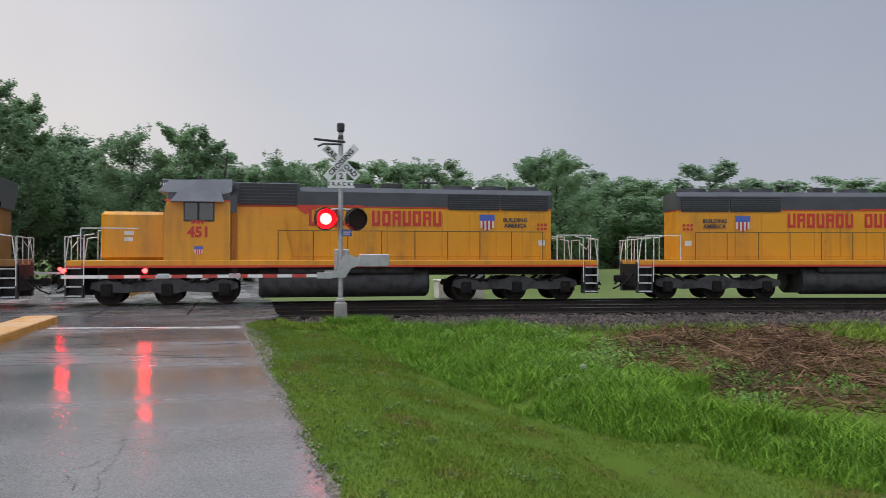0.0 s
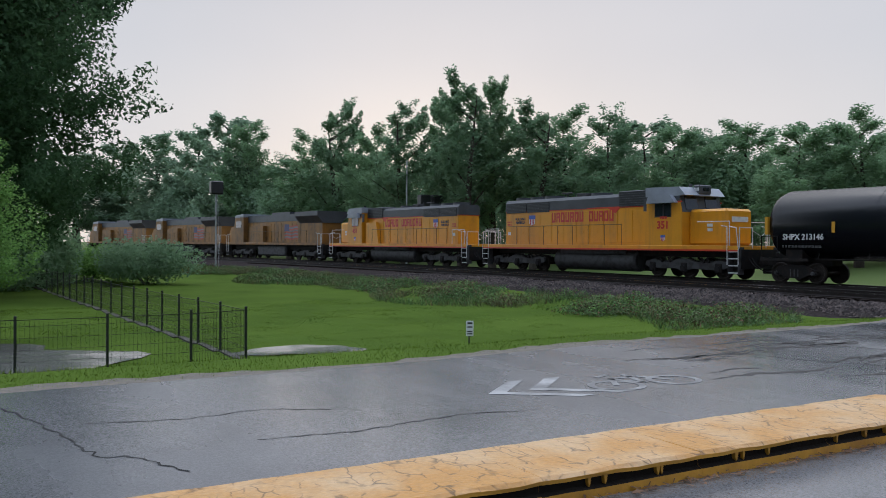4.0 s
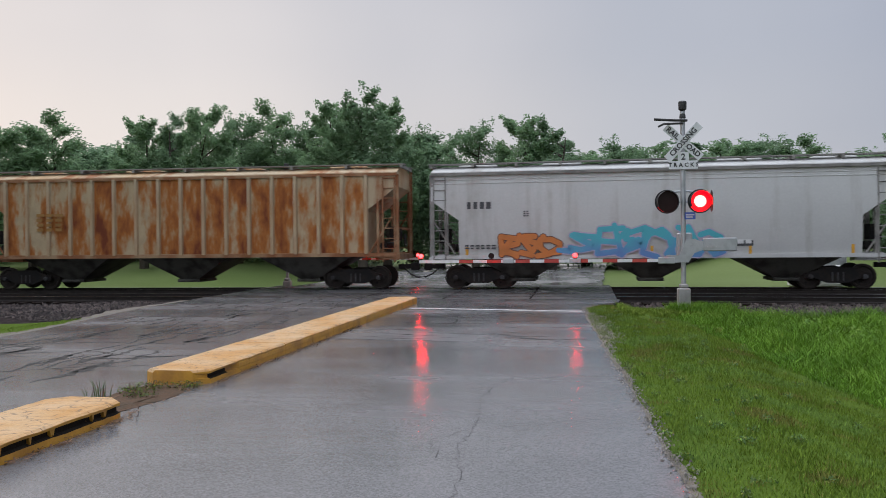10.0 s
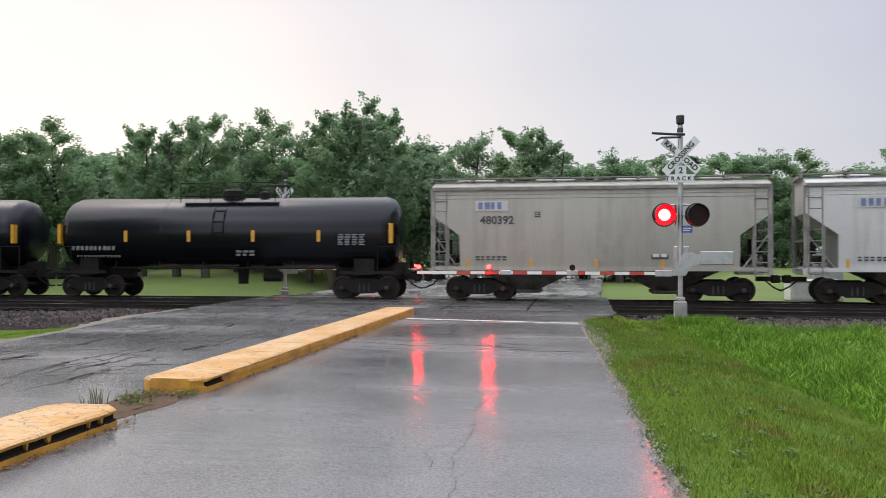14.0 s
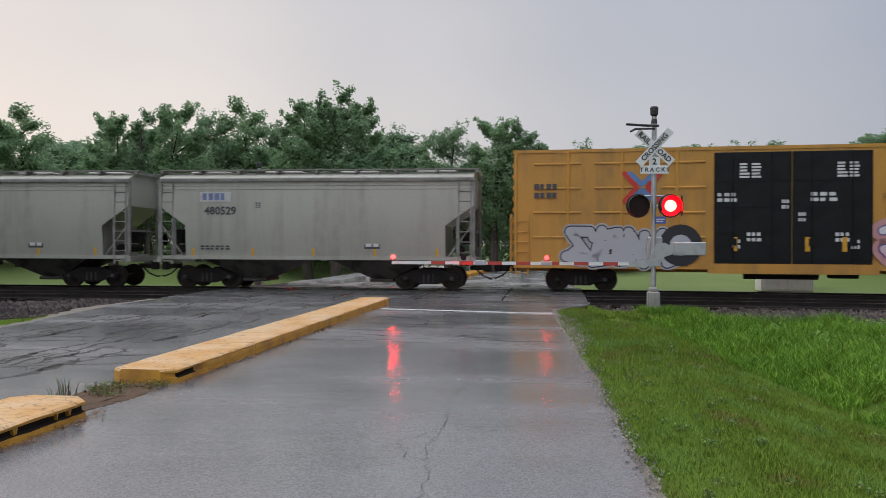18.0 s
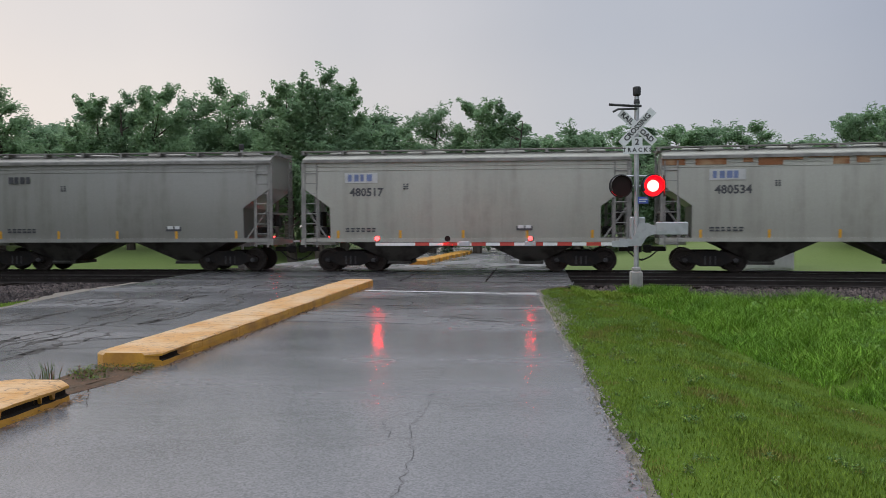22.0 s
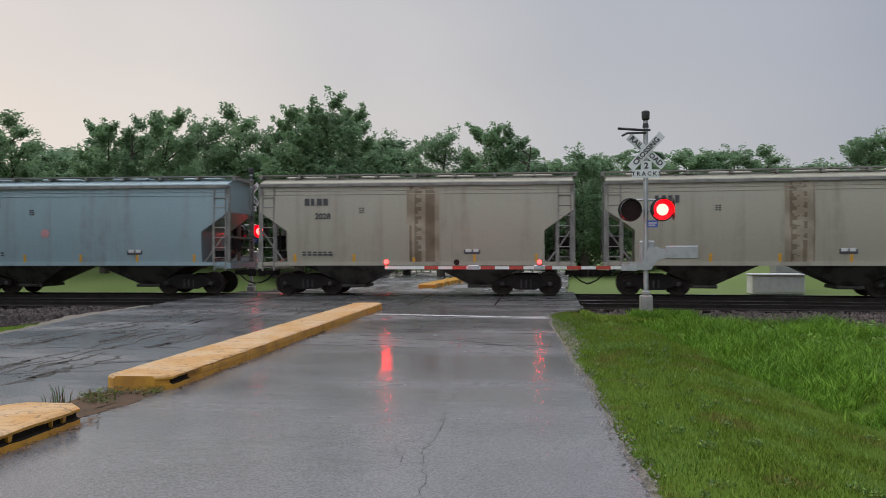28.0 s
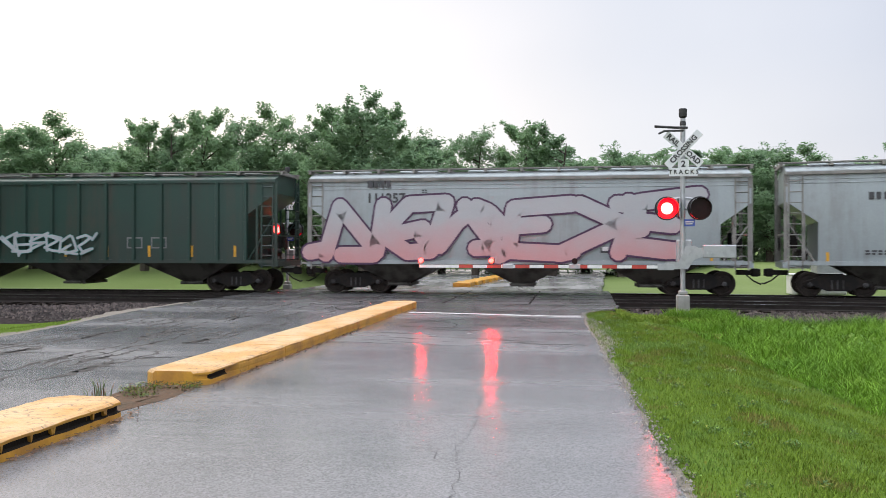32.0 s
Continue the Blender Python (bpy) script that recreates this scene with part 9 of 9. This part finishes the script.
def rail_signal(x, y, h, heads, label):
    t = thing("railway_signal", label, "railway signal", pose(x, y, land_z(x, y)))
    part("mast", Shape().tube((0, 0, -0.2), (0, 0, h), 0.075, 8), GALV, t)
    for k, dx in enumerate(heads):
        s = Shape().cbox(-0.42, 0.42, -0.5, 0.5, -0.55, 0.55, 0.1)
        part("signal_head", s, BLACK, t, "black signal head", m=pose(0.1, dx, h))
    part("ladder", Shape().tube((0.2, 0.2, 0), (0.1, 0.1, h), 0.02, 5), GALV, t)


rail_signal(-68.35, 16.4, 6.5, (0.0,), "railway block signal on a pale mast")
rail_signal(-64.0, 34.0, 6.1, (-0.6, 0.6), "double-headed railway block signal behind the train")
t = thing("utility_pole", "slim pole above the trees beyond the tracks", "pole", pose(-66.5, 33.0, -0.2))
part("pole", Shape().tube((0, 0, 0), (0, 0, 9.3), 0.09, 8, 0.06), GALV, t)


# ---- motion: the train rolls west at a steady speed, the wheels turn, added shutters make the flashers alternate ----
def motions():
    times = [0.5 * k for k in range(65)]
    for c, mid, turned in CARS:
        rows = []
        for t in times:
            x, y, h = on_track(mid - travelled(t))
            rows.append((t, pose(x, y, 0, 0, 0, h + (180 if turned else 0))))
        walk(c, rows)
    backwards = {c for c, _, turned in CARS if turned}
    sets = [(x, r, -1, [w for w in ws if w.parent.parent not in backwards]) for (x, r), ws in WHEELS.items()]
    sets += [(x, r, 1, [w for w in ws if w.parent.parent in backwards]) for (x, r), ws in WHEELS.items()]
    for x, r, sign, wheels in sets:
        if not wheels:
            continue
        rows = [(k / FPS, pose(x, 0, r, 0, sign * math.degrees(travelled(k / FPS) / r), 0)) for k in range(961)]
        walk(wheels[0], rows)
        keys = wheels[0].animation_data
        for w in wheels[1:]:
            w.rotation_mode = "QUATERNION"
            w.animation_data_create()
            w.animation_data.action = keys.action
            w.animation_data.action_slot = keys.action_slot
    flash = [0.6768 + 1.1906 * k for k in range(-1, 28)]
    for sh, phase, at, aside in ADDED_SHUTTERS:
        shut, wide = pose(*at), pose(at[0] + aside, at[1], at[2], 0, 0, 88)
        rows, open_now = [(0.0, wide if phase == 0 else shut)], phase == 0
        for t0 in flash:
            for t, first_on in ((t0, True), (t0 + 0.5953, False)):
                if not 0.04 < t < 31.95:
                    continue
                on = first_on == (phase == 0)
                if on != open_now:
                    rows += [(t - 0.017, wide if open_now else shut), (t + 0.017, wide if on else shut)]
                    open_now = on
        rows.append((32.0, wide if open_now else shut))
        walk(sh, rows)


motions()
